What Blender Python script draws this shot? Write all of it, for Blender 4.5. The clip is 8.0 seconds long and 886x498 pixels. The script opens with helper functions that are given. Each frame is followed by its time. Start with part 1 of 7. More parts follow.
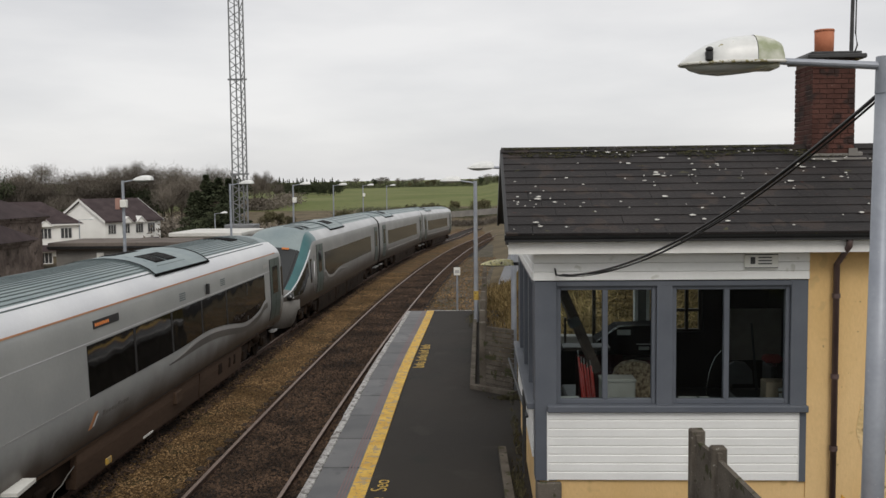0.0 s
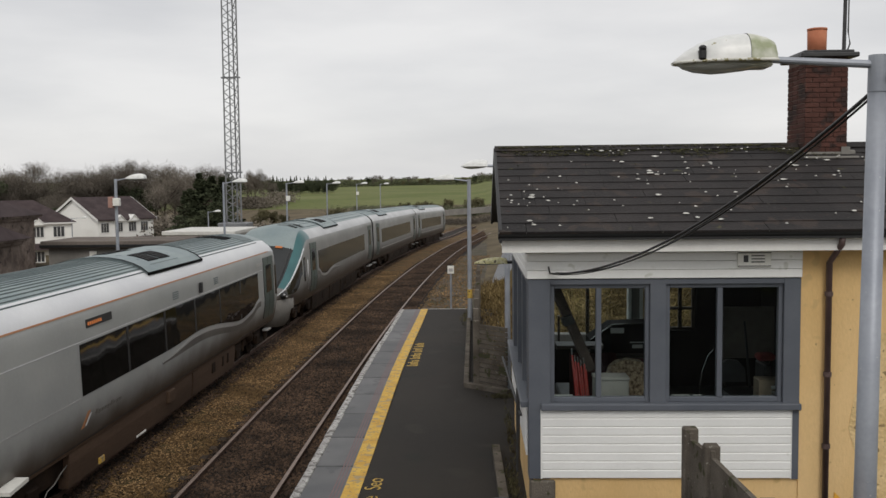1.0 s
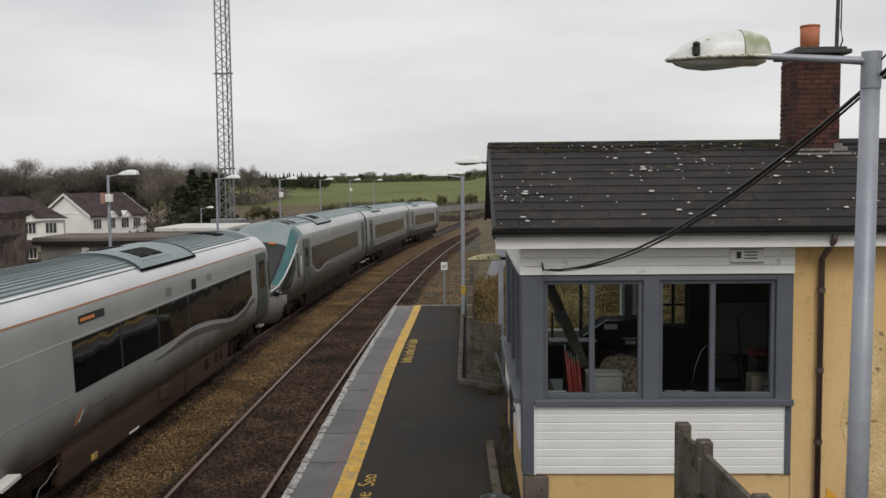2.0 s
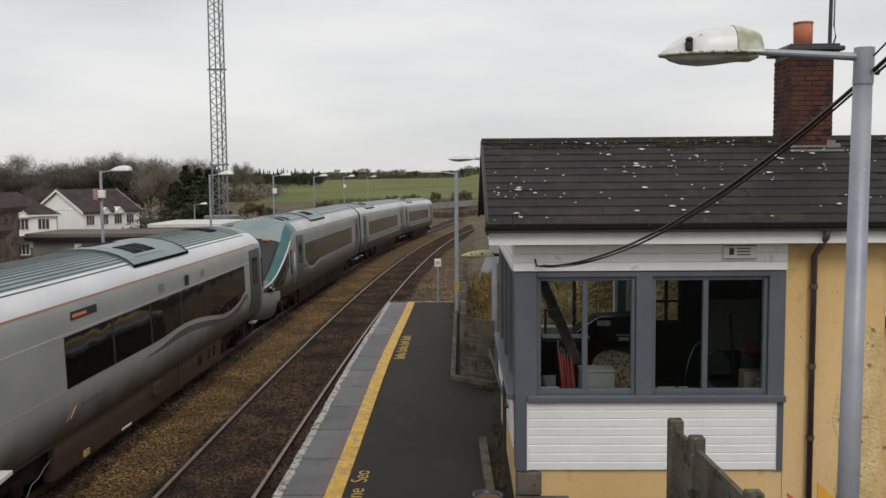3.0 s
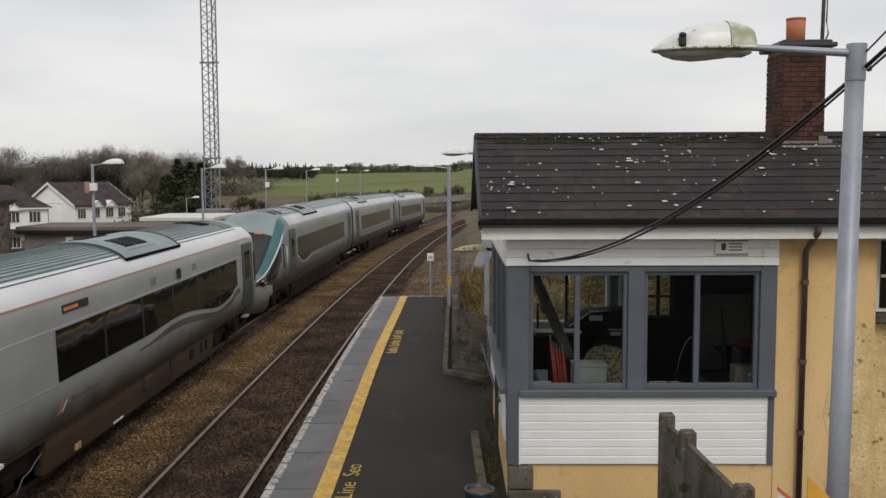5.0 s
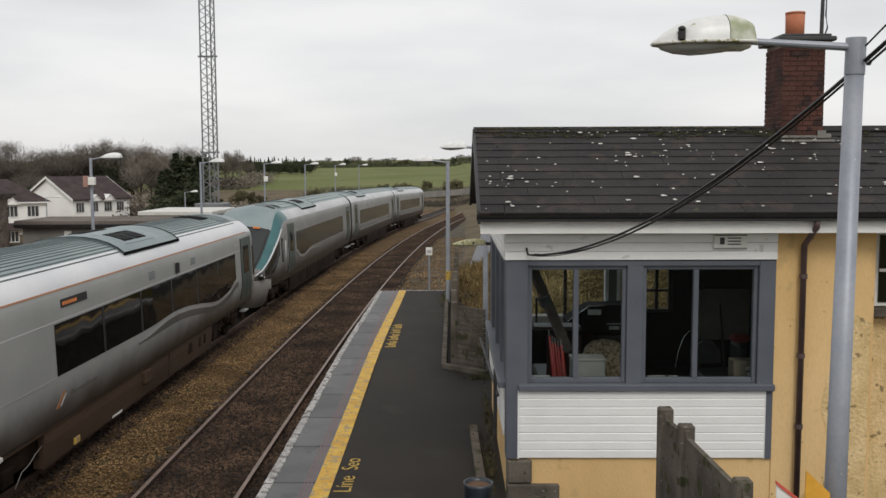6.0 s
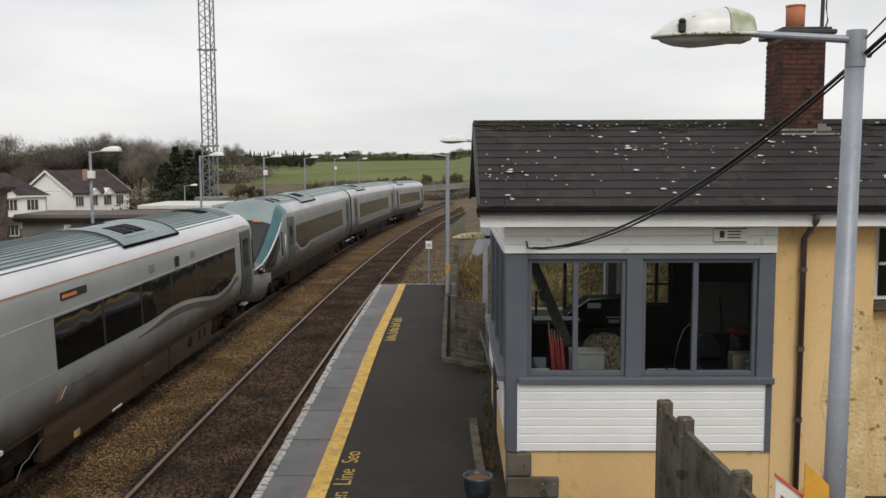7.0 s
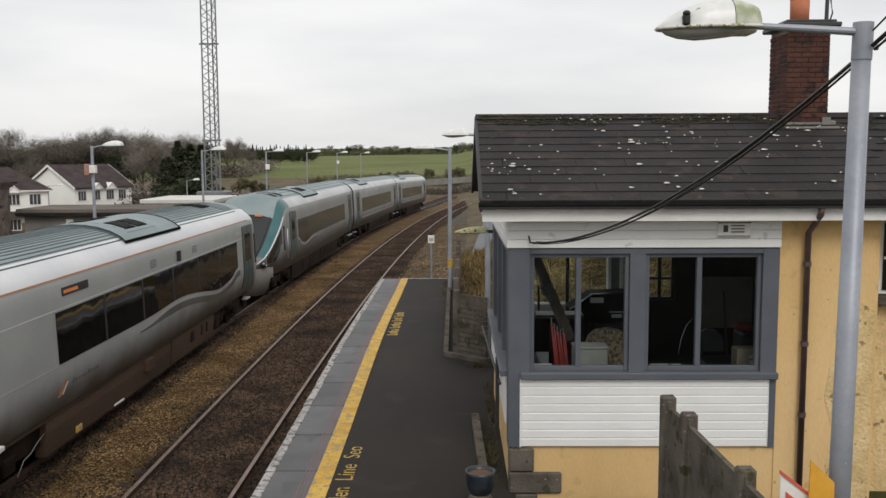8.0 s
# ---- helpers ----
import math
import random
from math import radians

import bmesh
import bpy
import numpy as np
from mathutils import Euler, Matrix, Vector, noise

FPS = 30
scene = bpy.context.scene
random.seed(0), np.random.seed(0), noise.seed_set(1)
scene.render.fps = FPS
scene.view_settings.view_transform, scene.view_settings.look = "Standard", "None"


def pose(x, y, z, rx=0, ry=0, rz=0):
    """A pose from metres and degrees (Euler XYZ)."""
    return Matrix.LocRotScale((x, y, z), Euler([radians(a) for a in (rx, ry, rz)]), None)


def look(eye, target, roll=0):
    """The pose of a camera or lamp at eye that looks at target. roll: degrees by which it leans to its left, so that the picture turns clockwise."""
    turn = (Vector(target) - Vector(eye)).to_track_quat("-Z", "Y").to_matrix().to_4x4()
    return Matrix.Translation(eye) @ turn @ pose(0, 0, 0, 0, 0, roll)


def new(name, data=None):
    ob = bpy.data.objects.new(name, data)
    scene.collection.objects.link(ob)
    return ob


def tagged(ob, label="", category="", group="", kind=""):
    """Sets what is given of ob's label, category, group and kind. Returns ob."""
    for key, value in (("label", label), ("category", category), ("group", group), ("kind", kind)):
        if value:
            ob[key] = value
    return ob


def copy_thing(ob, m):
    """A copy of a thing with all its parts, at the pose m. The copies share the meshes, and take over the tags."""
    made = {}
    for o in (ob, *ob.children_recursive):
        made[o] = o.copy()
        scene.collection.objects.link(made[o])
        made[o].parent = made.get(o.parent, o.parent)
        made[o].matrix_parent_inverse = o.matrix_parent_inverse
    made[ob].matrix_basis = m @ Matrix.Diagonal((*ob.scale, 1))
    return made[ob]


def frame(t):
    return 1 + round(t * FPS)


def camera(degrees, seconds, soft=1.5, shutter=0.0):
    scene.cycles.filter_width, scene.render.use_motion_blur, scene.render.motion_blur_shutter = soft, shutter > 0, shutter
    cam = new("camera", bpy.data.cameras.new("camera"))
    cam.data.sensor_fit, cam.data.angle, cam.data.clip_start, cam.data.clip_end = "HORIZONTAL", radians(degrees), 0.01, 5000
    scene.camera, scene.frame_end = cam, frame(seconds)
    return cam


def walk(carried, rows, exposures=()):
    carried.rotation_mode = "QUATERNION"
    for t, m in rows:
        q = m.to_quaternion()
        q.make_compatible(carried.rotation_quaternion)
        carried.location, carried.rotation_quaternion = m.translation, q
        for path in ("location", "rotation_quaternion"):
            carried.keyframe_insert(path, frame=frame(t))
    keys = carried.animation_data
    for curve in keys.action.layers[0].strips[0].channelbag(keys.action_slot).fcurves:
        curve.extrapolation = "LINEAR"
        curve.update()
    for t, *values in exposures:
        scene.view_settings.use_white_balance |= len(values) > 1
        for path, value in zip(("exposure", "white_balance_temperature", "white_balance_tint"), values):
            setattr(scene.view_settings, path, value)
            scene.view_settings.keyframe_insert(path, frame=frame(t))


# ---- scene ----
cam = camera(52.0, 8.0, soft=1.5)
PATH = [
    (0.0, pose(0.000, -0.000, 4.530, 86.100, 0.600, 2.350)),
    (0.5, pose(0.002, 0.009, 4.532, 86.070, 0.642, 2.162)),
    (1.0, pose(0.001, 0.005, 4.530, 85.994, 0.601, 1.954)),
    (1.5, pose(-0.005, 0.001, 4.531, 85.876, 0.587, 1.735)),
    (3.0, pose(0.008, 0.018, 4.517, 85.558, 0.456, 1.162)),
    (3.5, pose(0.010, 0.018, 4.520, 85.437, 0.409, 0.972)),
    (4.0, pose(0.016, 0.025, 4.522, 85.331, 0.348, 0.870)),
    (4.5, pose(0.008, 0.012, 4.516, 85.304, 0.266, 0.779)),
    (6.0, pose(0.002, 0.013, 4.513, 84.851, 0.193, 0.623)),
    (6.5, pose(0.001, 0.016, 4.508, 84.660, 0.173, 0.607)),
    (7.0, pose(0.002, 0.015, 4.505, 84.464, 0.182, 0.608)),
    (7.5, pose(0.007, 0.032, 4.503, 84.285, 0.199, 0.649)),
    (8.0, pose(0.007, 0.074, 4.507, 84.092, 0.249, 0.758)),
]
walk(cam, PATH, exposures=((0.0, 0.03), (1.5, -0.04), (3.5, 0.0), (4.5, 0.0), (6.5, 0.12), (8.0, 0.16)))

# ---- light: bright overcast afternoon ----
world = bpy.data.worlds.new("overcast_sky")
scene.world = world
world.use_nodes = True
wn, wl = world.node_tree.nodes, world.node_tree.links
wn.clear()
w_out = wn.new("ShaderNodeOutputWorld")
w_bg = wn.new("ShaderNodeBackground")
w_sky = wn.new("ShaderNodeTexSky")
w_sky.sky_type, w_sky.sun_disc = "NISHITA", False
w_sky.sun_elevation, w_sky.sun_rotation = radians(44), radians(169)
w_co = wn.new("ShaderNodeTexCoord")
w_map = wn.new("ShaderNodeMapping")
w_map.inputs["Scale"].default_value = (1.4, 1.4, 6.0)
w_noise = wn.new("ShaderNodeTexNoise")
w_noise.inputs["Scale"].default_value, w_noise.inputs["Detail"].default_value = 1.5, 7
w_ramp = wn.new("ShaderNodeValToRGB")
w_ramp.color_ramp.elements[0].position, w_ramp.color_ramp.elements[0].color = 0.36, (6.85, 6.83, 6.93, 1)
w_ramp.color_ramp.elements[1].position, w_ramp.color_ramp.elements[1].color = 0.62, (8.62, 8.5, 8.43, 1)
w_mix = wn.new("ShaderNodeMix")
w_mix.data_type = "RGBA"
w_mix.inputs["Factor"].default_value = 0.93
w_bg.inputs["Strength"].default_value = 0.1
wl.new(w_co.outputs["Generated"], w_map.inputs["Vector"])
wl.new(w_map.outputs["Vector"], w_noise.inputs["Vector"])
wl.new(w_noise.outputs["Fac"], w_ramp.inputs["Fac"])
wl.new(w_sky.outputs["Color"], w_mix.inputs["A"])
wl.new(w_ramp.outputs["Color"], w_mix.inputs["B"])
wl.new(w_mix.outputs["Result"], w_bg.inputs["Color"])
wl.new(w_bg.outputs["Background"], w_out.inputs["Surface"])

sun_data = bpy.data.lights.new("sun", "SUN")
sun_data.energy, sun_data.angle, sun_data.color = 1.15, radians(25), (1.0, 0.96, 0.9)
sun = new("sun", sun_data)
sun.matrix_world = look((4, -14, 20), (0, 6, 0))

# ---- materials ----


def material(name, c1, c2, rough=0.7, metal=0.0, scale=2.0, fine=40.0, bump=0.2, grain=0.12, stretch=(1, 1, 1),
             spots=None, rand=0.0, coat=0.0, island=0.0, world_grain=False):
    """Two tones mixed by a coarse noise, a fine grain on top, relief, and optional spots (colour, size, share)."""
    m = bpy.data.materials.new(name)
    m.use_nodes = True
    n, l = m.node_tree.nodes, m.node_tree.links
    b = n["Principled BSDF"]
    co = n.new("ShaderNodeTexCoord")
    mp = n.new("ShaderNodeMapping")
    mp.inputs["Scale"].default_value = stretch
    where = co.outputs["Object"]
    if world_grain:
        where = n.new("ShaderNodeNewGeometry").outputs["Position"]
    l.new(where, mp.inputs["Vector"])
    big = n.new("ShaderNodeTexNoise")
    big.inputs["Scale"].default_value, big.inputs["Detail"].default_value = scale, 5
    small = n.new("ShaderNodeTexNoise")
    small.inputs["Scale"].default_value, small.inputs["Detail"].default_value = fine, 3
    l.new(mp.outputs["Vector"], big.inputs["Vector"])
    l.new(mp.outputs["Vector"], small.inputs["Vector"])
    ramp = n.new("ShaderNodeValToRGB")
    ramp.color_ramp.elements[0].position, ramp.color_ramp.elements[0].color = 0.35, (*c1, 1)
    ramp.color_ramp.elements[1].position, ramp.color_ramp.elements[1].color = 0.65, (*c2, 1)
    l.new(big.outputs["Fac"], ramp.inputs["Fac"])
    hsv = n.new("ShaderNodeHueSaturation")
    mul = n.new("ShaderNodeMath")
    mul.operation = "MULTIPLY_ADD"
    mul.inputs[1].default_value, mul.inputs[2].default_value = 2 * grain, 1 - grain
    l.new(small.outputs["Fac"], mul.inputs[0])
    value = mul
    if rand:
        info = n.new("ShaderNodeObjectInfo")
        mr = n.new("ShaderNodeMath")
        mr.operation = "MULTIPLY_ADD"
        mr.inputs[1].default_value, mr.inputs[2].default_value = 2 * rand, -rand
        l.new(info.outputs["Random"], mr.inputs[0])
        value = n.new("ShaderNodeMath")
        l.new(mul.outputs[0], value.inputs[0])
        l.new(mr.outputs[0], value.inputs[1])
    if island:
        geo = n.new("ShaderNodeNewGeometry")
        mi = n.new("ShaderNodeMath")
        mi.operation = "MULTIPLY_ADD"
        mi.inputs[1].default_value, mi.inputs[2].default_value = 2 * island, -island
        l.new(geo.outputs["Random Per Island"], mi.inputs[0])
        last = value
        value = n.new("ShaderNodeMath")
        l.new(last.outputs[0], value.inputs[0])
        l.new(mi.outputs[0], value.inputs[1])
    l.new(value.outputs[0], hsv.inputs["Value"])
    l.new(ramp.outputs["Color"], hsv.inputs["Color"])
    out = hsv.outputs["Color"]
    if spots:
        for colour, size, share in spots:
            v = n.new("ShaderNodeTexNoise")
            v.inputs["Scale"].default_value, v.inputs["Detail"].default_value = 1.0 / size, 2
            l.new(where, v.inputs["Vector"])
            r = n.new("ShaderNodeValToRGB")
            r.color_ramp.elements[0].position, r.color_ramp.elements[1].position = 1 - share, min(1, 1.04 - share)
            l.new(v.outputs["Fac"], r.inputs["Fac"])
            mx = n.new("ShaderNodeMix")
            mx.data_type = "RGBA"
            mx.inputs["B"].default_value = (*colour, 1)
            l.new(r.outputs["Color"], mx.inputs["Factor"])
            l.new(out, mx.inputs["A"])
            out = mx.outputs["Result"]
    l.new(out, b.inputs["Base Color"])
    b.inputs["Roughness"].default_value, b.inputs["Metallic"].default_value = rough, metal
    b.inputs["Coat Weight"].default_value = coat
    if bump:
        bp = n.new("ShaderNodeBump")
        bp.inputs["Strength"].default_value, bp.inputs["Distance"].default_value = bump, 0.02
        l.new(small.outputs["Fac"], bp.inputs["Height"])
        l.new(bp.outputs["Normal"], b.inputs["Normal"])
    return m


def clear_glass(name, tint=(0.9, 0.95, 0.95)):
    m = bpy.data.materials.new(name)
    m.use_nodes = True
    n, l = m.node_tree.nodes, m.node_tree.links
    n.clear()
    o, mix = n.new("ShaderNodeOutputMaterial"), n.new("ShaderNodeMixShader")
    t, g, f = n.new("ShaderNodeBsdfTransparent"), n.new("ShaderNodeBsdfGlossy"), n.new("ShaderNodeFresnel")
    t.inputs["Color"].default_value = (*tint, 1)
    g.inputs["Roughness"].default_value = 0.02
    f.inputs["IOR"].default_value = 1.28
    l.new(f.outputs[0], mix.inputs[0])
    l.new(t.outputs[0], mix.inputs[1])
    l.new(g.outputs[0], mix.inputs[2])
    l.new(mix.outputs[0], o.inputs["Surface"])
    return m


M_grass = material("rough_grass", (0.09, 0.105, 0.03), (0.16, 0.14, 0.055), 0.95, scale=0.25, fine=6, bump=0.6, grain=0.3)
M_field = material("pasture", (0.112, 0.132, 0.044), (0.155, 0.167, 0.068), 0.95, scale=0.03, fine=0.6, bump=0.2, grain=0.3)
M_bank = material("dead_grass", (0.20, 0.14, 0.050), (0.12, 0.105, 0.034), 0.95, scale=1.0, fine=14, bump=0.8, grain=0.45)
M_scrub = material("brown_scrub", (0.095, 0.077, 0.050), (0.150, 0.122, 0.080), 0.95, scale=0.3, fine=4, bump=0.8, grain=0.35)
# bed colour near black, so gaps between loose stones read as shade
M_ballast = material("shade_darkened_ballast", (0.009, 0.0055, 0.003), (0.020, 0.0125, 0.0075), 0.9, scale=1.6, fine=26, bump=1.0, grain=0.7)
M_gravel = material("tan_cess_gravel", (0.078, 0.042, 0.0130), (0.125, 0.071, 0.024), 0.95, scale=0.7, fine=30, bump=1.0, grain=0.65,
                    spots=(((0.066, 0.047, 0.016), 1.1, 0.44), ((0.19, 0.128, 0.058), 0.9, 0.28), ((0.038, 0.022, 0.010), 0.5, 0.38)))
M_stone = material("ballast_stone", (0.021, 0.0125, 0.0075), (0.072, 0.044, 0.027), 0.9, scale=0.8, fine=60, bump=0.3, grain=0.4, island=0.9)
M_stone_tan = material("gravel_stone", (0.075, 0.045, 0.017), (0.195, 0.122, 0.057), 0.9, scale=0.8, fine=60, bump=0.3, grain=0.3, island=0.85)
M_rail_side = material("rusty_rail", (0.055, 0.028, 0.018), (0.085, 0.045, 0.028), 0.85, scale=3, fine=60, bump=0.3)
M_rail_top = material("worn_rail_head", (0.20, 0.145, 0.115), (0.27, 0.20, 0.16), 0.45, 0.5, scale=4, fine=80, bump=0.05)
M_sleeper = material("weathered_sleeper", (0.022, 0.015, 0.010), (0.050, 0.034, 0.022), 0.9, scale=3, fine=40, bump=0.4, rand=0.2, world_grain=True)
M_asphalt = material("platform_asphalt", (0.0160, 0.0130, 0.0098), (0.0232, 0.0186, 0.0140), 0.8, scale=0.35, fine=90, bump=0.35, grain=0.35,
                     spots=(((0.0255, 0.0215, 0.0165), 0.9, 0.38), ((0.0125, 0.0125, 0.0085), 1.6, 0.36), ((0.10, 0.10, 0.09), 0.03, 0.22)))
M_slab = material("grey_paving", (0.078, 0.080, 0.083), (0.116, 0.116, 0.116), 0.6, scale=1.1, fine=50, bump=0.15, grain=0.2, rand=0.16, world_grain=True,
                  spots=(((0.075, 0.076, 0.078), 0.5, 0.40), ((0.17, 0.165, 0.155), 0.12, 0.28)))
M_cope = material("worn_white_coping", (0.27, 0.26, 0.25), (0.50, 0.49, 0.47), 0.8, scale=5, fine=30, bump=0.3, grain=0.25, world_grain=True,
                  spots=(((0.14, 0.13, 0.12), 0.12, 0.46), ((0.10, 0.09, 0.08), 0.04, 0.38)))
M_yellow_line = material("yellow_paint", (0.52, 0.30, 0.045), (0.64, 0.41, 0.075), 0.8, scale=3, fine=40, bump=0.2, grain=0.2,
                         spots=(((0.36, 0.27, 0.14), 0.16, 0.44), ((0.22, 0.17, 0.10), 0.05, 0.38)))
M_red_groove = material("maroon_line", (0.16, 0.10, 0.10), (0.20, 0.13, 0.13), 0.8, scale=4, fine=40)
M_concrete = material("weathered_concrete", (0.085, 0.072, 0.058), (0.155, 0.135, 0.112), 0.92, scale=2.2, fine=45, bump=0.5, grain=0.3,
                      spots=(((0.06, 0.06, 0.032), 0.2, 0.40), ((0.26, 0.25, 0.22), 0.05, 0.31)))
M_render = material("yellow_render", (0.66, 0.437, 0.186), (0.745, 0.515, 0.248), 0.9, scale=0.9, fine=35, bump=0.25, grain=0.08, stretch=(1, 1, 0.5),
                    spots=(((0.58, 0.39, 0.17), 0.35, 0.38), ((0.40, 0.27, 0.12), 0.08, 0.28)))
M_render_bare = material("flaking_yellow_stone", (0.60, 0.43, 0.20), (0.74, 0.55, 0.29), 0.95, scale=3.5, fine=22, bump=1.0, grain=0.25,
                         spots=(((0.30, 0.21, 0.10), 0.14, 0.38), ((0.12, 0.09, 0.06), 0.05, 0.30)))
M_slate_grey = material("grey_joinery_paint", (0.085, 0.095, 0.115), (0.105, 0.115, 0.135), 0.5, scale=2, fine=30, bump=0.05, grain=0.06)
M_white_pvc = material("white_cladding", (0.78, 0.78, 0.76), (0.84, 0.84, 0.82), 0.45, scale=1.5, fine=25, bump=0.04, grain=0.04, rand=0.02,
                       spots=(((0.62, 0.62, 0.57), 0.25, 0.33),))
M_white_trim = material("white_painted_trim", (0.70, 0.69, 0.66), (0.80, 0.79, 0.76), 0.6, scale=2, fine=30, bump=0.08, grain=0.06)
M_slate = material("roof_slate", (0.0125, 0.0108, 0.0108), (0.0235, 0.0195, 0.0188), 0.75, scale=1.3, fine=30, bump=0.5, grain=0.4, rand=0.07, world_grain=True,
                   spots=(((0.034, 0.025, 0.021), 0.35, 0.40), ((0.050, 0.022, 0.016), 0.10, 0.29), ((0.06, 0.058, 0.024), 0.2, 0.30), ((0.12, 0.11, 0.10), 0.03, 0.29)))
M_moss = material("roof_moss", (0.030, 0.031, 0.011), (0.075, 0.070, 0.026), 0.95, scale=4, fine=30, bump=0.8, grain=0.3, island=0.5)
M_gutter = material("black_gutter", (0.009, 0.009, 0.010), (0.015, 0.015, 0.015), 0.5, scale=3, fine=30, bump=0.05)
M_pipe = material("brown_black_downpipe", (0.072, 0.048, 0.045), (0.104, 0.0675, 0.063), 0.5, scale=3, fine=30, bump=0.08)
M_brick = material("red_brick", (0.068, 0.031, 0.025), (0.115, 0.052, 0.041), 0.9, scale=2.2, fine=50, bump=0.5, grain=0.35, rand=0.12, world_grain=True,
                   spots=(((0.045, 0.029, 0.026), 0.35, 0.45), ((0.30, 0.27, 0.24), 0.03, 0.25)))
M_mortar = material("dark_mortar", (0.062, 0.036, 0.030), (0.115, 0.070, 0.058), 0.95, scale=4, fine=50, bump=0.4)
M_mortar_pale = material("pale_lime_mortar", (0.19, 0.14, 0.12), (0.33, 0.25, 0.21), 0.95, scale=4, fine=50, bump=0.4)
M_pot = material("terracotta", (0.42, 0.14, 0.07), (0.50, 0.19, 0.10), 0.8, scale=4, fine=30, bump=0.15)
M_galv = material("galvanised_grey_steel", (0.27, 0.29, 0.33), (0.36, 0.38, 0.42), 0.5, 0.35, scale=2.5, fine=30, bump=0.06, grain=0.1,
                  spots=(((0.55, 0.55, 0.55), 0.035, 0.27),))
M_lantern = material("lantern_white_cover", (0.66, 0.67, 0.65), (0.78, 0.78, 0.76), 0.3, scale=6, fine=20, bump=0.05,
                     spots=(((0.30, 0.27, 0.14), 0.05, 0.30),))
M_lantern_green = material("mossy_lantern_rear", (0.30, 0.33, 0.20), (0.62, 0.62, 0.54), 0.5, scale=9, fine=30, bump=0.1)
M_lichen = material("lichened_lantern", (0.52, 0.48, 0.22), (0.60, 0.58, 0.40), 0.9, scale=14, fine=40, bump=0.4,
                    spots=(((0.12, 0.11, 0.08), 0.04, 0.40),))
M_bowl = material("lantern_bowl", (0.40, 0.42, 0.40), (0.50, 0.51, 0.48), 0.25, scale=4, fine=20, bump=0.05)
M_black = material("black_rubber", (0.010, 0.010, 0.011), (0.018, 0.018, 0.018), 0.55, scale=6, fine=40, bump=0.1)
M_dark_bowl_tint = material("dark_fittings", (0.03, 0.03, 0.032), (0.05, 0.05, 0.05), 0.5, scale=6, fine=40, bump=0.1)
M_silver = material("train_silver_paint", (0.345, 0.355, 0.35), (0.40, 0.41, 0.40), 0.42, 0.2, scale=0.8, fine=16, bump=0.02, grain=0.06)
# darker silver and white for the cars beyond the near one
M_silver_dull = material("dull_silver_paint", (0.235, 0.235, 0.230), (0.30, 0.30, 0.29), 0.42, 0.2, scale=0.8, fine=16, bump=0.02, grain=0.1)
M_cant_dull = material("dull_white_band", (0.46, 0.465, 0.47), (0.56, 0.565, 0.57), 0.4, 0.15, scale=0.7, fine=16, bump=0.02, grain=0.08)
M_skirt = material("brown_dust_skirt", (0.052, 0.032, 0.021), (0.090, 0.057, 0.038), 0.85, scale=0.7, fine=16, bump=0.1, grain=0.25, stretch=(1, 0.3, 1.4))
M_cant = material("train_white_band", (0.62, 0.63, 0.65), (0.70, 0.71, 0.72), 0.35, 0.15, scale=0.7, fine=16, bump=0.02, grain=0.05)
M_roof = material("train_grey_green_roof", (0.20, 0.25, 0.26), (0.26, 0.31, 0.31), 0.5, 0.1, scale=0.8, fine=12, bump=0.04, grain=0.1)
M_roof_rib = material("dark_roof_rib", (0.10, 0.13, 0.135), (0.14, 0.17, 0.17), 0.6, scale=1, fine=12, bump=0.04)
M_orange = material("orange_stripe", (0.3952, 0.1615, 0.06545), (0.4462, 0.2099, 0.0935), 0.5, scale=1, fine=12, bump=0.02)
M_teal = material("teal_cab_paint", (0.030, 0.105, 0.112), (0.042, 0.135, 0.140), 0.3, 0.1, scale=1, fine=12, bump=0.02)
M_door_green = material("dark_green_door", (0.055, 0.085, 0.08), (0.08, 0.115, 0.105), 0.35, 0.1, scale=1, fine=12, bump=0.02)
M_wave = material("wave_grey_vinyl", (0.36, 0.36, 0.355), (0.43, 0.425, 0.415), 0.4, 0.2, scale=1, fine=12, bump=0.02)
M_wave_dark = material("wave_shade_vinyl", (0.105, 0.100, 0.095), (0.145, 0.138, 0.128), 0.4, 0.2, scale=1, fine=12, bump=0.02)
M_train_glass = material("dark_tinted_glass", (0.0036, 0.0036, 0.0036), (0.006, 0.0054, 0.0048), 0.05, scale=1, fine=8, bump=0.0)
M_train_glass.node_tree.nodes["Principled BSDF"].inputs["Specular IOR Level"].default_value = 0.5
tg_n, tg_l = M_train_glass.node_tree.nodes, M_train_glass.node_tree.links
tg_wave, tg_bump = tg_n.new("ShaderNodeTexNoise"), tg_n.new("ShaderNodeBump")
tg_wave.inputs["Scale"].default_value, tg_wave.inputs["Detail"].default_value = 1.1, 1
tg_bump.inputs["Strength"].default_value, tg_bump.inputs["Distance"].default_value = 0.16, 0.06
tg_l.new(tg_n["Texture Coordinate"].outputs["Object"], tg_wave.inputs["Vector"])
tg_l.new(tg_wave.outputs["Fac"], tg_bump.inputs["Height"])
tg_l.new(tg_bump.outputs["Normal"], tg_n["Principled BSDF"].inputs["Normal"])
M_far_glass = material("bronze_tinted_glass", (0.026, 0.024, 0.018), (0.040, 0.036, 0.028), 0.10, scale=0.7, fine=8, bump=0.0)
# grimy brown, lowered further to carry the shadow beneath the train
M_under = material("shade_dark_underframe_grime", (0.013, 0.0085, 0.006), (0.030, 0.019, 0.0125), 0.85, scale=2, fine=20, bump=0.3)
M_white_box = material("white_enamel", (0.72, 0.71, 0.66), (0.80, 0.79, 0.74), 0.5, scale=4, fine=20, bump=0.04)
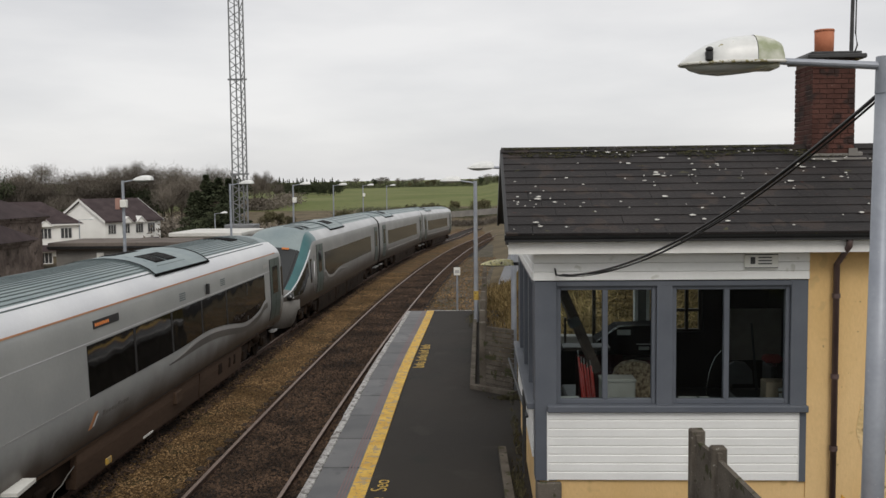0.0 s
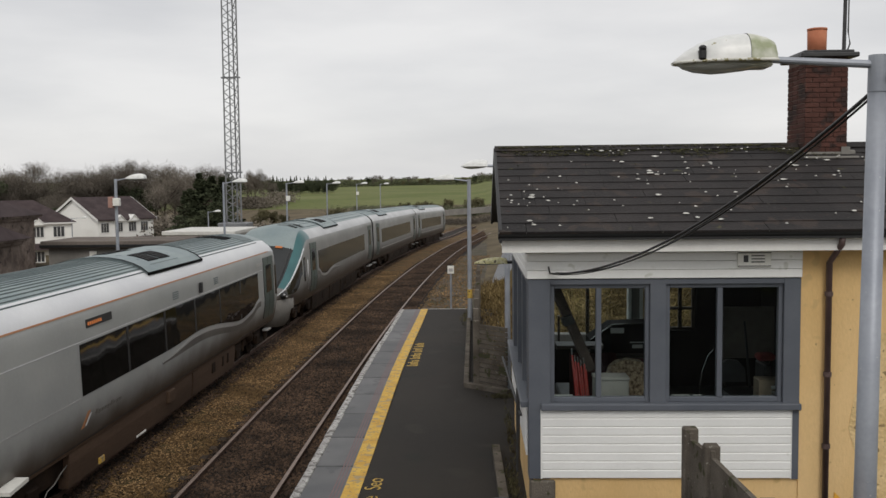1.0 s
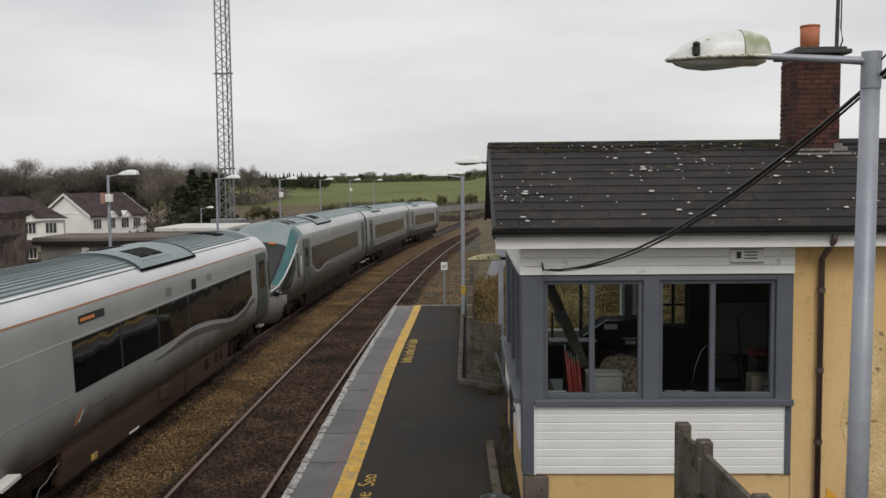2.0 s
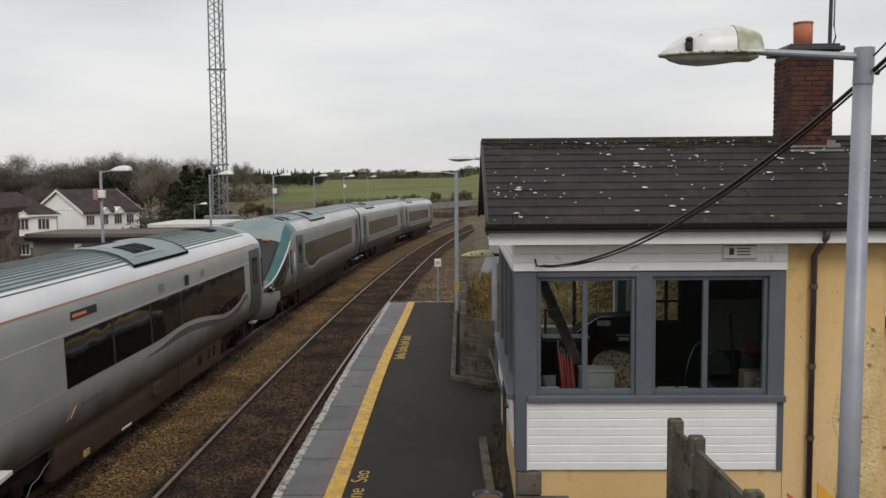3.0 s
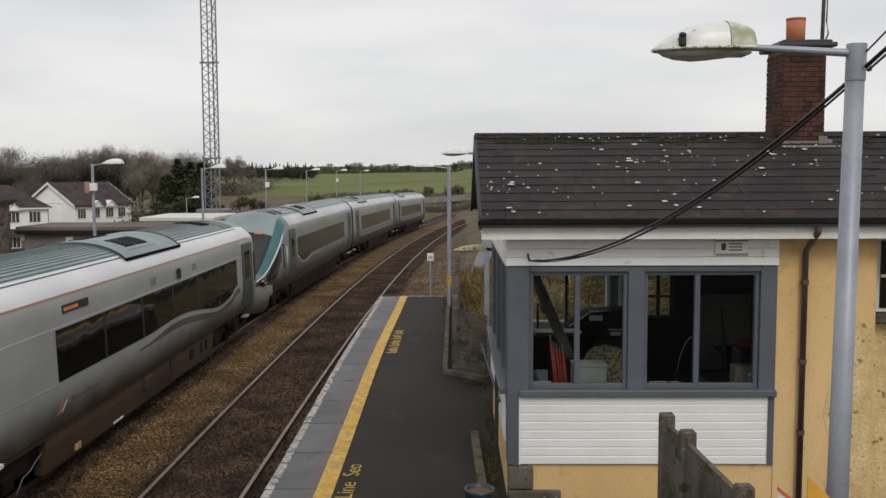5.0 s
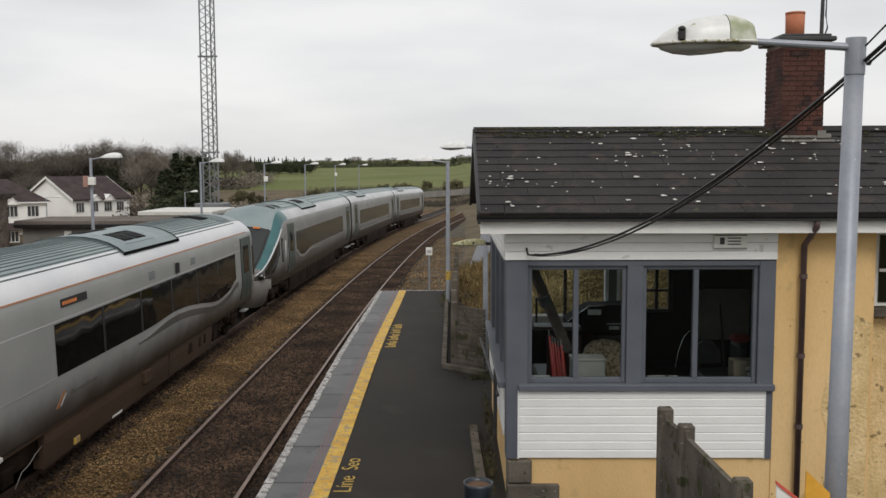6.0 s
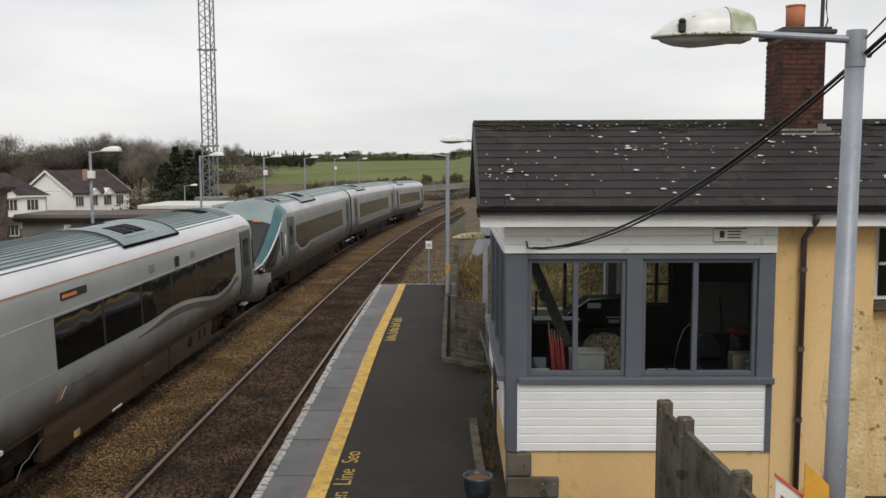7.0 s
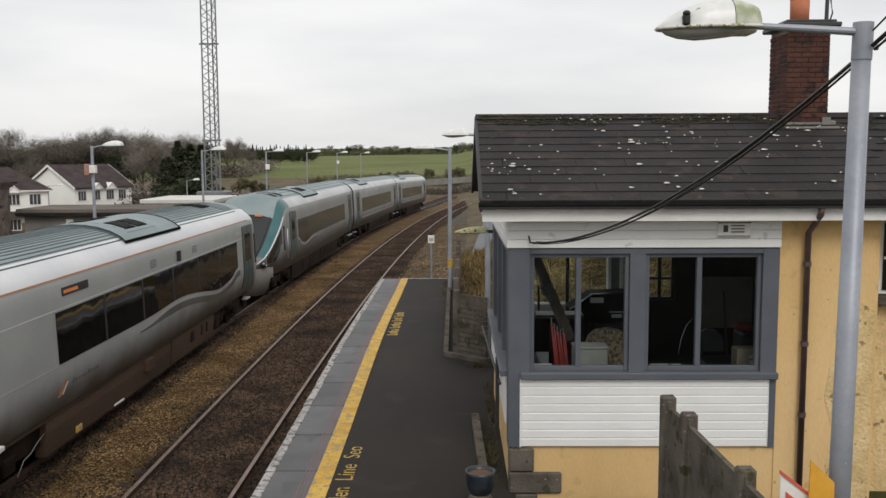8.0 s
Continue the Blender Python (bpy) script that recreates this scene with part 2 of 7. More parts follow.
M_stonewall = material("old_rubble_stone", (0.105, 0.082, 0.070), (0.22, 0.175, 0.150), 0.95, scale=1.6, fine=7, bump=1.0, grain=0.45,
                       spots=(((0.06, 0.048, 0.04), 0.4, 0.38),))
M_far_slate = material("far_slate_roof", (0.0432, 0.03146, 0.03234), (0.0672, 0.04982, 0.05069), 0.85, scale=0.8, fine=5, bump=0.2, grain=0.25)
M_house = material("white_house_render", (0.84, 0.83, 0.79), (0.90, 0.89, 0.85), 0.8, scale=0.4, fine=6, bump=0.05, grain=0.05)
M_hut = material("grey_hut_wall", (0.17, 0.1615, 0.1487), (0.238, 0.2253, 0.204), 0.9, scale=0.7, fine=9, bump=0.2, grain=0.15)
M_felt = material("flat_roof_felt", (0.1148, 0.0988, 0.0884), (0.1755, 0.1495, 0.13), 0.9, scale=0.6, fine=9, bump=0.2, grain=0.25)
M_container = material("cream_container", (0.55, 0.54, 0.50), (0.64, 0.63, 0.59), 0.6, scale=1, fine=9, bump=0.05)
M_steel_far = material("mast_steel", (0.16, 0.165, 0.17), (0.21, 0.215, 0.22), 0.6, 0.3, scale=1, fine=10, bump=0.02)
M_bark = material("grey_brown_bark", (0.055, 0.043, 0.033), (0.085, 0.07, 0.055), 0.95, scale=2, fine=12, bump=0.4)
M_twig = material("winter_twigs", (0.125, 0.108, 0.088), (0.20, 0.175, 0.145), 0.95, scale=0.3, fine=3, bump=0.0, rand=0.25)
M_ever = material("evergreen_foliage", (0.040, 0.050, 0.030), (0.075, 0.085, 0.048), 0.95, scale=0.4, fine=3, bump=0.0, rand=0.2)
M_hedge = material("hedge_foliage", (0.085, 0.080, 0.045), (0.14, 0.125, 0.070), 0.95, scale=0.3, fine=2, bump=0.0, rand=0.25, island=0.3)
# room colour taken near black, holding the shade inside the cabin
M_room = material("shade_dark_room_boarding", (0.010, 0.0085, 0.008), (0.018, 0.0155, 0.014), 0.85, scale=1, fine=12, bump=0.1)
M_wood = material("dark_varnished_wood", (0.022, 0.014, 0.010), (0.04, 0.026, 0.018), 0.5, scale=2, fine=25, bump=0.1, stretch=(1, 6, 1))
M_lever = material("red_lever_enamel", (0.50, 0.03, 0.025), (0.60, 0.05, 0.04), 0.3, scale=4, fine=20, bump=0.0)
M_steel = material("polished_steel", (0.5, 0.5, 0.5), (0.6, 0.6, 0.6), 0.25, 0.9, scale=4, fine=20, bump=0.0)
M_paper = material("paper", (0.372, 0.366, 0.342), (0.432, 0.426, 0.402), 0.8, scale=4, fine=20, bump=0.0)
M_card = material("cardboard", (0.16, 0.12, 0.08), (0.22, 0.17, 0.12), 0.9, scale=4, fine=20, bump=0.05)
M_red_cloth = material("red_cloth", (0.168, 0.018, 0.018), (0.216, 0.03, 0.024), 0.9, scale=4, fine=30, bump=0.1)
M_sign_orange = material("orange_sign", (0.68, 0.33, 0.03), (0.74, 0.38, 0.05), 0.45, scale=3, fine=20, bump=0.0)
M_sign_red = material("red_sign_print", (0.60, 0.10, 0.07), (0.66, 0.13, 0.09), 0.5, scale=3, fine=20, bump=0.0)
M_blue_pot = material("blue_glazed_pot", (0.015, 0.021, 0.027), (0.036, 0.045, 0.055), 0.35, scale=6, fine=20, bump=0.05, spots=(((0.10, 0.08, 0.06), 0.06, 0.33),))
M_soil = material("brown_soil", (0.09, 0.05, 0.03), (0.14, 0.08, 0.045), 0.95, scale=6, fine=40, bump=0.5)
M_road = material("wet_grey_lane", (0.055, 0.058, 0.066), (0.085, 0.088, 0.096), 0.5, scale=0.4, fine=20, bump=0.1)
M_bramble = material("brown_brambles", (0.11, 0.075, 0.034), (0.24, 0.18, 0.085), 0.95, scale=0.9, fine=8, bump=0.0, island=0.7)
M_lichen_spot = material("white_lichen", (0.42, 0.41, 0.38), (0.62, 0.61, 0.57), 0.9, scale=8, fine=40, bump=0.2, island=0.15)
M_letter = material("worn_yellow_lettering", (0.42, 0.27, 0.05), (0.55, 0.37, 0.08), 0.85, scale=6, fine=40, bump=0.1,
                    spots=(((0.05, 0.045, 0.04), 0.06, 0.40),))
M_screen = material("windscreen_glass", (0.011, 0.0132, 0.01364), (0.0154, 0.0176, 0.0176), 0.08, scale=1, fine=8, bump=0.0)
M_dull_red = material("faded_red_bracket", (0.30, 0.16, 0.13), (0.36, 0.21, 0.17), 0.8, scale=4, fine=20, bump=0.1)
M_maroon = material("maroon_cloth", (0.035, 0.008, 0.009), (0.060, 0.014, 0.015), 0.9, scale=3, fine=40, bump=0.2)
M_wood_brown = material("old_brown_timber", (0.045, 0.030, 0.024), (0.085, 0.058, 0.046), 0.7, scale=5, fine=40, bump=0.4, grain=0.3)
M_joint = material("dark_joint", (0.018, 0.017, 0.016), (0.03, 0.028, 0.026), 0.95, scale=4, fine=30, bump=0.2)
M_tan_cloth = material("patterned_tan_upholstery", (0.07, 0.042, 0.026), (0.36, 0.27, 0.18), 0.95, scale=26, fine=70, bump=0.3)
# foliage lightened in its base colour to stand for distance haze
M_hazy_hedge = material("haze_pale_hedgerow", (0.095, 0.105, 0.062), (0.130, 0.138, 0.085), 0.95, scale=0.2, fine=2, bump=0.0, island=0.25)


def road_dirt(m, z_clean, z_dirty, colour):
    """Brown road dirt on a painted side: dense at the sill, thinning out upwards in uneven streaks."""
    n, l = m.node_tree.nodes, m.node_tree.links
    b = n["Principled BSDF"]
    co, sep = n.new("ShaderNodeTexCoord"), n.new("ShaderNodeSeparateXYZ")
    l.new(co.outputs["Object"], sep.inputs[0])
    ns = n.new("ShaderNodeTexNoise")
    ns.inputs["Scale"].default_value, ns.inputs["Detail"].default_value = 1.3, 5
    l.new(co.outputs["Object"], ns.inputs["Vector"])
    wob = n.new("ShaderNodeMath")
    wob.operation = "MULTIPLY_ADD"
    wob.inputs[1].default_value = 0.5
    l.new(ns.outputs["Fac"], wob.inputs[0])
    l.new(sep.outputs["Z"], wob.inputs[2])
    mr = n.new("ShaderNodeMapRange")
    mr.interpolation_type = "SMOOTHSTEP"
    mr.inputs["From Min"].default_value, mr.inputs["From Max"].default_value = z_clean + 0.25, z_dirty + 0.25
    l.new(wob.outputs[0], mr.inputs["Value"])
    mx = n.new("ShaderNodeMix")
    mx.data_type = "RGBA"
    mx.inputs["B"].default_value = (*colour, 1)
    l.new(mr.outputs["Result"], mx.inputs["Factor"])
    l.new(b.inputs["Base Color"].links[0].from_socket, mx.inputs["A"])
    l.new(mx.outputs["Result"], b.inputs["Base Color"])


road_dirt(M_silver, 1.76, 0.85, (0.066, 0.049, 0.037))
road_dirt(M_silver_dull, 2.0, 1.0, (0.060, 0.048, 0.038))
M_verge = material("weedy_verge_gravel", (0.060, 0.049, 0.036), (0.105, 0.088, 0.066), 0.95, scale=0.9, fine=22, bump=1.0, grain=0.55,
                   spots=(((0.052, 0.052, 0.026), 0.8, 0.46), ((0.15, 0.125, 0.09), 1.4, 0.30)))
M_rim = material("stained_lantern_rim", (0.50, 0.49, 0.43), (0.68, 0.67, 0.62), 0.6, scale=9, fine=30, bump=0.2,
                 spots=(((0.25, 0.22, 0.10), 0.035, 0.45), ((0.10, 0.08, 0.05), 0.02, 0.32)))
# matt black painted for the unlit depth of grilles and seams
M_void = material("unlit_opening_black", (0.004, 0.004, 0.004), (0.007, 0.007, 0.007), 1.0, scale=6, fine=40, bump=0.0)
M_house_pane = material("grey_house_pane", (0.035, 0.037, 0.042), (0.10, 0.10, 0.10), 0.15, scale=0.8, fine=5, bump=0.0)
M_glass = clear_glass("window_glass")

# dusty, porous and matt surfaces hardly shine
for m in (M_under, M_void, M_room, M_bank, M_bramble, M_grass, M_field, M_scrub, M_twig, M_ever, M_hedge, M_hazy_hedge, M_bark, M_felt):
    m.node_tree.nodes["Principled BSDF"].inputs["Specular IOR Level"].default_value = 0.1
for m in (M_ballast, M_stone, M_gravel, M_stone_tan, M_sleeper, M_verge, M_asphalt):
    m.node_tree.nodes["Principled BSDF"].inputs["Specular IOR Level"].default_value = 0.32
M_slate.node_tree.nodes["Principled BSDF"].inputs["Specular IOR Level"].default_value = 0.35
for m in (M_skirt, M_concrete, M_far_slate, M_stonewall, M_brick, M_mortar):
    m.node_tree.nodes["Principled BSDF"].inputs["Specular IOR Level"].default_value = 0.2

# ---- building tools ----
WORLD_OF = {}


def thing(name, label, category, at=(0, 0, 0), group="", kind=""):
    """An Empty at a thing's base; parts built in world metres hang under it."""
    ob = new(name)
    ob.location = at
    WORLD_OF[ob] = Matrix.Translation(at)
    return tagged(ob, label, category, group, kind)


def part(name, bm, material_, parent=None, label="", smooth=False):
    me = bpy.data.meshes.new(name)
    bm.normal_update()
    bm.to_mesh(me)
    bm.free()
    for m in (material_ if isinstance(material_, (list, tuple)) else [material_]):
        me.materials.append(m)
    if smooth:
        for p in me.polygons:
            p.use_smooth = True
    ob = new(name, me)
    WORLD_OF[ob] = Matrix.Identity(4)
    if parent:
        ob.parent = parent
        ob.matrix_parent_inverse = WORLD_OF[parent].inverted()
    if label:
        ob["label"] = label
    return ob


def again(ob, name, move):
    """A further piece that shares ob's mesh, moved by a vector or matrix, under the same parent."""
    o = new(name, ob.data)
    o.parent, o.matrix_parent_inverse = ob.parent, ob.matrix_parent_inverse
    o.matrix_basis = move if isinstance(move, Matrix) else Matrix.Translation(move)
    if "label" in ob:
        o["label"] = ob["label"]
    return o


def B():
    return bmesh.new()


def box(bm, x0, x1, y0, y1, z0, z1, bev=0.0, mat=0):
    r = bmesh.ops.create_cube(bm, size=1, matrix=Matrix.LocRotScale(((x0 + x1) / 2, (y0 + y1) / 2, (z0 + z1) / 2), None, (abs(x1 - x0), abs(y1 - y0), abs(z1 - z0))))
    fs = {f for v in r["verts"] for f in v.link_faces}
    for f in fs:
        f.material_index = mat
    if bev:
        es = list({e for v in r["verts"] for e in v.link_edges})
        g = bmesh.ops.bevel(bm, geom=es, offset=bev, segments=1, affect="EDGES", profile=0.5)
        for f in g["faces"]:
            f.material_index = mat
    return bm


def rod(bm, a, b, r0, r1=None, n=10, mat=0):
    a, b = Vector(a), Vector(b)
    d = b - a
    m = Matrix.Translation((a + b) / 2) @ d.to_track_quat("Z", "Y").to_matrix().to_4x4()
    g = bmesh.ops.create_cone(bm, cap_ends=True, segments=n, radius1=r0, radius2=r0 if r1 is None else r1, depth=d.length, matrix=m)
    for f in {f for v in g["verts"] for f in v.link_faces}:
        f.material_index = mat
    return bm


def bar(bm, a, b, w, h, mat=0):
    """A square bar from a to b."""
    a, b = Vector(a), Vector(b)
    d = b - a
    m = Matrix.Translation((a + b) / 2) @ d.to_track_quat("Y", "Z").to_matrix().to_4x4() @ Matrix.Diagonal((w, d.length, h, 1))
    g = bmesh.ops.create_cube(bm, size=1, matrix=m)
    for f in {f for v in g["verts"] for f in v.link_faces}:
        f.material_index = mat
    return bm


def tube(bm, pts, r, n=8, mat=0):
    """One continuous round strand through the points."""
    pts = [Vector(p) for p in pts]
    rings = []
    for i, p in enumerate(pts):
        d = (pts[min(i + 1, len(pts) - 1)] - pts[max(i - 1, 0)]).normalized()
        q = d.to_track_quat("Z", "Y").to_matrix()
        rings.append([p + q @ Vector((r * math.cos(6.2832 * k / n), r * math.sin(6.2832 * k / n), 0)) for k in range(n)])
    old = set(bm.faces)
    rows = loft(bm, rings, True)
    bm.faces.new(rows[0][::-1])
    bm.faces.new(rows[-1])
    for f in bm.faces:
        if f not in old:
            f.material_index = mat
            f.smooth = len(f.verts) == 4
    return bm


def ball(bm, c, rx, ry, rz, u=12, v=8, mat=0):
    g = bmesh.ops.create_uvsphere(bm, u_segments=u, v_segments=v, radius=1, matrix=Matrix.LocRotScale(c, None, (rx, ry, rz)))
    for f in {f for w in g["verts"] for f in w.link_faces}:
        f.material_index = mat
        f.smooth = True
    return bm


def prism(bm, outline, axis, lo, hi, mat=0):
    """A flat outline (pairs) pushed along an axis from lo to hi: axis x takes (y, z), y takes (x, z), z takes (x, y)."""
    def at(p, s):
        return {"x": (s, p[0], p[1]), "y": (p[0], s, p[1]), "z": (p[0], p[1], s)}[axis]
    a = [bm.verts.new(at(p, lo)) for p in outline]
    b = [bm.verts.new(at(p, hi)) for p in outline]
    fs = [bm.faces.new(a[::-1]), bm.faces.new(b)]
    n = len(a)
    for i in range(n):
        fs.append(bm.faces.new((a[i], a[(i + 1) % n], b[(i + 1) % n], b[i])))
    for f in fs:
        f.material_index = mat
    bmesh.ops.recalc_face_normals(bm, faces=fs)
    return bm


def loft(bm, rings, closed=False, mats=None):
    rows = [[bm.verts.new(p) for p in ring] for ring in rings]
    for i, (r, s) in enumerate(zip(rows, rows[1:])):
        n = len(r)
        for j in range(n if closed else n - 1):
            f = bm.faces.new((r[j], r[(j + 1) % n], s[(j + 1) % n], s[j]))
            if mats:
                f.material_index = mats(i, j)
    return rows


def raw_mesh(name, verts, faces, mat, parent=None, label="", kind=""):
    me = bpy.data.meshes.new(name)
    me.from_pydata(verts, [], faces)
    me.materials.append(mat)
    ob = new(name, me)
    if parent:
        ob.parent, ob.matrix_parent_inverse = parent, WORLD_OF[parent].inverted()
    return tagged(ob, label, "", "", kind)


CAM_RAIL = -0.92


def track_x(y):
    """The near track's centre line: straight, then an easy right-hand curve."""
    return -4.46 + max(0.0, y - 15.0) ** 2 / 1900.0


def track_z(y):
    """The rail head: level, then easing downhill past the platform."""
    s = min(1.0, max(0.0, (y - 38.0) / 75.0))
    return CAM_RAIL - 0.85 * s * s


def track_heading(y):
    return math.atan(max(0.0, y - 15.0) / 950.0)

# ---- ground, tracks, platform ----


def ground_z(x, y):
    base = -1.25
    if y > 36:
        base -= 0.9 * min(1.0, (y - 36) / 75.0) ** 2
    if y > 60 and x < -24:
        base -= 2.6 * min(1.0, (y - 60) / 25.0) * min(1.0, (-24 - x) / 8.0) * max(0.0, min(1.0, (150 - y) / 25.0))
    if y > 120:
        s = min(1.0, (y - 120) / 330.0)
        base += 5.2 * s * s * (3 - 2 * s)
    if y > 450:
        base += min(9.0, (y - 450) * 0.017)
    if y > 120:
        k = min(1.0, (y - 120) / 120.0)
        base += k * (1.6 * noise.noise((x * 0.006, y * 0.006, 0.3)) + 1.2 * math.sin(x * 0.008 + 1.0))
    if x > 0.0 and y > 15:
        base += min(1.0, x / 2.0) * 0.35 + 1.1 * min(1, max(0, (x - 2.6) / 4.0))
    return base


xs = sorted(set([-2500, -1500, -900, -600, -400, -300, -230, -180, -140, -110, -90, -70, -55, -45, -36, -28, -22, -18, -15]
                + [i * 1.0 for i in range(-13, 16)] + [18, 22, 28, 36, 45, 60, 80, 110, 150, 220, 320, 450, 700, 1100, 1800, 2500]))
ys = sorted(set([-400, -150, -60, -30, -15, -8] + [i * 3.0 for i in range(-2, 30)] + [90 + i * 8 for i in range(1, 26)]
                + [300 + 25 * i for i in range(1, 16)] + [750, 900, 1100, 1400, 1800, 2400, 3200]))
gv = [(x, y, ground_z(x, y)) for y in ys for x in xs]
nx = len(xs)
gf = [(j * nx + i, j * nx + i + 1, (j + 1) * nx + i + 1, (j + 1) * nx + i) for j in range(len(ys) - 1) for i in range(nx - 1)]
ground = raw_mesh("ground", gv, gf, M_grass)
tagged(ground, "rough grassland and green pasture rolling to low hills", "ground", kind="structure")
ground.data.materials.append(M_field)
ground.data.materials.append(M_scrub)
for p in ground.data.polygons:
    c = p.center
    p.use_smooth = True
    p.material_index = 1 if c.y > 205 + 18 * noise.noise((c.x * 0.02, 0, 7)) else (2 if c.y > 38 and c.x < 40 else 0)


def strip(name, half_l, half_r, y0, y1, z, mat, label, centre=track_x, step=2.0, rough=0.0):
    """A ground strip that follows the track."""
    n = int((y1 - y0) / step)
    v, f = [], []
    cols = 9
    for i in range(n + 1):
        y = y0 + (y1 - y0) * i / n
        for k in range(cols):
            u = half_l + (half_r - half_l) * k / (cols - 1)
            drop = 0.16 if k in (0, cols - 1) else 0.0
            v.append((centre(y) + u, y, z + track_z(y) - CAM_RAIL - drop + rough * noise.noise((u * 1.7, y * 1.1, 4))))
    for i in range(n):
        for k in range(cols - 1):
            a = i * cols + k
            f.append((a, a + 1, a + cols + 1, a + cols))
    ob = raw_mesh(name, v, f, mat)
    for p in ob.data.polygons:
        p.use_smooth = True
    return tagged(ob, label, "ground", kind="structure")


strip("ballast_bed", -1.22, 1.55, -40, 190, -1.065, M_ballast, "brown stone ballast under the near track, darkened as shade between stones", rough=0.03)
strip("gravel_bed", -8.2, -1.0, -40, 200, -1.09, M_gravel, "tan gravel with greenish dust between the tracks", rough=0.05)
# dark strip paints the train's shadow onto the far track's ballast
strip("far_ballast_bed", -1.4, 1.42, -40, 200, -1.055, M_ballast, "ballast strip under the standing train, darkened for its shadow", centre=lambda y: -8.41 + max(0.0, y - 22.0) ** 2 / 1800.0, rough=0.03)
strip("verge_gravel", 1.5, 4.4, 33.6, 150, -1.10, M_verge, "gravel and weeds beside the track past the platform", rough=0.05)
strip("trackside_path", 4.0, 9.0, 70, 160, -0.98, M_verge, "pale trackside path", rough=0.05)


def stones(name, count, u0, u1, y0, y1, z, size, mat, label, seed, centre=track_x):
    """Loose angular stones strewn along the track, denser towards the near end."""
    rng = np.random.default_rng(seed)
    t = rng.random(count) ** 1.6
    y = y0 + (y1 - y0) * t
    u = u0 + (u1 - u0) * rng.random(count)
    s = size * (0.5 + rng.random(count))
    oct_v = np.array([(1, 0, 0), (0, 1, 0), (-1, 0, 0), (0, -1, 0), (0, 0, 0.7), (0, 0, -0.7)], float)
    oct_f = np.array([(0, 1, 4), (1, 2, 4), (2, 3, 4), (3, 0, 4)])
    a = rng.random(count) * 6.28
    ca, sa = np.cos(a), np.sin(a)
    jit = 1 + 0.5 * (rng.random((count, 6, 3)) - 0.5)
    base = oct_v[None] * jit * s[:, None, None]
    vx = base[:, :, 0] * ca[:, None] - base[:, :, 1] * sa[:, None]
    vy = base[:, :, 0] * sa[:, None] + base[:, :, 1] * ca[:, None]
    cxs = np.array([centre(q) for q in y]) + u
    v = np.stack([vx + cxs[:, None], vy + y[:, None], base[:, :, 2] + z + np.array([track_z(q) - CAM_RAIL for q in y])[:, None]], -1).reshape(-1, 3)
    f = (oct_f[None] + 6 * np.arange(count)[:, None, None]).reshape(-1, 3)
    ob = raw_mesh(name, v.tolist(), f.tolist(), mat)
    return tagged(ob, label, "stones", kind="stuff")


stones("ballast_stones", 120000, -1.12, 1.42, 10, 188, -1.050, 0.034, M_stone, "angular brown ballast stones between the rails", 1)
# stones strewn along the painted shadow of the train
stones("oily_stones", 14000, 0.6, 1.5, 10, 90, -1.045, 0.030, M_stone, "loose stones on the shadow-dark strip beside the standing train", 4, centre=lambda y: -8.41 + max(0.0, y - 22.0) ** 2 / 1800.0)
stones("gravel_stones", 46000, -3.3, -1.0, 10, 60, -1.075, 0.022, M_stone_tan, "small tan stones in the gravel beside the rails", 2)
stones("verge_stones", 6000, 1.5, 3.9, 33.8, 75, -1.08, 0.04, M_stone_tan, "pale stones past the platform end", 3)


def rail_section(s):
    """Half-metre-true flat-bottom rail: foot, web and head, in (x, z)."""
    return [(-0.07, -0.16), (0.07, -0.16), (0.07, -0.145), (0.012, -0.12), (0.012, -0.045), (0.036, -0.035), (0.036, -0.004), (0.03, 0.0),
            (-0.03, 0.0), (-0.036, -0.004), (-0.036, -0.035), (-0.012, -0.045), (-0.012, -0.12), (-0.07, -0.145)]


def lay_rail(off, y0, y1, centre, parent):
    bm = B()
    rings = []
    sec = rail_section(1)
    y = y0
    while y <= y1:
        rings.append([(centre(y) + off + x, y, track_z(y) + z) for x, z in sec])
        y += 2.0 if y < 60 else 4.0
    n = len(sec)
    loft(bm, rings, True, lambda i, j: 1 if j in (6, 7, 8) else 0)
    part("rail", bm, [M_rail_side, M_rail_top], parent, "rusty rail with a worn bright head")


def far_track_x(y):
    return -8.41 + max(0.0, y - 22.0) ** 2 / 1800.0


for centre, label, y1, g in ((track_x, "near railway track on dark sleepers in brown ballast", 190, 0.855),
                             (far_track_x, "second railway track under the standing train", 190, 0.855)):
    tr = thing("railway_track", label, "track", (centre(10), 10, -1.08), kind="structure")
    for s in (-g, g):
        lay_rail(s, -40, y1, centre, tr)
    if centre is track_x:
        bm = B()
        box(bm, -1.3, 1.3, -0.13, 0.13, -0.26, -0.122, 0.015)
        first = None
        for i in range(105):
            y = -2 + i * 0.68
            m = pose(centre(y), y, track_z(y) - 0.02, 0, 0, -math.degrees(track_heading(y)))
            if first is None:
                first = part("sleeper", bm, M_sleeper, tr)
                first.matrix_basis = m
            else:
                again(first, "sleeper", m)

# platform: solid body, asphalt top, coping and paving at the edge
P_EDGE, P_BACK, P_END = -2.72, 0.80, 33.1
bm = B()
box(bm, P_EDGE + 0.10, P_BACK, -40, P_END, -1.3, -0.09)
platform = part("platform", bm, M_concrete)
tagged(platform, "raised station platform with a concrete face", "platform", kind="structure")
bm = B()
box(bm, -1.74, 12.0, -40, 11.2, -0.3, 0.0)
box(bm, -1.74, 0.80, 11.2, P_END, -0.085, 0.0)
tagged(part("pavement", bm, M_asphalt), "dark asphalt platform surface, worn and damp", "pavement", kind="structure")
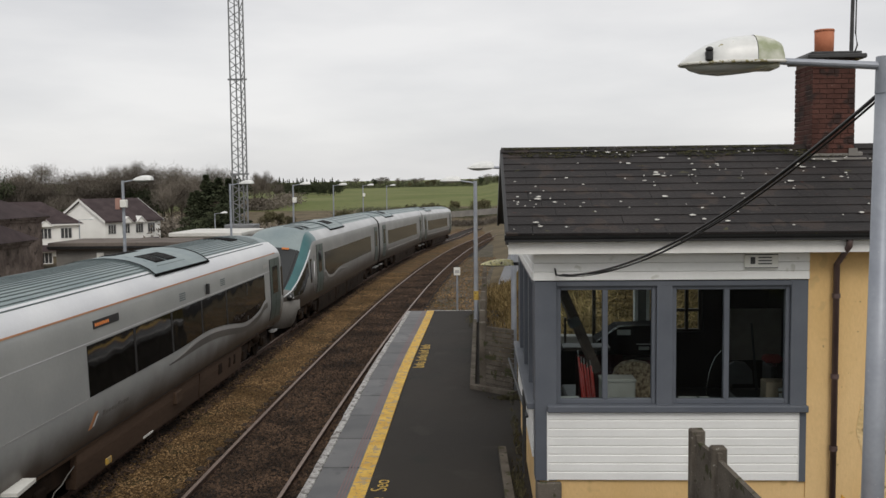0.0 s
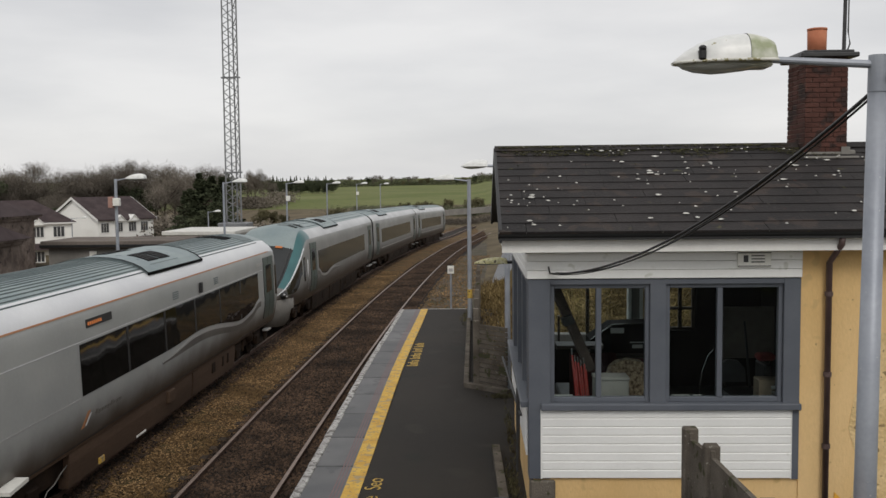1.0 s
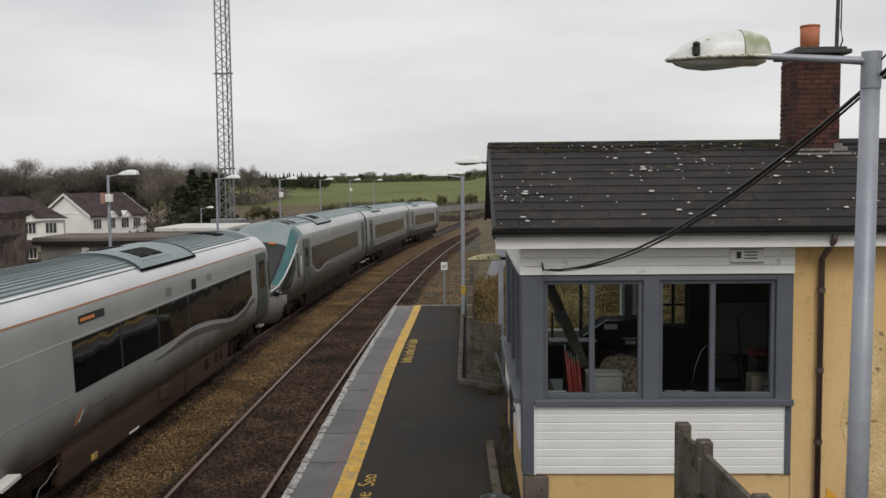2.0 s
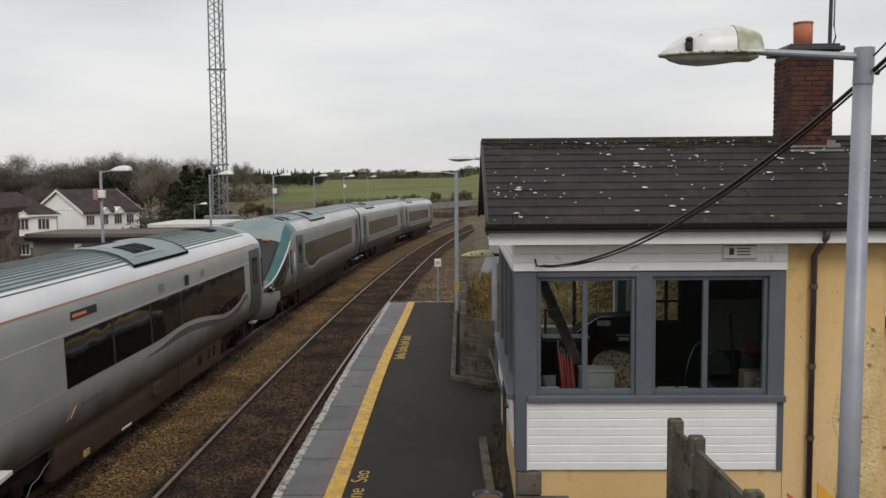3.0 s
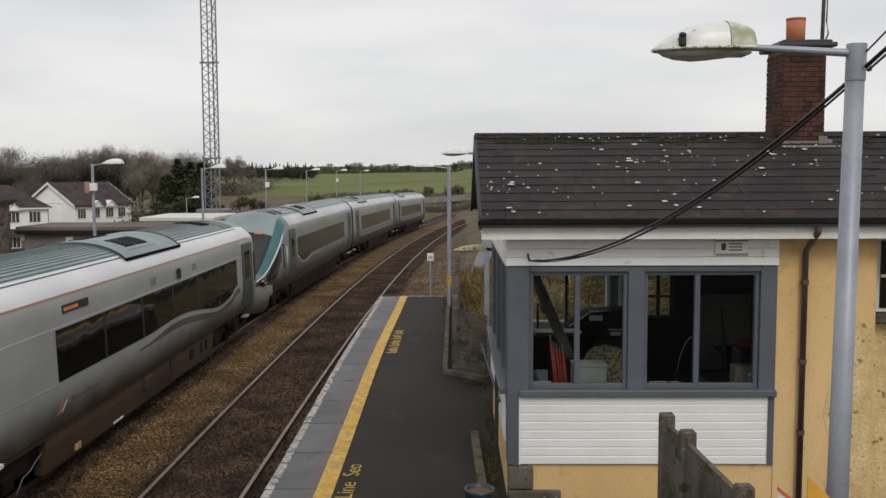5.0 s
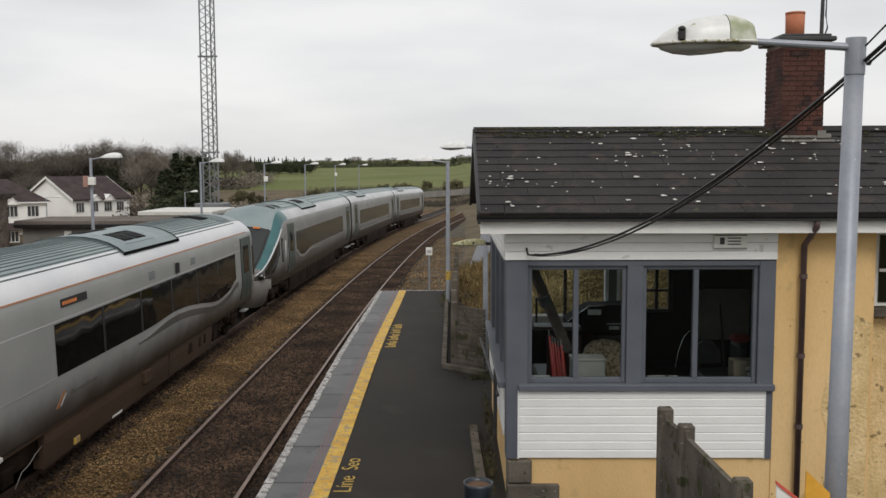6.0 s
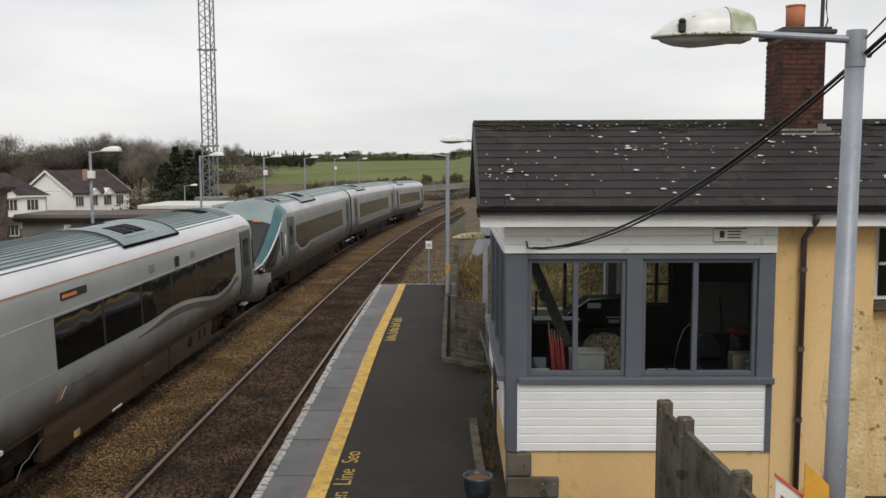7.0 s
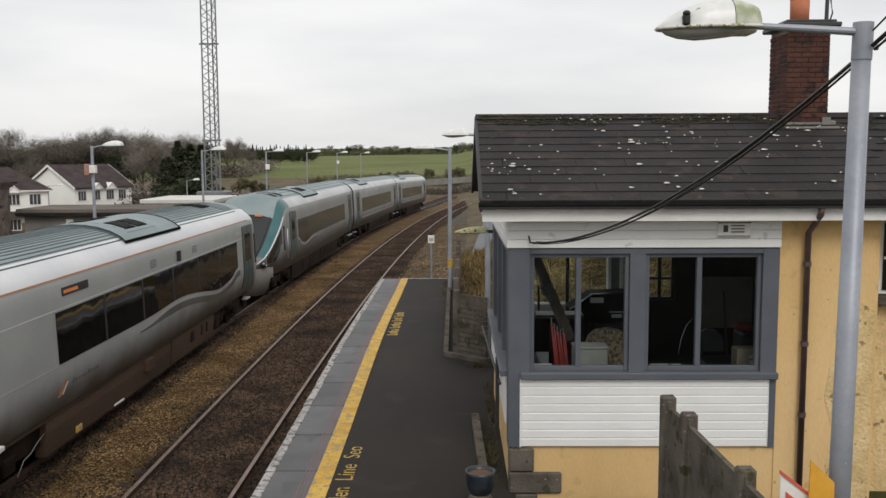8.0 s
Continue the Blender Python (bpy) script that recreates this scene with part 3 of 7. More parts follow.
paving = thing("platform_edge", "grey paving slabs with worn white coping along the platform edge", "paving", (-2.3, 13, 0), kind="structure")
PITCH = 1.70
c0 = s0 = None
for i in range(43):
    y = P_END - (i + 1) * PITCH
    mv = Vector((-0.09 * math.exp(-((y + 0.85 - 22.5) / 6.5) ** 2), y, 0))
    if c0 is None:
        bm = box(B(), P_EDGE, P_EDGE + 0.135, 0.008, PITCH - 0.008, -0.16, 0.004, 0.012)
        c0 = part("coping_stone", bm, M_cope, paving, "worn white painted coping stone")
        c0.matrix_basis = Matrix.Translation(mv)
        bm = box(B(), P_EDGE + 0.142, P_EDGE + 0.90, 0.022, PITCH - 0.022, -0.028, 0.002, 0.006)
        s0 = part("paving_slab", bm, M_slab, paving, "blue-grey paving slab")
        s0.matrix_basis = Matrix.Translation(mv)
    else:
        again(c0, "coping_stone", mv)
        again(s0, "paving_slab", mv)
def edge_off(y):
    """The platform edge bows a little towards the track."""
    return -0.09 * math.exp(-((y - 22.5) / 6.5) ** 2)


def ribbon(x0, x1, z, name, mat, parent=None, label=""):
    bm = B()
    rings = []
    for i in range(41):
        y = -40 + (P_END + 40) * i / 40
        e = edge_off(y)
        rings.append([(x0 + e, y, z - 0.03), (x0 + e, y, z), (x1 + e, y, z), (x1 + e, y, z - 0.03)])
    loft(bm, rings)
    bmesh.ops.recalc_face_normals(bm, faces=bm.faces[:])
    return part(name, bm, mat, parent, label)


for k in range(3):
    ribbon(P_EDGE + 0.58 + 0.05 * k, P_EDGE + 0.60 + 0.05 * k, 0.0055, "groove_line", M_red_groove, paving, "fine maroon line on the slabs")
tagged(part("paving_bed", box(B(), P_EDGE + 0.1, -1.74, -40, P_END - 0.01, -0.088, -0.03), M_joint), "dark mortar bed between the paving slabs", "paving", kind="structure")
tagged(ribbon(P_EDGE + 0.745, -1.72, 0.006, "yellow_line", M_yellow_line), "worn yellow safety line painted along the platform", "road marking", kind="structure")
bm = box(B(), -2.0, -0.2, P_END, P_END + 0.09, -0.4, 0.006, 0.01)
tagged(part("end_kerb", bm, M_cope), "pale kerb closing the platform end", "kerb", kind="structure")

# painted words on the asphalt, read along the platform
def painted(word, x, y, width, height):
    cu = bpy.data.curves.new("lettering", "FONT")
    cu.body, cu.align_x, cu.extrude = word, "CENTER", 0.0
    tmp = new("lettering_source", cu)
    bpy.context.view_layer.update()
    me = bpy.data.meshes.new_from_object(tmp.evaluated_get(bpy.context.evaluated_depsgraph_get()))
    bpy.data.objects.remove(tmp)
    xs_t = [v.co.x for v in me.vertices]
    k = width / (max(xs_t) - min(xs_t))
    for v in me.vertices:
        a, b = v.co.x * k, v.co.y * height / 0.72
        v.co = (x - b, y + a, 0.004)
    me.materials.append(M_letter)
    return tagged(new("painted_word", me), "worn yellow word painted on the asphalt", "road marking", "painted words", "structure")


for word, y, w in (("Seo", 13.52, 0.52), ("Líne", 12.64, 0.64), ("den", 11.78, 0.52)):
    painted(word, -1.44, y, w, 0.255)
bars = thing("painted_lines", "worn yellow lettering too faded to read", "road marking", (-1.6, 24, 0), kind="structure")
for y0, y1 in ((22.62, 23.3), (23.55, 24.3), (24.55, 25.0), (25.3, 25.85)):
    bm = B()
    n_q = round((y1 - y0) / 0.14)
    for q in range(n_q + 1):
        y = y0 + (y1 - y0) * q / n_q
        bar(bm, Vector((-1.47, y, 0.002)), Vector((-1.73 if q in (0, 3) else -1.65, y, 0.002)), 0.055, 0.005)
    for q in range(0, n_q, 2):
        y = y0 + (y1 - y0) * q / n_q
        bar(bm, Vector((-1.475 - 0.17 * (q % 4 > 0), y, 0.002)), Vector((-1.475 - 0.17 * (q % 4 > 0), y + 0.14, 0.002)), 0.04, 0.004)
    part("text_bars", bm, M_letter, bars)

# far platform behind the train
bm = box(B(), -17.0, -10.35, -40, 62, -1.3, -0.05)
tagged(part("far_platform", bm, M_asphalt), "far platform behind the standing train", "platform", kind="structure")

# ---- the standing train: silver railcars ----
# half section of the body, from the roof's crown to the lower edge, as (x, height above rail)
SEC = [(0.0, 3.90), (0.30, 3.885), (0.58, 3.84), (0.84, 3.76), (1.04, 3.66), (1.19, 3.54), (1.30, 3.41), (1.345, 3.29), (1.374, 3.15), (1.386, 2.95),
       (1.392, 2.73), (1.425, 1.75), (1.42, 1.55), (1.395, 1.33), (1.35, 1.08), (1.27, 0.82)]
CAR = 23.0


def full_section(k=1.0, low=1.2, w=1.0):
    """The whole section, pressed down above `low` by k and narrowed by w."""
    half = [(x * w, z if z < low else low + (z - low) * k) for x, z in SEC]
    return [(-x, z) for x, z in half[::-1]] + half[1:]


def side_x(z):
    """How far out the body's side is at a height."""
    for (x0, z0), (x1, z1) in zip(SEC, SEC[1:]):
        if z1 <= z <= z0:
            return x0 + (x1 - x0) * (z0 - z) / (z0 - z1)
    return SEC[-1][0]


def side_panel(bm, side, outline, proud, mat=0, thick=0.02):
    """A panel on a body side from (y, z) pairs, following the side's curve."""
    outer = [bm.verts.new((side * (side_x(z) + proud), y, z)) for y, z in outline]
    inner = [bm.verts.new((side * (side_x(z) + proud - thick), y, z)) for y, z in outline]
    fs = [bm.faces.new(outer), bm.faces.new(inner[::-1])]
    n = len(outer)
    for i in range(n):
        fs.append(bm.faces.new((outer[i], inner[i], inner[(i + 1) % n], outer[(i + 1) % n])))
    for f in fs:
        f.material_index = mat
    bmesh.ops.recalc_face_normals(bm, faces=fs)


def grid_panel(bm, side, y0, y1, z_lo, z_hi, proud, n=24, rows=4, mat=0, thick=0.02):
    """A curved side panel between two edge curves z_lo(y) and z_hi(y)."""
    rings = []
    for i in range(n + 1):
        y = y0 + (y1 - y0) * i / n
        a, b = z_lo(y), z_hi(y)
        rings.append([(side * (side_x(a + (b - a) * k / rows) + proud), y, a + (b - a) * k / rows) for k in range(rows + 1)])
    front = loft(bm, rings)
    back = loft(bm, [[(x - side * thick, y, z) for x, y, z in r] for r in rings])
    for e in (0, -1):
        for i in range(n):
            bm.faces.new((front[i][e], front[i + 1][e], back[i + 1][e], back[i][e]))
    for e in (0, -1):
        for k in range(rows):
            bm.faces.new((front[e][k], front[e][k + 1], back[e][k + 1], back[e][k]))
    for f in bm.faces:
        f.material_index = mat
    bmesh.ops.recalc_face_normals(bm, faces=bm.faces[:])


def smooth_step(a, b, t):
    t = max(0.0, min(1.0, (t - a) / (b - a)))
    return t * t * (3 - 2 * t)


def bogie(parent, y):
    bg = B()
    for s in (-1, 1):
        box(bg, s * 1.08, s * 1.20, y - 1.75, y + 1.75, 0.52, 0.74, 0.03)
        box(bg, s * 1.05, s * 1.24, y - 1.45, y - 1.05, 0.32, 0.62, 0.03)
        box(bg, s * 1.05, s * 1.24, y + 1.05, y + 1.45, 0.32, 0.62, 0.03)
        ball(bg, (s * 1.14, y, 0.78), 0.24, 0.26, 0.20, 10, 6)
        rod(bg, (s * 1.22, y - 0.75, 0.45), (s * 1.22, y - 0.55, 0.95), 0.045)
        rod(bg, (s * 1.22, y + 0.75, 0.45), (s * 1.22, y + 0.55, 0.95), 0.045)
    box(bg, -1.1, 1.1, y - 0.3, y + 0.3, 0.5, 0.8, 0.04)
    b = part("bogie", bg, M_under, parent, "dusty dark bogie frame with springs and dampers")
    for dy in (-1.25, 1.25):
        for s in (-1, 1):
            wm = B()
            rod(wm, (s * 0.79, y + dy, 0.42), (s * 0.92, y + dy, 0.42), 0.42, 0.42, 24)
            rod(wm, (s * 0.92, y + dy, 0.42), (s * 0.97, y + dy, 0.42), 0.14, 0.10, 12)
            part("wheel", wm, M_under, b)


# cab profile: distance from the nose, share of full height, share of full width
NOSE = [(0.02, 0.03, 0.55), (0.2, 0.09, 0.68), (0.6, 0.18, 0.83), (1.1, 0.31, 0.91), (1.6, 0.44, 0.945), (2.1, 0.575, 0.97), (2.6, 0.71, 0.985),
        (3.0, 0.86, 0.995), (3.3, 0.95, 1.0), (3.7, 1.0, 1.0)]


def nose_at(y):
    """Height and width shares of the cab at a distance from its nose."""
    for (y0, k0, w0), (y1, k1, w1) in zip(NOSE, NOSE[1:]):
        if y <= y1:
            t = max(0.0, (y - y0) / (y1 - y0))
            return k0 + (k1 - k0) * t, w0 + (w1 - w0) * t
    return 1.0, 1.0


def cab_panel(bm, s, y0, y1, z_lo, z_hi, proud, n=10, rows=4):
    """A panel lying on the tapering side of a cab."""
    front, back = [], []
    for i in range(n + 1):
        y = y0 + (y1 - y0) * i / n
        k, w = nose_at(y)
        ring = []
        for q in range(rows + 1):
            z = z_lo(y) + (z_hi(y) - z_lo(y)) * q / rows
            full = z if z < 1.2 else 1.2 + (z - 1.2) / k
            ring.append((s * (side_x(min(full, 3.85)) * w + proud), y, z))
        front.append(ring)
        back.append([(x - s * 0.05, yy, z) for x, yy, z in ring])
    f, b = loft(bm, front), loft(bm, back)
    for e in (0, -1):
        for i in range(n):
            bm.faces.new((f[i][e], f[i + 1][e], b[i + 1][e], b[i][e]))
        for q in range(rows):
            bm.faces.new((f[e][q], f[e][q + 1], b[e][q + 1], b[e][q]))
    bmesh.ops.recalc_face_normals(bm, faces=bm.faces[:])
    return bm


def roof_z(x):
    """The roof's height over the rail at a distance from its centre line."""
    for (x0, z0), (x1, z1) in zip(SEC, SEC[1:]):
        if x0 <= abs(x) <= x1:
            return z0 + (z1 - z0) * (abs(x) - x0) / (x1 - x0)
    return SEC[8][1]


def roof_patch(bm, x0, x1, y0, y1, lift, thick=0.03):
    """A thin plate that lies on the curved roof."""
    n = 5
    rings = []
    for y in (y0, y1):
        top = [(x0 + (x1 - x0) * i / n, y, roof_z(x0 + (x1 - x0) * i / n) + lift) for i in range(n + 1)]
        rings.append(top + [(x, yy, z - thick) for x, yy, z in top[::-1]])
    rows = loft(bm, rings, True)
    bm.faces.new(rows[0][::-1])
    bm.faces.new(rows[1])
    bmesh.ops.recalc_face_normals(bm, faces=bm.faces[:])
    return bm


def railcar(label, cab, near=False):
    """A railcar with its rear at y = 0 and its front at y = CAR. cab: 'rear', 'front' or ''."""
    car = thing("railcar", label, "train", group="cars of the standing train")
    rings = []
    spec = []
    if cab == "rear":
        spec = NOSE + [(4.3, 1.0, 1.0)]
        spec += [(CAR - 0.12, 1.0, 1.0), (CAR, 0.985, 0.97)]
    else:
        spec = [(0.0, 0.985, 0.97), (0.12, 1.0, 1.0), (CAR - 1.2, 1.0, 1.0), (CAR - 0.4, 0.985, 1.0), (CAR, 0.95, 0.985), (CAR + 0.35, 0.86, 0.95), (CAR + 0.7, 0.66, 0.87), (CAR + 0.95, 0.42, 0.76), (CAR + 1.1, 0.15, 0.6)] if cab == "front" else \
               [(0.0, 0.985, 0.97), (0.12, 1.0, 1.0), (CAR - 0.12, 1.0, 1.0), (CAR, 0.985, 0.97)]
    for y, k, w in spec:
        rings.append([(x, y, z) for x, z in full_section(k, 1.2, w)])
    bm = B()
    zs = [z for x, z in full_section()]

    def body_mat(i, j):
        zm = (zs[j] + zs[j + 1]) / 2
        if cab == "rear" and i < len(NOSE) and zm > 1.6:
            if zm > 3.7:
                return 7 if 1 <= i < 6 else 4
            if zm > 3.28:
                return 3 if 1 < i else 0
        if cab == "front" and i >= 4 and zm > 2.2:
            return 6 if zm < 3.28 else (3 if zm < 3.7 else 7)
        if zm > 3.70:
            return 1
        if zm > 3.28:
            return 2
        return 0 if zm > 1.6 else 5
    rows_ = loft(bm, rings, False, body_mat)
    for r in (rows_[0], rows_[-1]):
        f = bm.faces.new(r if r is rows_[-1] else r[::-1])
        f.material_index = 0 if cab == "rear" and r is rows_[0] else 6
    bmesh.ops.recalc_face_normals(bm, faces=bm.faces[:])
    for f in bm.faces:
        f.smooth = len(f.verts) == 4
    paint, band_paint = (M_silver, M_cant) if near else (M_silver_dull, M_cant_dull)
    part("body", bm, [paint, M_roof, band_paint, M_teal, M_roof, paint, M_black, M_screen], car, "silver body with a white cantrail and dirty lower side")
    y_lo = 4.4 if cab == "rear" else 0.3
    y_hi = CAR - (0.9 if cab == "front" else 0.3)
    # roof ribs, broken by the raised equipment housing
    hs = {"rear": (8.2, 11.8), "front": (11.3, 15.2)}.get(cab, (3.2, 6.8))
    bm = B()
    for x in [-1.1 + 0.1 * q for q in range(23)] if near else [-0.9, -0.6, -0.3, 0, 0.3, 0.6, 0.9]:
        z = next(z0 + (z1 - z0) * (abs(x) - x0) / (x1 - x0) for (x0, z0), (x1, z1) in zip(SEC, SEC[1:]) if x0 <= abs(x) <= x1)
        for a, b in ((y_lo, hs[0]), (hs[1], y_hi - 0.6)):
            box(bm, x - 0.011, x + 0.011, a, b, z - 0.02, z + 0.016)
    part("roof_ribs", bm, M_roof_rib, car, "fine lengthwise ribs on the roof")
    # housing with its dark seams and grilles
    bm = B()
    top = [(x, z + 0.05) for x, z in full_section() if z > 3.5]
    loft(bm, [[(x, y, z) for x, z in top] for y in (hs[0], hs[1])])
    for y in (hs[0], hs[1]):
        vs = [bm.verts.new((x, y, z)) for x, z in top] + [bm.verts.new((x * 0.99, y, z - 0.07)) for x, z in top[::-1]]
        bm.faces.new(vs)
    bmesh.ops.recalc_face_normals(bm, faces=bm.faces[:])
    hous = part("roof_housing", bm, M_roof, car, "smooth raised equipment housing")
    bm = B()
    for y in (hs[0], hs[1]):
        loft(bm, [[(x * 1.004, yy, z + 0.008) for x, z in top] for yy in (y - 0.045, y + 0.045)])
    for s in (-1, 1):
        bar(bm, (s * 1.20, hs[0], 3.57), (s * 1.20, hs[1], 3.57), 0.05, 0.06)
    part("seam", bm, M_void, hous, "black sealing strip")
    for x0, x1 in ((-0.42, -0.06), (0.40, 0.90)):
        for dy in (0.85, 1.62):
            g = part("grille", roof_patch(B(), x0, x1, hs[0] + dy, hs[0] + dy + 0.68, 0.062), M_void, hous, "black ventilation grille")
            bm = B()
            for q in range(5):
                roof_patch(bm, x0 + 0.03, x1 - 0.03, hs[0] + dy + 0.07 + q * 0.125, hs[0] + dy + 0.10 + q * 0.125, 0.072, 0.012)
            part("grille_slats", bm, M_gutter, g)
    for y in (hs[0] + 0.62, hs[0] + 2.55):
        part("panel_seam", roof_patch(B(), -1.0, 1.18, y, y + 0.022, 0.055, 0.01), M_roof_rib, hous)
    part("panel_seam", roof_patch(B(), 1.0, 1.022, hs[0] + 0.64, hs[0] + 2.55, 0.055, 0.01), M_roof_rib, hous)
    if cab == "front":
        for x0, x1 in ((-0.25, 0.15), (0.22, 0.62)):
            part("grille", roof_patch(B(), x0, x1, CAR - 3.6, CAR - 2.8, 0.03), M_void, car, "black roof grille near the cab")
        part("roof_hatch", roof_patch(B(), 0.35, 0.95, CAR - 2.5, CAR - 1.5, 0.014), M_roof_rib, car, "flat roof hatch near the cab")
    if cab == "rear":
        for y in (3.75, 4.75):
            part("roof_hatch", roof_patch(B(), 0.1, 0.85, y, y + 0.75, 0.014), M_roof_rib, car, "flat roof hatch behind the cab")
            part("roof_hatch", roof_patch(B(), 0.5, 0.85, y + 0.15, y + 0.5, 0.024), M_void, car)
    # orange stripe, crease, window band, doors, lower wave on both sides
    for s in (1, -1):
        if near:
            bm = B()
            grid_panel(bm, s, 0.1, y_hi, lambda y: 3.262, lambda y: 3.292, 0.008, 8, 1)
            part("stripe", bm, M_orange, car, "thin orange stripe along the cantrail")
            bm = B()
            grid_panel(bm, s, 0.1, y_hi, lambda y: 2.735, lambda y: 2.75, 0.004, 4, 1)
            part("crease", bm, M_cant, car)
            bm = B()
            grid_panel(bm, s, 0.1, 7.2, lambda y: 1.745, lambda y: 1.765, 0.005, 4, 1)
            part("crease", bm, M_wave, car, "pale crease where the side turns under")
        w0, w1 = (3.1, 18.7) if not near else (7.28, 20.40)
        if cab == "rear":
            w0, w1 = 5.8, 19.5
        hump = lambda y, c, w: math.exp(-((y - c) / w) ** 2)
        if near:
            lo = lambda y: 1.78 + 0.09 * hump(y, 14.2, 1.5) - 0.24 * hump(y, 18.2, 1.7) + 0.16 * smooth_step(w1 - 0.9, w1, y)
        elif cab == "rear":
            lo = lambda y: 1.80 - 0.20 * hump(y, w0 + 1.6, 1.2) + 0.20 * smooth_step(w0 + 0.7, w0, y)
        else:
            lo = lambda y: 1.80
        bm = B()
        grid_panel(bm, s, w0, w1, lo, lambda y: 2.70, 0.012, 40, 4)
        band = part("window_band", bm, M_train_glass if near else M_far_glass, car, "long dark tinted window band")
        for q in range(1, 6):
            y = w0 + (w1 - w0) * q / 6
            if near:
                bm = B()
                side_panel(bm, s, [(y - 0.05, lo(y) + 0.01), (y + 0.05, lo(y) + 0.01), (y + 0.05, 2.69), (y - 0.05, 2.69)], 0.016, 0, 0.012)
                part("window_bar", bm, M_black, band)
        # wave: a brighter sweep under the window, drawn by its two edges
        bm = B()
        if cab == "":
            grid_panel(bm, s, 3.0, 20.0, lambda y: 1.40, lambda y: 1.47, 0.006, 8, 1)
        else:
            wa, wb = (11.4, w1 + 0.3) if near else (w0 - 0.2, w0 + 5.5)
            thick = (lambda y: 0.02 + 0.07 * smooth_step(wa, wa + 2.6, y)) if near else (lambda y: 0.02 + 0.07 * smooth_step(wb, wb - 2.6, y))
            top_e = (lambda y: lo(min(y, w1)) - 0.035 - 0.16 * smooth_step(wa + 2.4, wa, y)) if near else (lambda y: lo(max(y, w0)) - 0.035 - 0.16 * smooth_step(wb - 2.4, wb, y))
            grid_panel(bm, s, wa, wb, lambda y: top_e(y) - thick(y), top_e, 0.006, 40, 3)
            ed = B()
            grid_panel(ed, s, wa, wb, lambda y: top_e(y) - 2.9 * thick(y), lambda y: top_e(y) - thick(y), 0.005, 40, 2)
            part("wave_shade", ed, M_wave_dark, car, "dark grey lower band of the wave")
        part("wave_stripe", bm, M_wave, car, "grey wave decoration")
        doors = {"front": [(21.2, 22.55)], "rear": [(4.1, 5.35), (21.1, 22.3)], "": [(0.9, 2.1), (20.9, 22.1)]}[cab]
        for d0, d1 in doors:
            bm = B()
            grid_panel(bm, s, d0, d1, lambda y: 1.10, lambda y: 3.12, 0.014, 2, 10)
            dr = part("door", bm, M_door_green, car, "dark green passenger door")
            bm = B()
            grid_panel(bm, s, d0 + 0.30, d1 - 0.30, lambda y: 1.95, lambda y: 2.85, 0.02, 2, 4)
            part("door_window", bm, M_train_glass, dr)
            bm = B()
            for y in (d0, (d0 + d1) / 2, d1):
                grid_panel(bm, s, y - 0.015, y + 0.015, lambda y: 1.1, lambda y: 3.1, 0.018, 1, 8)
            part("door_seal", bm, M_black, dr)
        if cab == "front":
            bm = B()
            grid_panel(bm, s, CAR - 0.12, CAR + 0.06, lambda y: 1.75, lambda y: 2.75, 0.0, 1, 6)
            part("cab_door_window", bm, M_train_glass, car)
        # display and vents
        if near:
            bm = B()
            side_panel(bm, s, [(7.6, 2.95), (8.75, 2.95), (8.75, 3.10), (7.6, 3.10)], 0.014)
            disp = part("destination_display", bm, M_black, car, "small black display")
            bm = B()
            for k in range(7):
                side_panel(bm, s, [(7.66 + k * 0.09, 2.99), (7.72 + k * 0.09, 2.99), (7.72 + k * 0.09, 3.05), (7.66 + k * 0.09, 3.05)], 0.018, 0, 0.004)
            part("display_text_bars", bm, M_amber, disp, "lit amber text bars")
            for y in (12.3, 15.6):
                for q in range(4):
                    bm = B()
                    side_panel(bm, s, [(y, 2.86 + q * 0.05), (y + 0.4, 2.86 + q * 0.05), (y + 0.4, 2.885 + q * 0.05), (y, 2.885 + q * 0.05)], 0.008)
                    part("vent_slot", bm, M_roof_rib, car)
            bm = B()
            box(bm, s * 1.40, s * 1.47, 14.25, 14.38, 2.80, 3.06, 0.01)
            part("door_lamp", bm, M_black, car, "small dark side lamp")
            bm = B()
            side_panel(bm, s, [(20.3, 2.9), (21.0, 2.9), (21.0, 3.0), (20.3, 3.0)], 0.008)
            part("number_bars", bm, M_wave, car)
            bm = B()
            for k in range(9):
                side_panel(bm, s, [(7.85 + k * 0.14, 1.31 - 0.012 * (k % 3 == 1)), (7.94 + k * 0.14, 1.31), (7.96 + k * 0.14, 1.37 + 0.035 * (k in (0, 5))), (7.87 + k * 0.14, 1.37 + 0.035 * (k in (0, 5)))], 0.008, 0, 0.006)
            part("lettering_bars", bm, M_wave_dark, car, "dark unreadable lettering")
            bm = B()
            side_panel(bm, s, [(7.28, 1.18), (7.40, 1.18), (7.62, 1.46), (7.50, 1.46)], 0.008, 0, 0.006)
            part("emblem", bm, M_orange, car, "orange and pale slanted emblem")
            bm = B()
            side_panel(bm, s, [(7.44, 1.20), (7.50, 1.20), (7.66, 1.40), (7.60, 1.40)], 0.010, 0, 0.006)
            part("emblem_edge", bm, M_cant, car)
        bm = B()
        grid_panel(bm, s, 4.9 if cab == "rear" else 0.2, y_hi, lambda y: 0.90, lambda y: 0.925, 0.006, 6, 1)
        part("sill_seam", bm, M_black, car, "dark seam above the skirt")
        bm = B()
        grid_panel(bm, s, 4.9 if cab == "rear" else 0.2, y_hi, lambda y: 0.83, lambda y: 0.89, 0.012, 6, 1)
        part("sill_rail", bm, M_skirt, car)
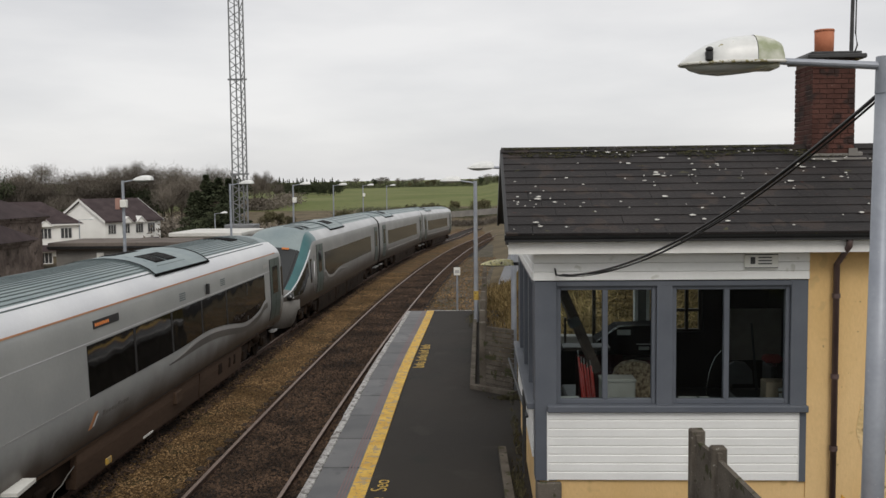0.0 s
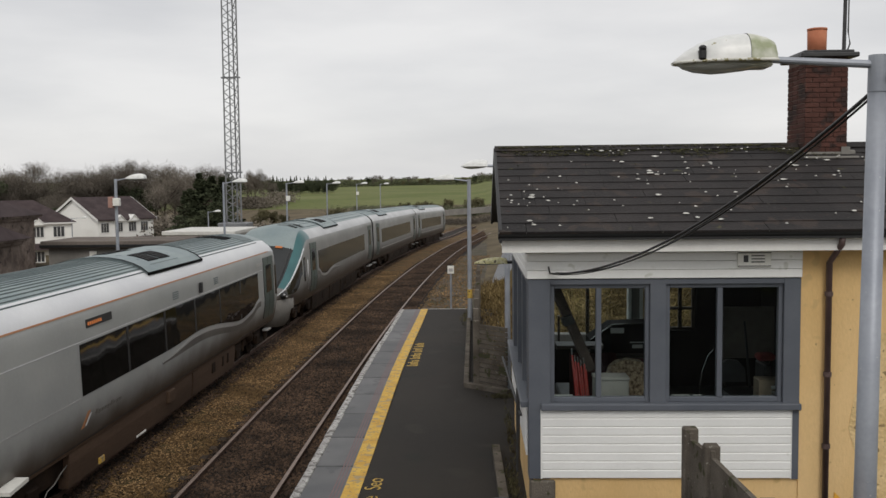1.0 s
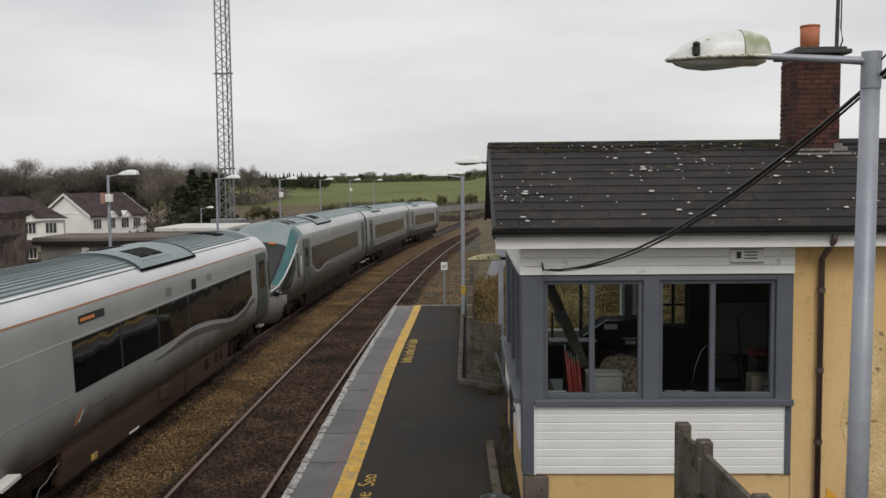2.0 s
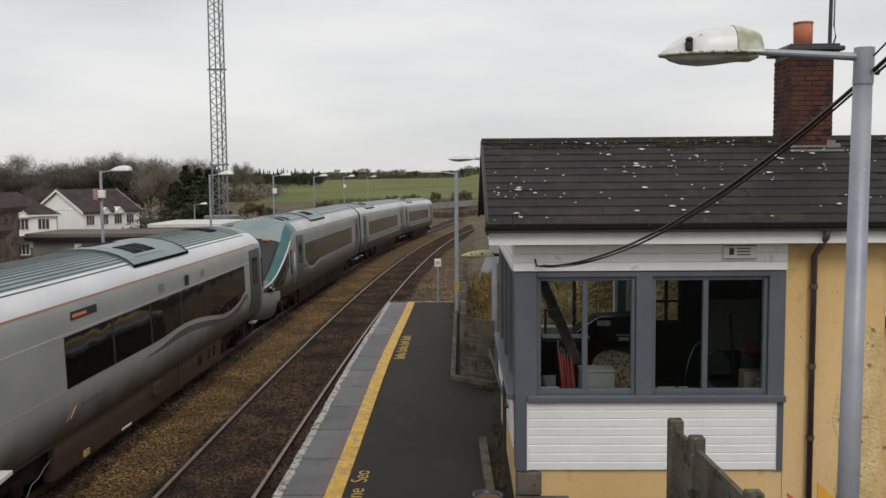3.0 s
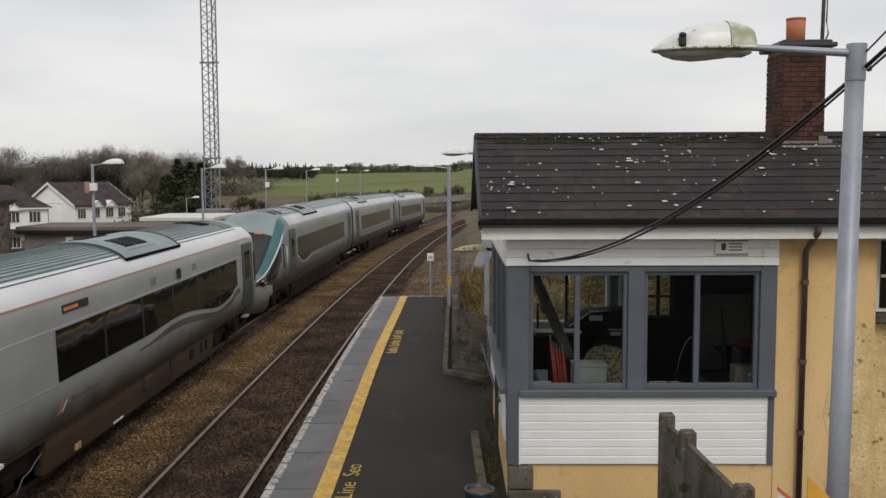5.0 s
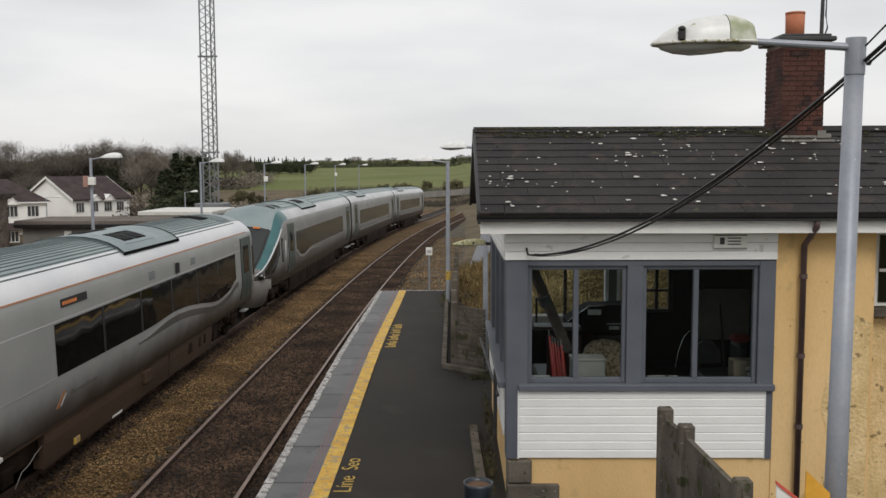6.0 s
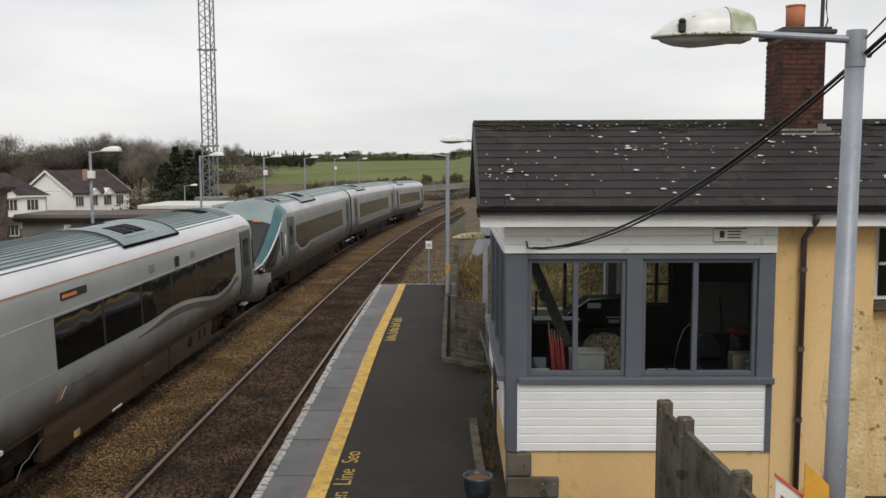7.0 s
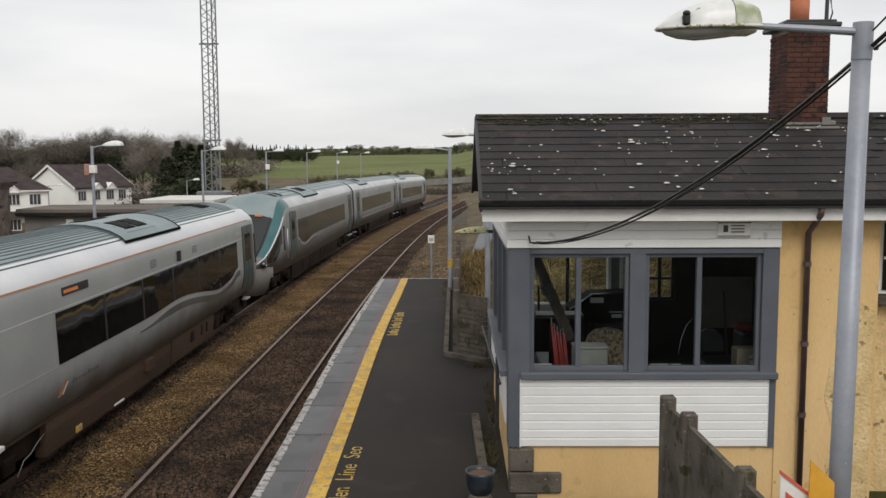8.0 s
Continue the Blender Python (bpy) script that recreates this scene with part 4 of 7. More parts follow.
        # skirt under the body
        for a, b in ((7.0, 13.9), (14.0, 17.95)) if cab != "rear" else ((5.0, 8.9), (9.1, 11.9), (12.1, 17.4)):
            vs = [(side_x(0.84) * s - 0.012 * s, 0.86), (1.27 * s, 0.62), (1.23 * s, 0.20), (1.05 * s, 0.20), (1.05 * s, 0.86)]
            part("skirt", prism(B(), vs, "y", a, b), M_skirt if near else M_under, car, "brown dusty underframe skirt")
        bm = B()
        for y in (15.6, 16.6, 17.1) if near else (7.2, 9.6, 13.0, 13.5, 15.2):
            part("skirt_hatch", box(B(), s * 1.19, s * 1.285, y, y + (0.3 if y < 16 else 0.14), 0.45, 0.72, 0.01), M_under, car, "dark hatch in the skirt")
        if near:
            bm = box(B(), s * 1.20, s * 1.265, 8.25, 8.50, 0.24, 0.37, 0.01)
            part("yellow_plate", bm, M_yellow_line, car, "small yellow plate")
            part("skirt_box", box(B(), s * 1.20, s * 1.34, 12.0, 12.45, 0.50, 0.78, 0.02), M_skirt, car, "dusty box on the skirt")
            part("white_plate", box(B(), s * 1.18, s * 1.245, 10.2, 10.75, 0.20, 0.25, 0.01), M_white_box, car)
            part("brake_hose", tube(B(), [(s * 1.22, 7.0, 0.62), (s * 1.24, 6.7, 0.56), (s * 1.22, 6.5, 0.44), (s * 1.24, 6.2, 0.42), (s * 1.22, 6.0, 0.20)], 0.010, 6), M_hut, car, "grey air hose by the bogie")
            part("air_pipe", tube(B(), [(s * 1.20, 7.0, 0.80), (s * 1.20, 6.4, 0.98)], 0.010, 6), M_hut, car)
    bm = B()
    box(bm, -1.15, 1.15, 5.5, 17.3, 0.42, 1.05)
    box(bm, -1.2, 1.2, 0.5 if cab != "rear" else 1.2, CAR - 0.5, 0.9, 1.08)
    part("underframe", bm, M_under, car)
    bogie(car, 3.2 if cab == "rear" else 4.5)
    bogie(car, CAR - 3.3)
    bm = B()
    if cab != "front":
        box(bm, -0.75, 0.75, CAR - 0.1, CAR + 0.3, 1.0, 3.1, 0.05)
        part("gangway", bm, M_black, car, "black rubber gangway bellows")
    # pale boards added to give the bright glints at the car ends
    for s in (1, -1):
        for y in ((CAR - 1.3, CAR - 0.5) if cab == "rear" else (0.45, CAR - 1.3) if cab == "" else (CAR - 1.2,)):
            part("step_board", box(B(), s * 1.16, s * 1.36, y, y + 0.5, 0.60, 0.66, 0.01), M_wave, car, "pale board added for the white glints at the car end")
            part("step_bracket", box(B(), s * 1.18, s * 1.24, y + 0.05, y + 0.45, 0.30, 0.60, 0.01), M_under, car)
    if cab == "rear":
        # seals round the windscreen, bright pillar edges, corner windows, lamps and valance
        for s in (-1, 1):
            bm = B()
            tube(bm, [(s * 0.945 * w, y, 1.2 + 2.50 * k + 0.012) for y, k, w in NOSE[1:7]], 0.03)
            part("screen_seal", bm, M_black, car, "black windscreen seal")
            bm = B()
            tube(bm, [(s * (1.35 * w + 0.012), y, 1.2 + 2.06 * k) for y, k, w in NOSE[1:8]], 0.028)
            part("pillar_edge", bm, M_cant, car, "bright edge of the teal pillar")
            bm = cab_panel(B(), s, 0.75, 2.62, lambda y: 1.36 + 0.34 * smooth_step(1.2, 2.6, y) ** 2 * 1.8, lambda y: 1.2 + 1.90 * nose_at(y)[0], 0.006)
            part("cab_side_window", bm, M_train_glass, car, "dark corner window under the pillar")
            bm = cab_panel(B(), s, 2.86, 3.10, lambda y: 1.65, lambda y: 2.62, 0.008, 2)
            part("cab_door_window", bm, M_train_glass, car)
            bm = B()
            for y in (2.80, 3.55):
                cab_panel(bm, s, y, y + 0.03, lambda y: 0.95, lambda y: 2.72, 0.004, 1)
            part("cab_door_seam", bm, M_roof_rib, car, "seam of the crew door")
            bm = B()
            tube(bm, [(s * (1.425 + 0.05), 3.25, 1.3), (s * (1.425 + 0.06), 3.25, 1.9), (s * (1.42 + 0.05), 3.25, 2.5)], 0.018, 6)
            part("grab_rail", bm, M_cant, car, "pale grab rail beside the crew door")
            bm = B()
            ball(bm, (s * 1.10, 0.55, 1.36), 0.13, 0.30, 0.15)
            part("headlamp", bm, M_black, car, "dark headlamp cluster")
            for dy, dz in ((0.34, 1.40), (0.50, 1.32)):
                bm = B()
                ball(bm, (s * (1.06 + 0.3 * dy), dy, dz), 0.05, 0.05, 0.045)
                part("lamp_lens", bm, M_wave, car)
        bm = B()
        rings = [[(x, y, z) for x, z in ((-w * 0.94, zb), (-w * 1.01, 0.8), (-w, 1.22), (w, 1.22), (w * 1.01, 0.8), (w * 0.94, zb))]
                 for y, w, zb in ((-0.22, 0.45, 0.30), (-0.12, 0.74, 0.25), (0.15, 0.98, 0.22), (0.6, 1.16, 0.22), (1.0, 1.24, 0.40), (1.35, 1.28, 0.80))]
        loft(bm, rings, True)
        bm.faces.new([v for v in bm.verts][:6])
        bmesh.ops.recalc_face_normals(bm, faces=bm.faces[:])
        for f in bm.faces:
            f.smooth = True
        part("valance", bm, M_hut, car, "silver front valance")
        part("cab_display", bar(B(), (0.34, 2.50, 3.085), (0.62, 2.50, 3.065), 0.03, 0.07), M_amber, car, "lit amber cab display")
        bm = B()
        ball(bm, (-0.62, 2.75, 3.36), 0.14, 0.12, 0.14)
        part("horn_cover", bm, M_roof, car)
    return car


M_amber = bpy.data.materials.new("amber_display")
M_amber.use_nodes = True
M_amber.node_tree.nodes["Principled BSDF"].inputs["Base Color"].default_value = (0.6, 0.2, 0.05, 1)
M_amber.node_tree.nodes["Principled BSDF"].inputs["Emission Color"].default_value = (1.0, 0.28, 0.08, 1)
M_amber.node_tree.nodes["Principled BSDF"].inputs["Emission Strength"].default_value = 0.13


def place_car(car, y0):
    y1 = y0 + CAR
    x0, x1 = far_track_x(y0), far_track_x(y1)
    car.matrix_basis = pose(x0, y0, track_z(y0), math.degrees(math.atan2(track_z(y1) - track_z(y0), CAR)), 0, -math.degrees(math.atan2(x1 - x0, CAR)))


car_a = railcar("silver railcar with a dark window band, ribbed roof and orange stripe", "front", near=True)
place_car(car_a, 8.4)
car_b = railcar("silver railcar with a sloping teal-pillared cab, coupled behind the next car", "rear")
place_car(car_b, 33.4)
car_c = railcar("silver intermediate railcar with bronze-tinted windows", "")
place_car(car_c, 57.1)
car_d = copy_thing(car_c, car_c.matrix_basis)
place_car(car_d, 80.6)

# ---- the signal cabin ----
FX0, FX1, FY, BY = 0.70, 5.50, 11.9, 16.9
cabin = thing("signal_cabin", "yellow-rendered signal cabin with grey window frames, white cladding and slate roof", "building", (2.9, 14.4, 0))
# walls with real openings
part("front_wall", box(B(), 4.24, FX1, FY, FY + 0.3, -0.2, 3.95), M_render, cabin, "yellow rendered pier beside the windows")
part("plinth", box(B(), FX0 + 0.06, 4.24, FY + 0.02, FY + 0.3, -0.2, 0.66), M_render, cabin, "yellow rendered plinth, stained at the foot")
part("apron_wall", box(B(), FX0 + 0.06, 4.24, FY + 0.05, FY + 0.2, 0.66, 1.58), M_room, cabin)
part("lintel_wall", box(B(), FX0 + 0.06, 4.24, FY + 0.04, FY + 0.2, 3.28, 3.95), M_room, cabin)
bm = B()
box(bm, FX0 + 0.03, FX0 + 0.3, FY + 0.3, BY, -0.2, 0.85)
part("side_wall", bm, M_render, cabin, "yellow rendered side plinth")
bm = B()
box(bm, FX0 + 0.3, 1.3, BY - 0.25, BY, -0.2, 3.95)
box(bm, 3.2, 3.5, BY - 0.25, BY, -0.2, 3.95)
box(bm, 4.05, FX1, BY - 0.25, BY, -0.2, 3.95)
box(bm, 1.3, 3.2, BY - 0.25, BY, -0.2, 1.50)
box(bm, 1.3, 3.2, BY - 0.25, BY, 3.45, 3.95)
box(bm, 3.5, 4.05, BY - 0.25, BY, -0.2, 1.83)
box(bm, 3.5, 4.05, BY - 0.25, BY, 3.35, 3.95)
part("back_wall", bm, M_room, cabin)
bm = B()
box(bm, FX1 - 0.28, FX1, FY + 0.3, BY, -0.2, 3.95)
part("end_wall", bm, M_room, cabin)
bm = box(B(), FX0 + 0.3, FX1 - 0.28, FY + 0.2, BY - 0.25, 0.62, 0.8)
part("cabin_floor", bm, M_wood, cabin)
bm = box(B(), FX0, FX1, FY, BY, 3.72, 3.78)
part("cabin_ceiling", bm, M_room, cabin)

# flaking limewash over stone at the wall's right-hand end
random.seed(14)


bm = B()
prism(bm, [(5.0, -0.2), (4.93, 0.4), (5.02, 0.8), (4.88, 1.3), (4.95, 1.75), (5.10, 1.8), (4.98, 2.2), (5.08, 2.45), (5.20, 2.62), (5.5, 2.46), (5.5, -0.2)], "y", FY - 0.006, FY + 0.01)
part("flaking_patch", bm, M_render_bare, cabin, "flaking limewash patch")
# grey joinery on the front
bm = B()
box(bm, FX0, 0.99, FY - 0.02, FY + 0.28, 0.62, 3.29, 0.008)
part("corner_post", bm, M_slate_grey, cabin, "dark grey corner post")
bm = box(B(), 4.02, 4.235, FY - 0.02, FY + 0.2, 1.58, 3.285, 0.006)
box(bm, 4.14, 4.235, FY - 0.022, FY + 0.1, 0.62, 1.58, 0.004)
part("end_post", bm, M_slate_grey, cabin, "dark grey end post")
bm = box(B(), 2.29, 2.50, FY - 0.015, FY + 0.2, 1.62, 3.285, 0.006)
part("middle_post", bm, M_slate_grey, cabin)
bm = box(B(), 0.86, 4.24, FY - 0.10, FY + 0.16, 1.555, 1.645, 0.012)
part("window_sill", bm, M_slate_grey, cabin, "grey timber sill")
bm = box(B(), 0.99, 4.02, FY - 0.016, FY + 0.16, 3.215, 3.285, 0.004)
part("head_rail", bm, M_slate_grey, cabin)


def window_unit(x0, x1, split, z0, z1, y, name="window"):
    f = 0.055
    bm = box(B(), x0 + f, x1 - f, y + 0.002, y + 0.088, z0, z0 + f * 1.2, 0.006)
    w = part(name, bm, M_slate_grey, cabin, "grey sliding window with two panes")
    part("top_rail", box(B(), x0 + f, x1 - f, y + 0.002, y + 0.088, z1 - f, z1, 0.006), M_slate_grey, w)
    part("stile", box(B(), x0, x0 + f, y, y + 0.09, z0, z1, 0.006), M_slate_grey, w)
    part("stile", box(B(), x1 - f, x1, y, y + 0.09, z0, z1, 0.006), M_slate_grey, w)
    part("meeting_stile", box(B(), split - 0.035, split + 0.035, y - 0.008, y + 0.075, z0 + f * 1.2, z1 - f, 0.006), M_slate_grey, w)
    for a, b, d in ((x0 + f, split - 0.035, 0.03), (split + 0.035, x1 - f, 0.055)):
        bm = box(B(), a, b, y + d, y + d + 0.006, z0 + f * 1.2, z1 - f)
        p = part("pane", bm, M_glass, w)
        p.visible_shadow = False
    return w


window_unit(0.99, 2.29, 1.625, 1.645, 3.215, FY + 0.03)
window_unit(2.50, 4.02, 3.205, 1.645, 3.215, FY + 0.03)

# white cladding below the windows and along the eaves
zs_ = 0.63
for k in range(8):
    bm = box(B(), 0.875, 4.135, FY - 0.028, FY + 0.04, zs_ + k * 0.1158 + 0.004, zs_ + (k + 1) * 0.1158 - 0.006, 0.007)
    part("cladding_board", bm, M_white_pvc, cabin, "white cladding board")
for x0, x1 in ((0.855, 0.877), (4.133, 4.143)):
    part("cladding_trim", box(B(), x0, x1, FY - 0.034, FY + 0.04, 0.625, 1.556, 0.003), M_white_pvc, cabin)
for k in range(4):
    bm = box(B(), FX0 - 0.02, 4.24, FY - 0.045, FY + 0.04, 3.295 + k * 0.115, 3.295 + (k + 1) * 0.115 - 0.004, 0.006)
    part("fascia_board", bm, M_white_pvc, cabin, "white board over the windows")

part("cladding_back", box(B(), 0.877, 4.133, FY - 0.021, FY + 0.045, 0.634, 1.552), M_white_trim, cabin)

# the side towards the platform: boards, grey windows, apron
for k in range(4):
    bm = box(B(), FX0 - 0.03, FX0 + 0.05, FY + 0.05, BY, 3.295 + k * 0.115, 3.295 + (k + 1) * 0.115 - 0.004, 0.006)
    part("fascia_board", bm, M_white_pvc, cabin)
bm = B()
for y0, y1 in ((FY + 0.28, FY + 0.4), (13.3, 13.5), (14.7, 14.9), (16.2, BY)):
    box(bm, FX0 - 0.005, FX0 + 0.13, y0, y1, 1.55, 3.29)
box(bm, FX0 - 0.003, FX0 + 0.13, FY + 0.3, BY, 3.215, 3.29)
part("side_frame", bm, M_slate_grey, cabin, "dark grey side window frame")
for y0, y1 in ((12.3, 13.3), (13.5, 14.7), (14.9, 16.2)):
    bm = box(B(), FX0 + 0.05, FX0 + 0.056, y0, y1, 1.64, 3.215)
    p = part("side_pane", bm, M_glass, cabin)
    p.visible_shadow = False
bm = box(B(), FX0 - 0.10, FX0 + 0.05, FY + 0.1, BY, 1.555, 1.64, 0.01)
part("side_sill", bm, M_slate_grey, cabin)
for k in range(6):
    bm = box(B(), FX0 - 0.02, FX0 + 0.05, FY + 0.29, BY, 0.85 + k * 0.117, 0.85 + (k + 1) * 0.117 - 0.006, 0.006)
    part("cladding_board", bm, M_white_pvc, cabin)
bm = B()
rod(bm, (FX0 - 0.08, 13.2, 0.3), (FX0 - 0.08, 13.2, 1.55), 0.03)
rod(bm, (FX0 - 0.22, 15.9, 1.5), (FX0 - 0.05, 13.0, 1.2), 0.02)
part("side_pipe", bm, M_dark_bowl_tint, cabin, "dark pipes on the side wall")

# stone quoins showing at the foot of the corner
for x1, z0, z1 in ((1.05, 0.28, 0.60), (1.42, -0.02, 0.27), (1.1, -0.2, -0.03)):
    part("quoin_stone", box(B(), FX0 + 0.02, x1, FY - 0.03, FY + 0.3, z0, z1, 0.02), M_concrete, cabin, "mossy grey quoin stone")

# roof: slates laid in courses over a solid deck
RX0, RX1, EY, EZ, RY, RZ = 0.32, 7.6, 11.46, 3.965, 14.3, 5.10
slope = math.hypot(RY - EY, RZ - EZ)
pitch_deg = math.degrees(math.atan2(RZ - EZ, RY - EY))
bm = B()
prism(bm, [(EY, EZ - 0.06), (RY, RZ - 0.06), (2 * RY - EY, EZ - 0.06), (2 * RY - EY, EZ - 0.14), (RY, RZ - 0.16), (EY, EZ - 0.14)], "x", RX0 + 0.03, RX1)
part("roof_deck", bm, M_gutter, cabin)
bm = B()
prism(bm, [(EY + 0.5, 3.72), (2 * RY - EY - 0.5, 3.72), (RY, RZ - 0.15)], "x", FX0 + 0.02, FX0 + 0.2)
part("gable", bm, M_white_trim, cabin)
bm = B()
prism(bm, [(EY, EZ - 0.005), (RY, RZ - 0.005), (RY, RZ - 0.17), (EY, EZ - 0.17)], "x", RX0 - 0.01, RX0 + 0.03)
prism(bm, [(2 * RY - EY, EZ - 0.005), (RY, RZ - 0.005), (RY, RZ - 0.17), (2 * RY - EY, EZ - 0.17)], "x", RX0 - 0.01, RX0 + 0.03)
part("barge_board", bm, M_gutter, cabin, "dark barge board at the verge")
bm = box(B(), FX0 - 0.35, RX1, EY + 0.10, EY + 0.13, EZ - 0.30, EZ - 0.10)
box(bm, FX0 - 0.35, RX1, EY + 0.13, FY + 0.05, EZ - 0.22, EZ - 0.205)
part("fascia", bm, M_white_trim, cabin, "white eaves fascia and soffit")
bm = B()
gpts = [(EY + 0.04 + 0.06 * math.cos(a), EZ - 0.055 + 0.075 * math.sin(a)) for a in [math.pi + math.pi * i / 8 for i in range(9)]]
prism(bm, gpts + [(EY + 0.10, EZ - 0.045), (EY - 0.02, EZ - 0.045)], "x", RX0 - 0.02, RX1)
gut = part("gutter", bm, M_gutter, cabin, "black half-round gutter")
# thin pale rod paints the highlight along the gutter's rim
part("gutter_lip", rod(B(), (RX0 - 0.02, EY - 0.022, EZ - 0.042), (RX1, EY - 0.022, EZ - 0.042), 0.006, 0.006, 6), M_hut, gut, "pale rod drawn as the rim's highlight")
bm = B()
tube(bm, [(4.60, EY + 0.04, EZ - 0.10), (4.60, EY + 0.06, EZ - 0.22), (4.57, FY - 0.07, EZ - 0.48), (4.57, FY - 0.07, 0.0)], 0.04, 10)
for z in (3.05, 1.05, 2.0):
    rod(bm, (4.57, FY - 0.07, z), (4.57, FY - 0.07, z + 0.06), 0.052)
part("downpipe", bm, M_pipe, cabin, "brown downpipe with collars")
ROWS, SW = 11, 0.335
rowh = slope / ROWS
first = None
roof_rot = Euler((radians(pitch_deg - 2.4), 0, 0)).to_matrix().to_4x4()
for r in range(ROWS):
    n = int((5.95 - RX0) / SW) + 1
    for i in range(n):
        x = RX0 + i * SW - (SW / 2 if r % 2 else 0)
        if x < RX0 - 0.02:
            x = RX0
        d = r * rowh
        at = Vector((x + random.uniform(-0.004, 0.004), EY - 0.03 + d * math.cos(radians(pitch_deg)), EZ - 0.060 + d * math.sin(radians(pitch_deg)) + random.uniform(-0.0012, 0.0018)))
        m = Matrix.Translation(at) @ roof_rot @ pose(0, 0, 0, 0, 0, random.uniform(-0.15, 0.15))
        if first is None:
            bm = box(B(), 0.0002, SW - 0.0002, 0, rowh * 1.5, 0.0, 0.036, 0.0015)
            first = part("slate", bm, M_slate, cabin)
            first.matrix_basis = m
        else:
            again(first, "slate", m)
bm = B()
for r in range(ROWS):
    d = r * rowh
    y, z = EY - 0.03 + d * math.cos(radians(pitch_deg)), EZ - 0.05 + d * math.sin(radians(pitch_deg))
    for i in range(5):
        x = 5.95 + 0.05 + i * SW - (SW / 2 if r % 2 else 0)
        g = bmesh.ops.create_cube(bm, size=1, matrix=Matrix.Translation((x + SW / 2, y, z)) @ roof_rot @ pose(0, rowh * 0.75, 0.007) @ Matrix.Diagonal((SW - 0.006, rowh * 1.5, 0.014, 1)))
o = part("slates_beyond", bm, M_slate, cabin)
o["kind"] = "stuff"
bm = B()
x = RX0
while x < RX1:
    prism(bm, [(RY - 0.13, RZ - 0.045), (RY, RZ + 0.035), (RY + 0.13, RZ - 0.045), (RY + 0.11, RZ - 0.075), (RY, RZ), (RY - 0.11, RZ - 0.075)], "x", x + 0.004, x + 0.446)
    x += 0.45
part("ridge_tiles", bm, M_slate, cabin, "dark ridge capping")
bm = B()
rng = random.Random(5)
for i in range(3200):
    d = abs(rng.gauss(0, 0.30))
    x = rng.uniform(RX0, 6.4)
    if noise.noise((x * 1.3, d * 3.0, 2)) < -0.15 + 0.5 * d:
        continue
    s = rng.uniform(0.004, 0.013)
    y, z = RY - d * math.cos(radians(pitch_deg)), RZ + 0.0 - d * math.sin(radians(pitch_deg)) + (0.03 if d < 0.1 else 0.0)
    g = bmesh.ops.create_icosphere(bm, subdivisions=1, radius=1, matrix=Matrix.LocRotScale((x, y, z), None, (s * 1.6, s * 1.3, s * 0.6)))
o = part("moss", bm, M_moss, cabin, "olive moss along the ridge")
o["kind"] = "stuff"

bm = B()
rng = random.Random(9)
spots_at = []
for g in range(80):
    gd, gx = slope * (1 - rng.random() ** 1.2), RX0 + 0.1 + 6.4 * rng.random()
    spots_at += [(gd + rng.gauss(0, 0.10), gx + rng.gauss(0, 0.16)) for _ in range(rng.choice((1, 1, 2, 2, 5)))]
for d, x in spots_at:
    if not (0.05 < d < slope - 0.03 and RX0 + 0.03 < x < 6.8):
        continue
    s = rng.uniform(0.007, 0.017) if rng.random() < 0.82 else rng.uniform(0.02, 0.036)
    base = Matrix.Translation((x, EY - 0.03 + d * math.cos(radians(pitch_deg)), EZ + d * math.sin(radians(pitch_deg)) - 0.002)) @ roof_rot
    ring = [bm.verts.new(base @ Vector((1.5 * s * rng.uniform(0.6, 1.15) * math.cos(a), s * rng.uniform(0.6, 1.15) * math.sin(a), 0))) for a in [6.2832 * k / 9 for k in range(9)]]
    top_v = bm.verts.new(base @ Vector((0, 0, 0.012)))
    for k in range(9):
        bm.faces.new((ring[k], ring[(k + 1) % 9], top_v))
o = part("lichen", bm, M_lichen_spot, cabin, "round white lichen patches on the slates")
o["kind"] = "stuff"

# chimney, brick by brick
chimney = thing("chimney", "red brick chimney stack with a slab cap and one terracotta pot", "chimney", (5.31, 14.35, 4.9))
CX0, CX1, CY0, CY1, CZ0, CZ1 = 4.99, 5.63, 13.97, 14.75, 4.75, 6.38
bm = box(B(), CX0 + 0.012, CX1 - 0.012, CY0 + 0.012, CY1 - 0.012, CZ0, CZ1)
core = part("stack_core", bm, [M_mortar, M_mortar_pale], chimney, "mortar, dark in front and pale on the left side")
for p in core.data.polygons:
    p.material_index = 1 if p.normal.x < -0.5 else 0
course = 0.0745
nb = int((CZ1 - CZ0) / course)
w3, d3 = (CX1 - CX0), (CY1 - CY0)
bx = part("brick", box(B(), 0, w3 / 3 - 0.010, 0, 0.1, 0, course - 0.010, 0.004), M_brick, chimney)
bx.matrix_basis = Matrix.Translation((CX0, CY0, CZ0))
by = part("brick", box(B(), 0, 0.1, 0, (d3 - 0.1) / 3 - 0.010, 0, course - 0.010, 0.004), M_brick, chimney)
by.matrix_basis = Matrix.Translation((CX0, CY0 + 0.105, CZ0))
bh = part("brick", box(B(), 0, w3 / 6 - 0.010, 0, 0.1, 0, course - 0.010, 0.004), M_brick, chimney)
bh.matrix_basis = Matrix.Translation((CX0, CY0, CZ0 + course))
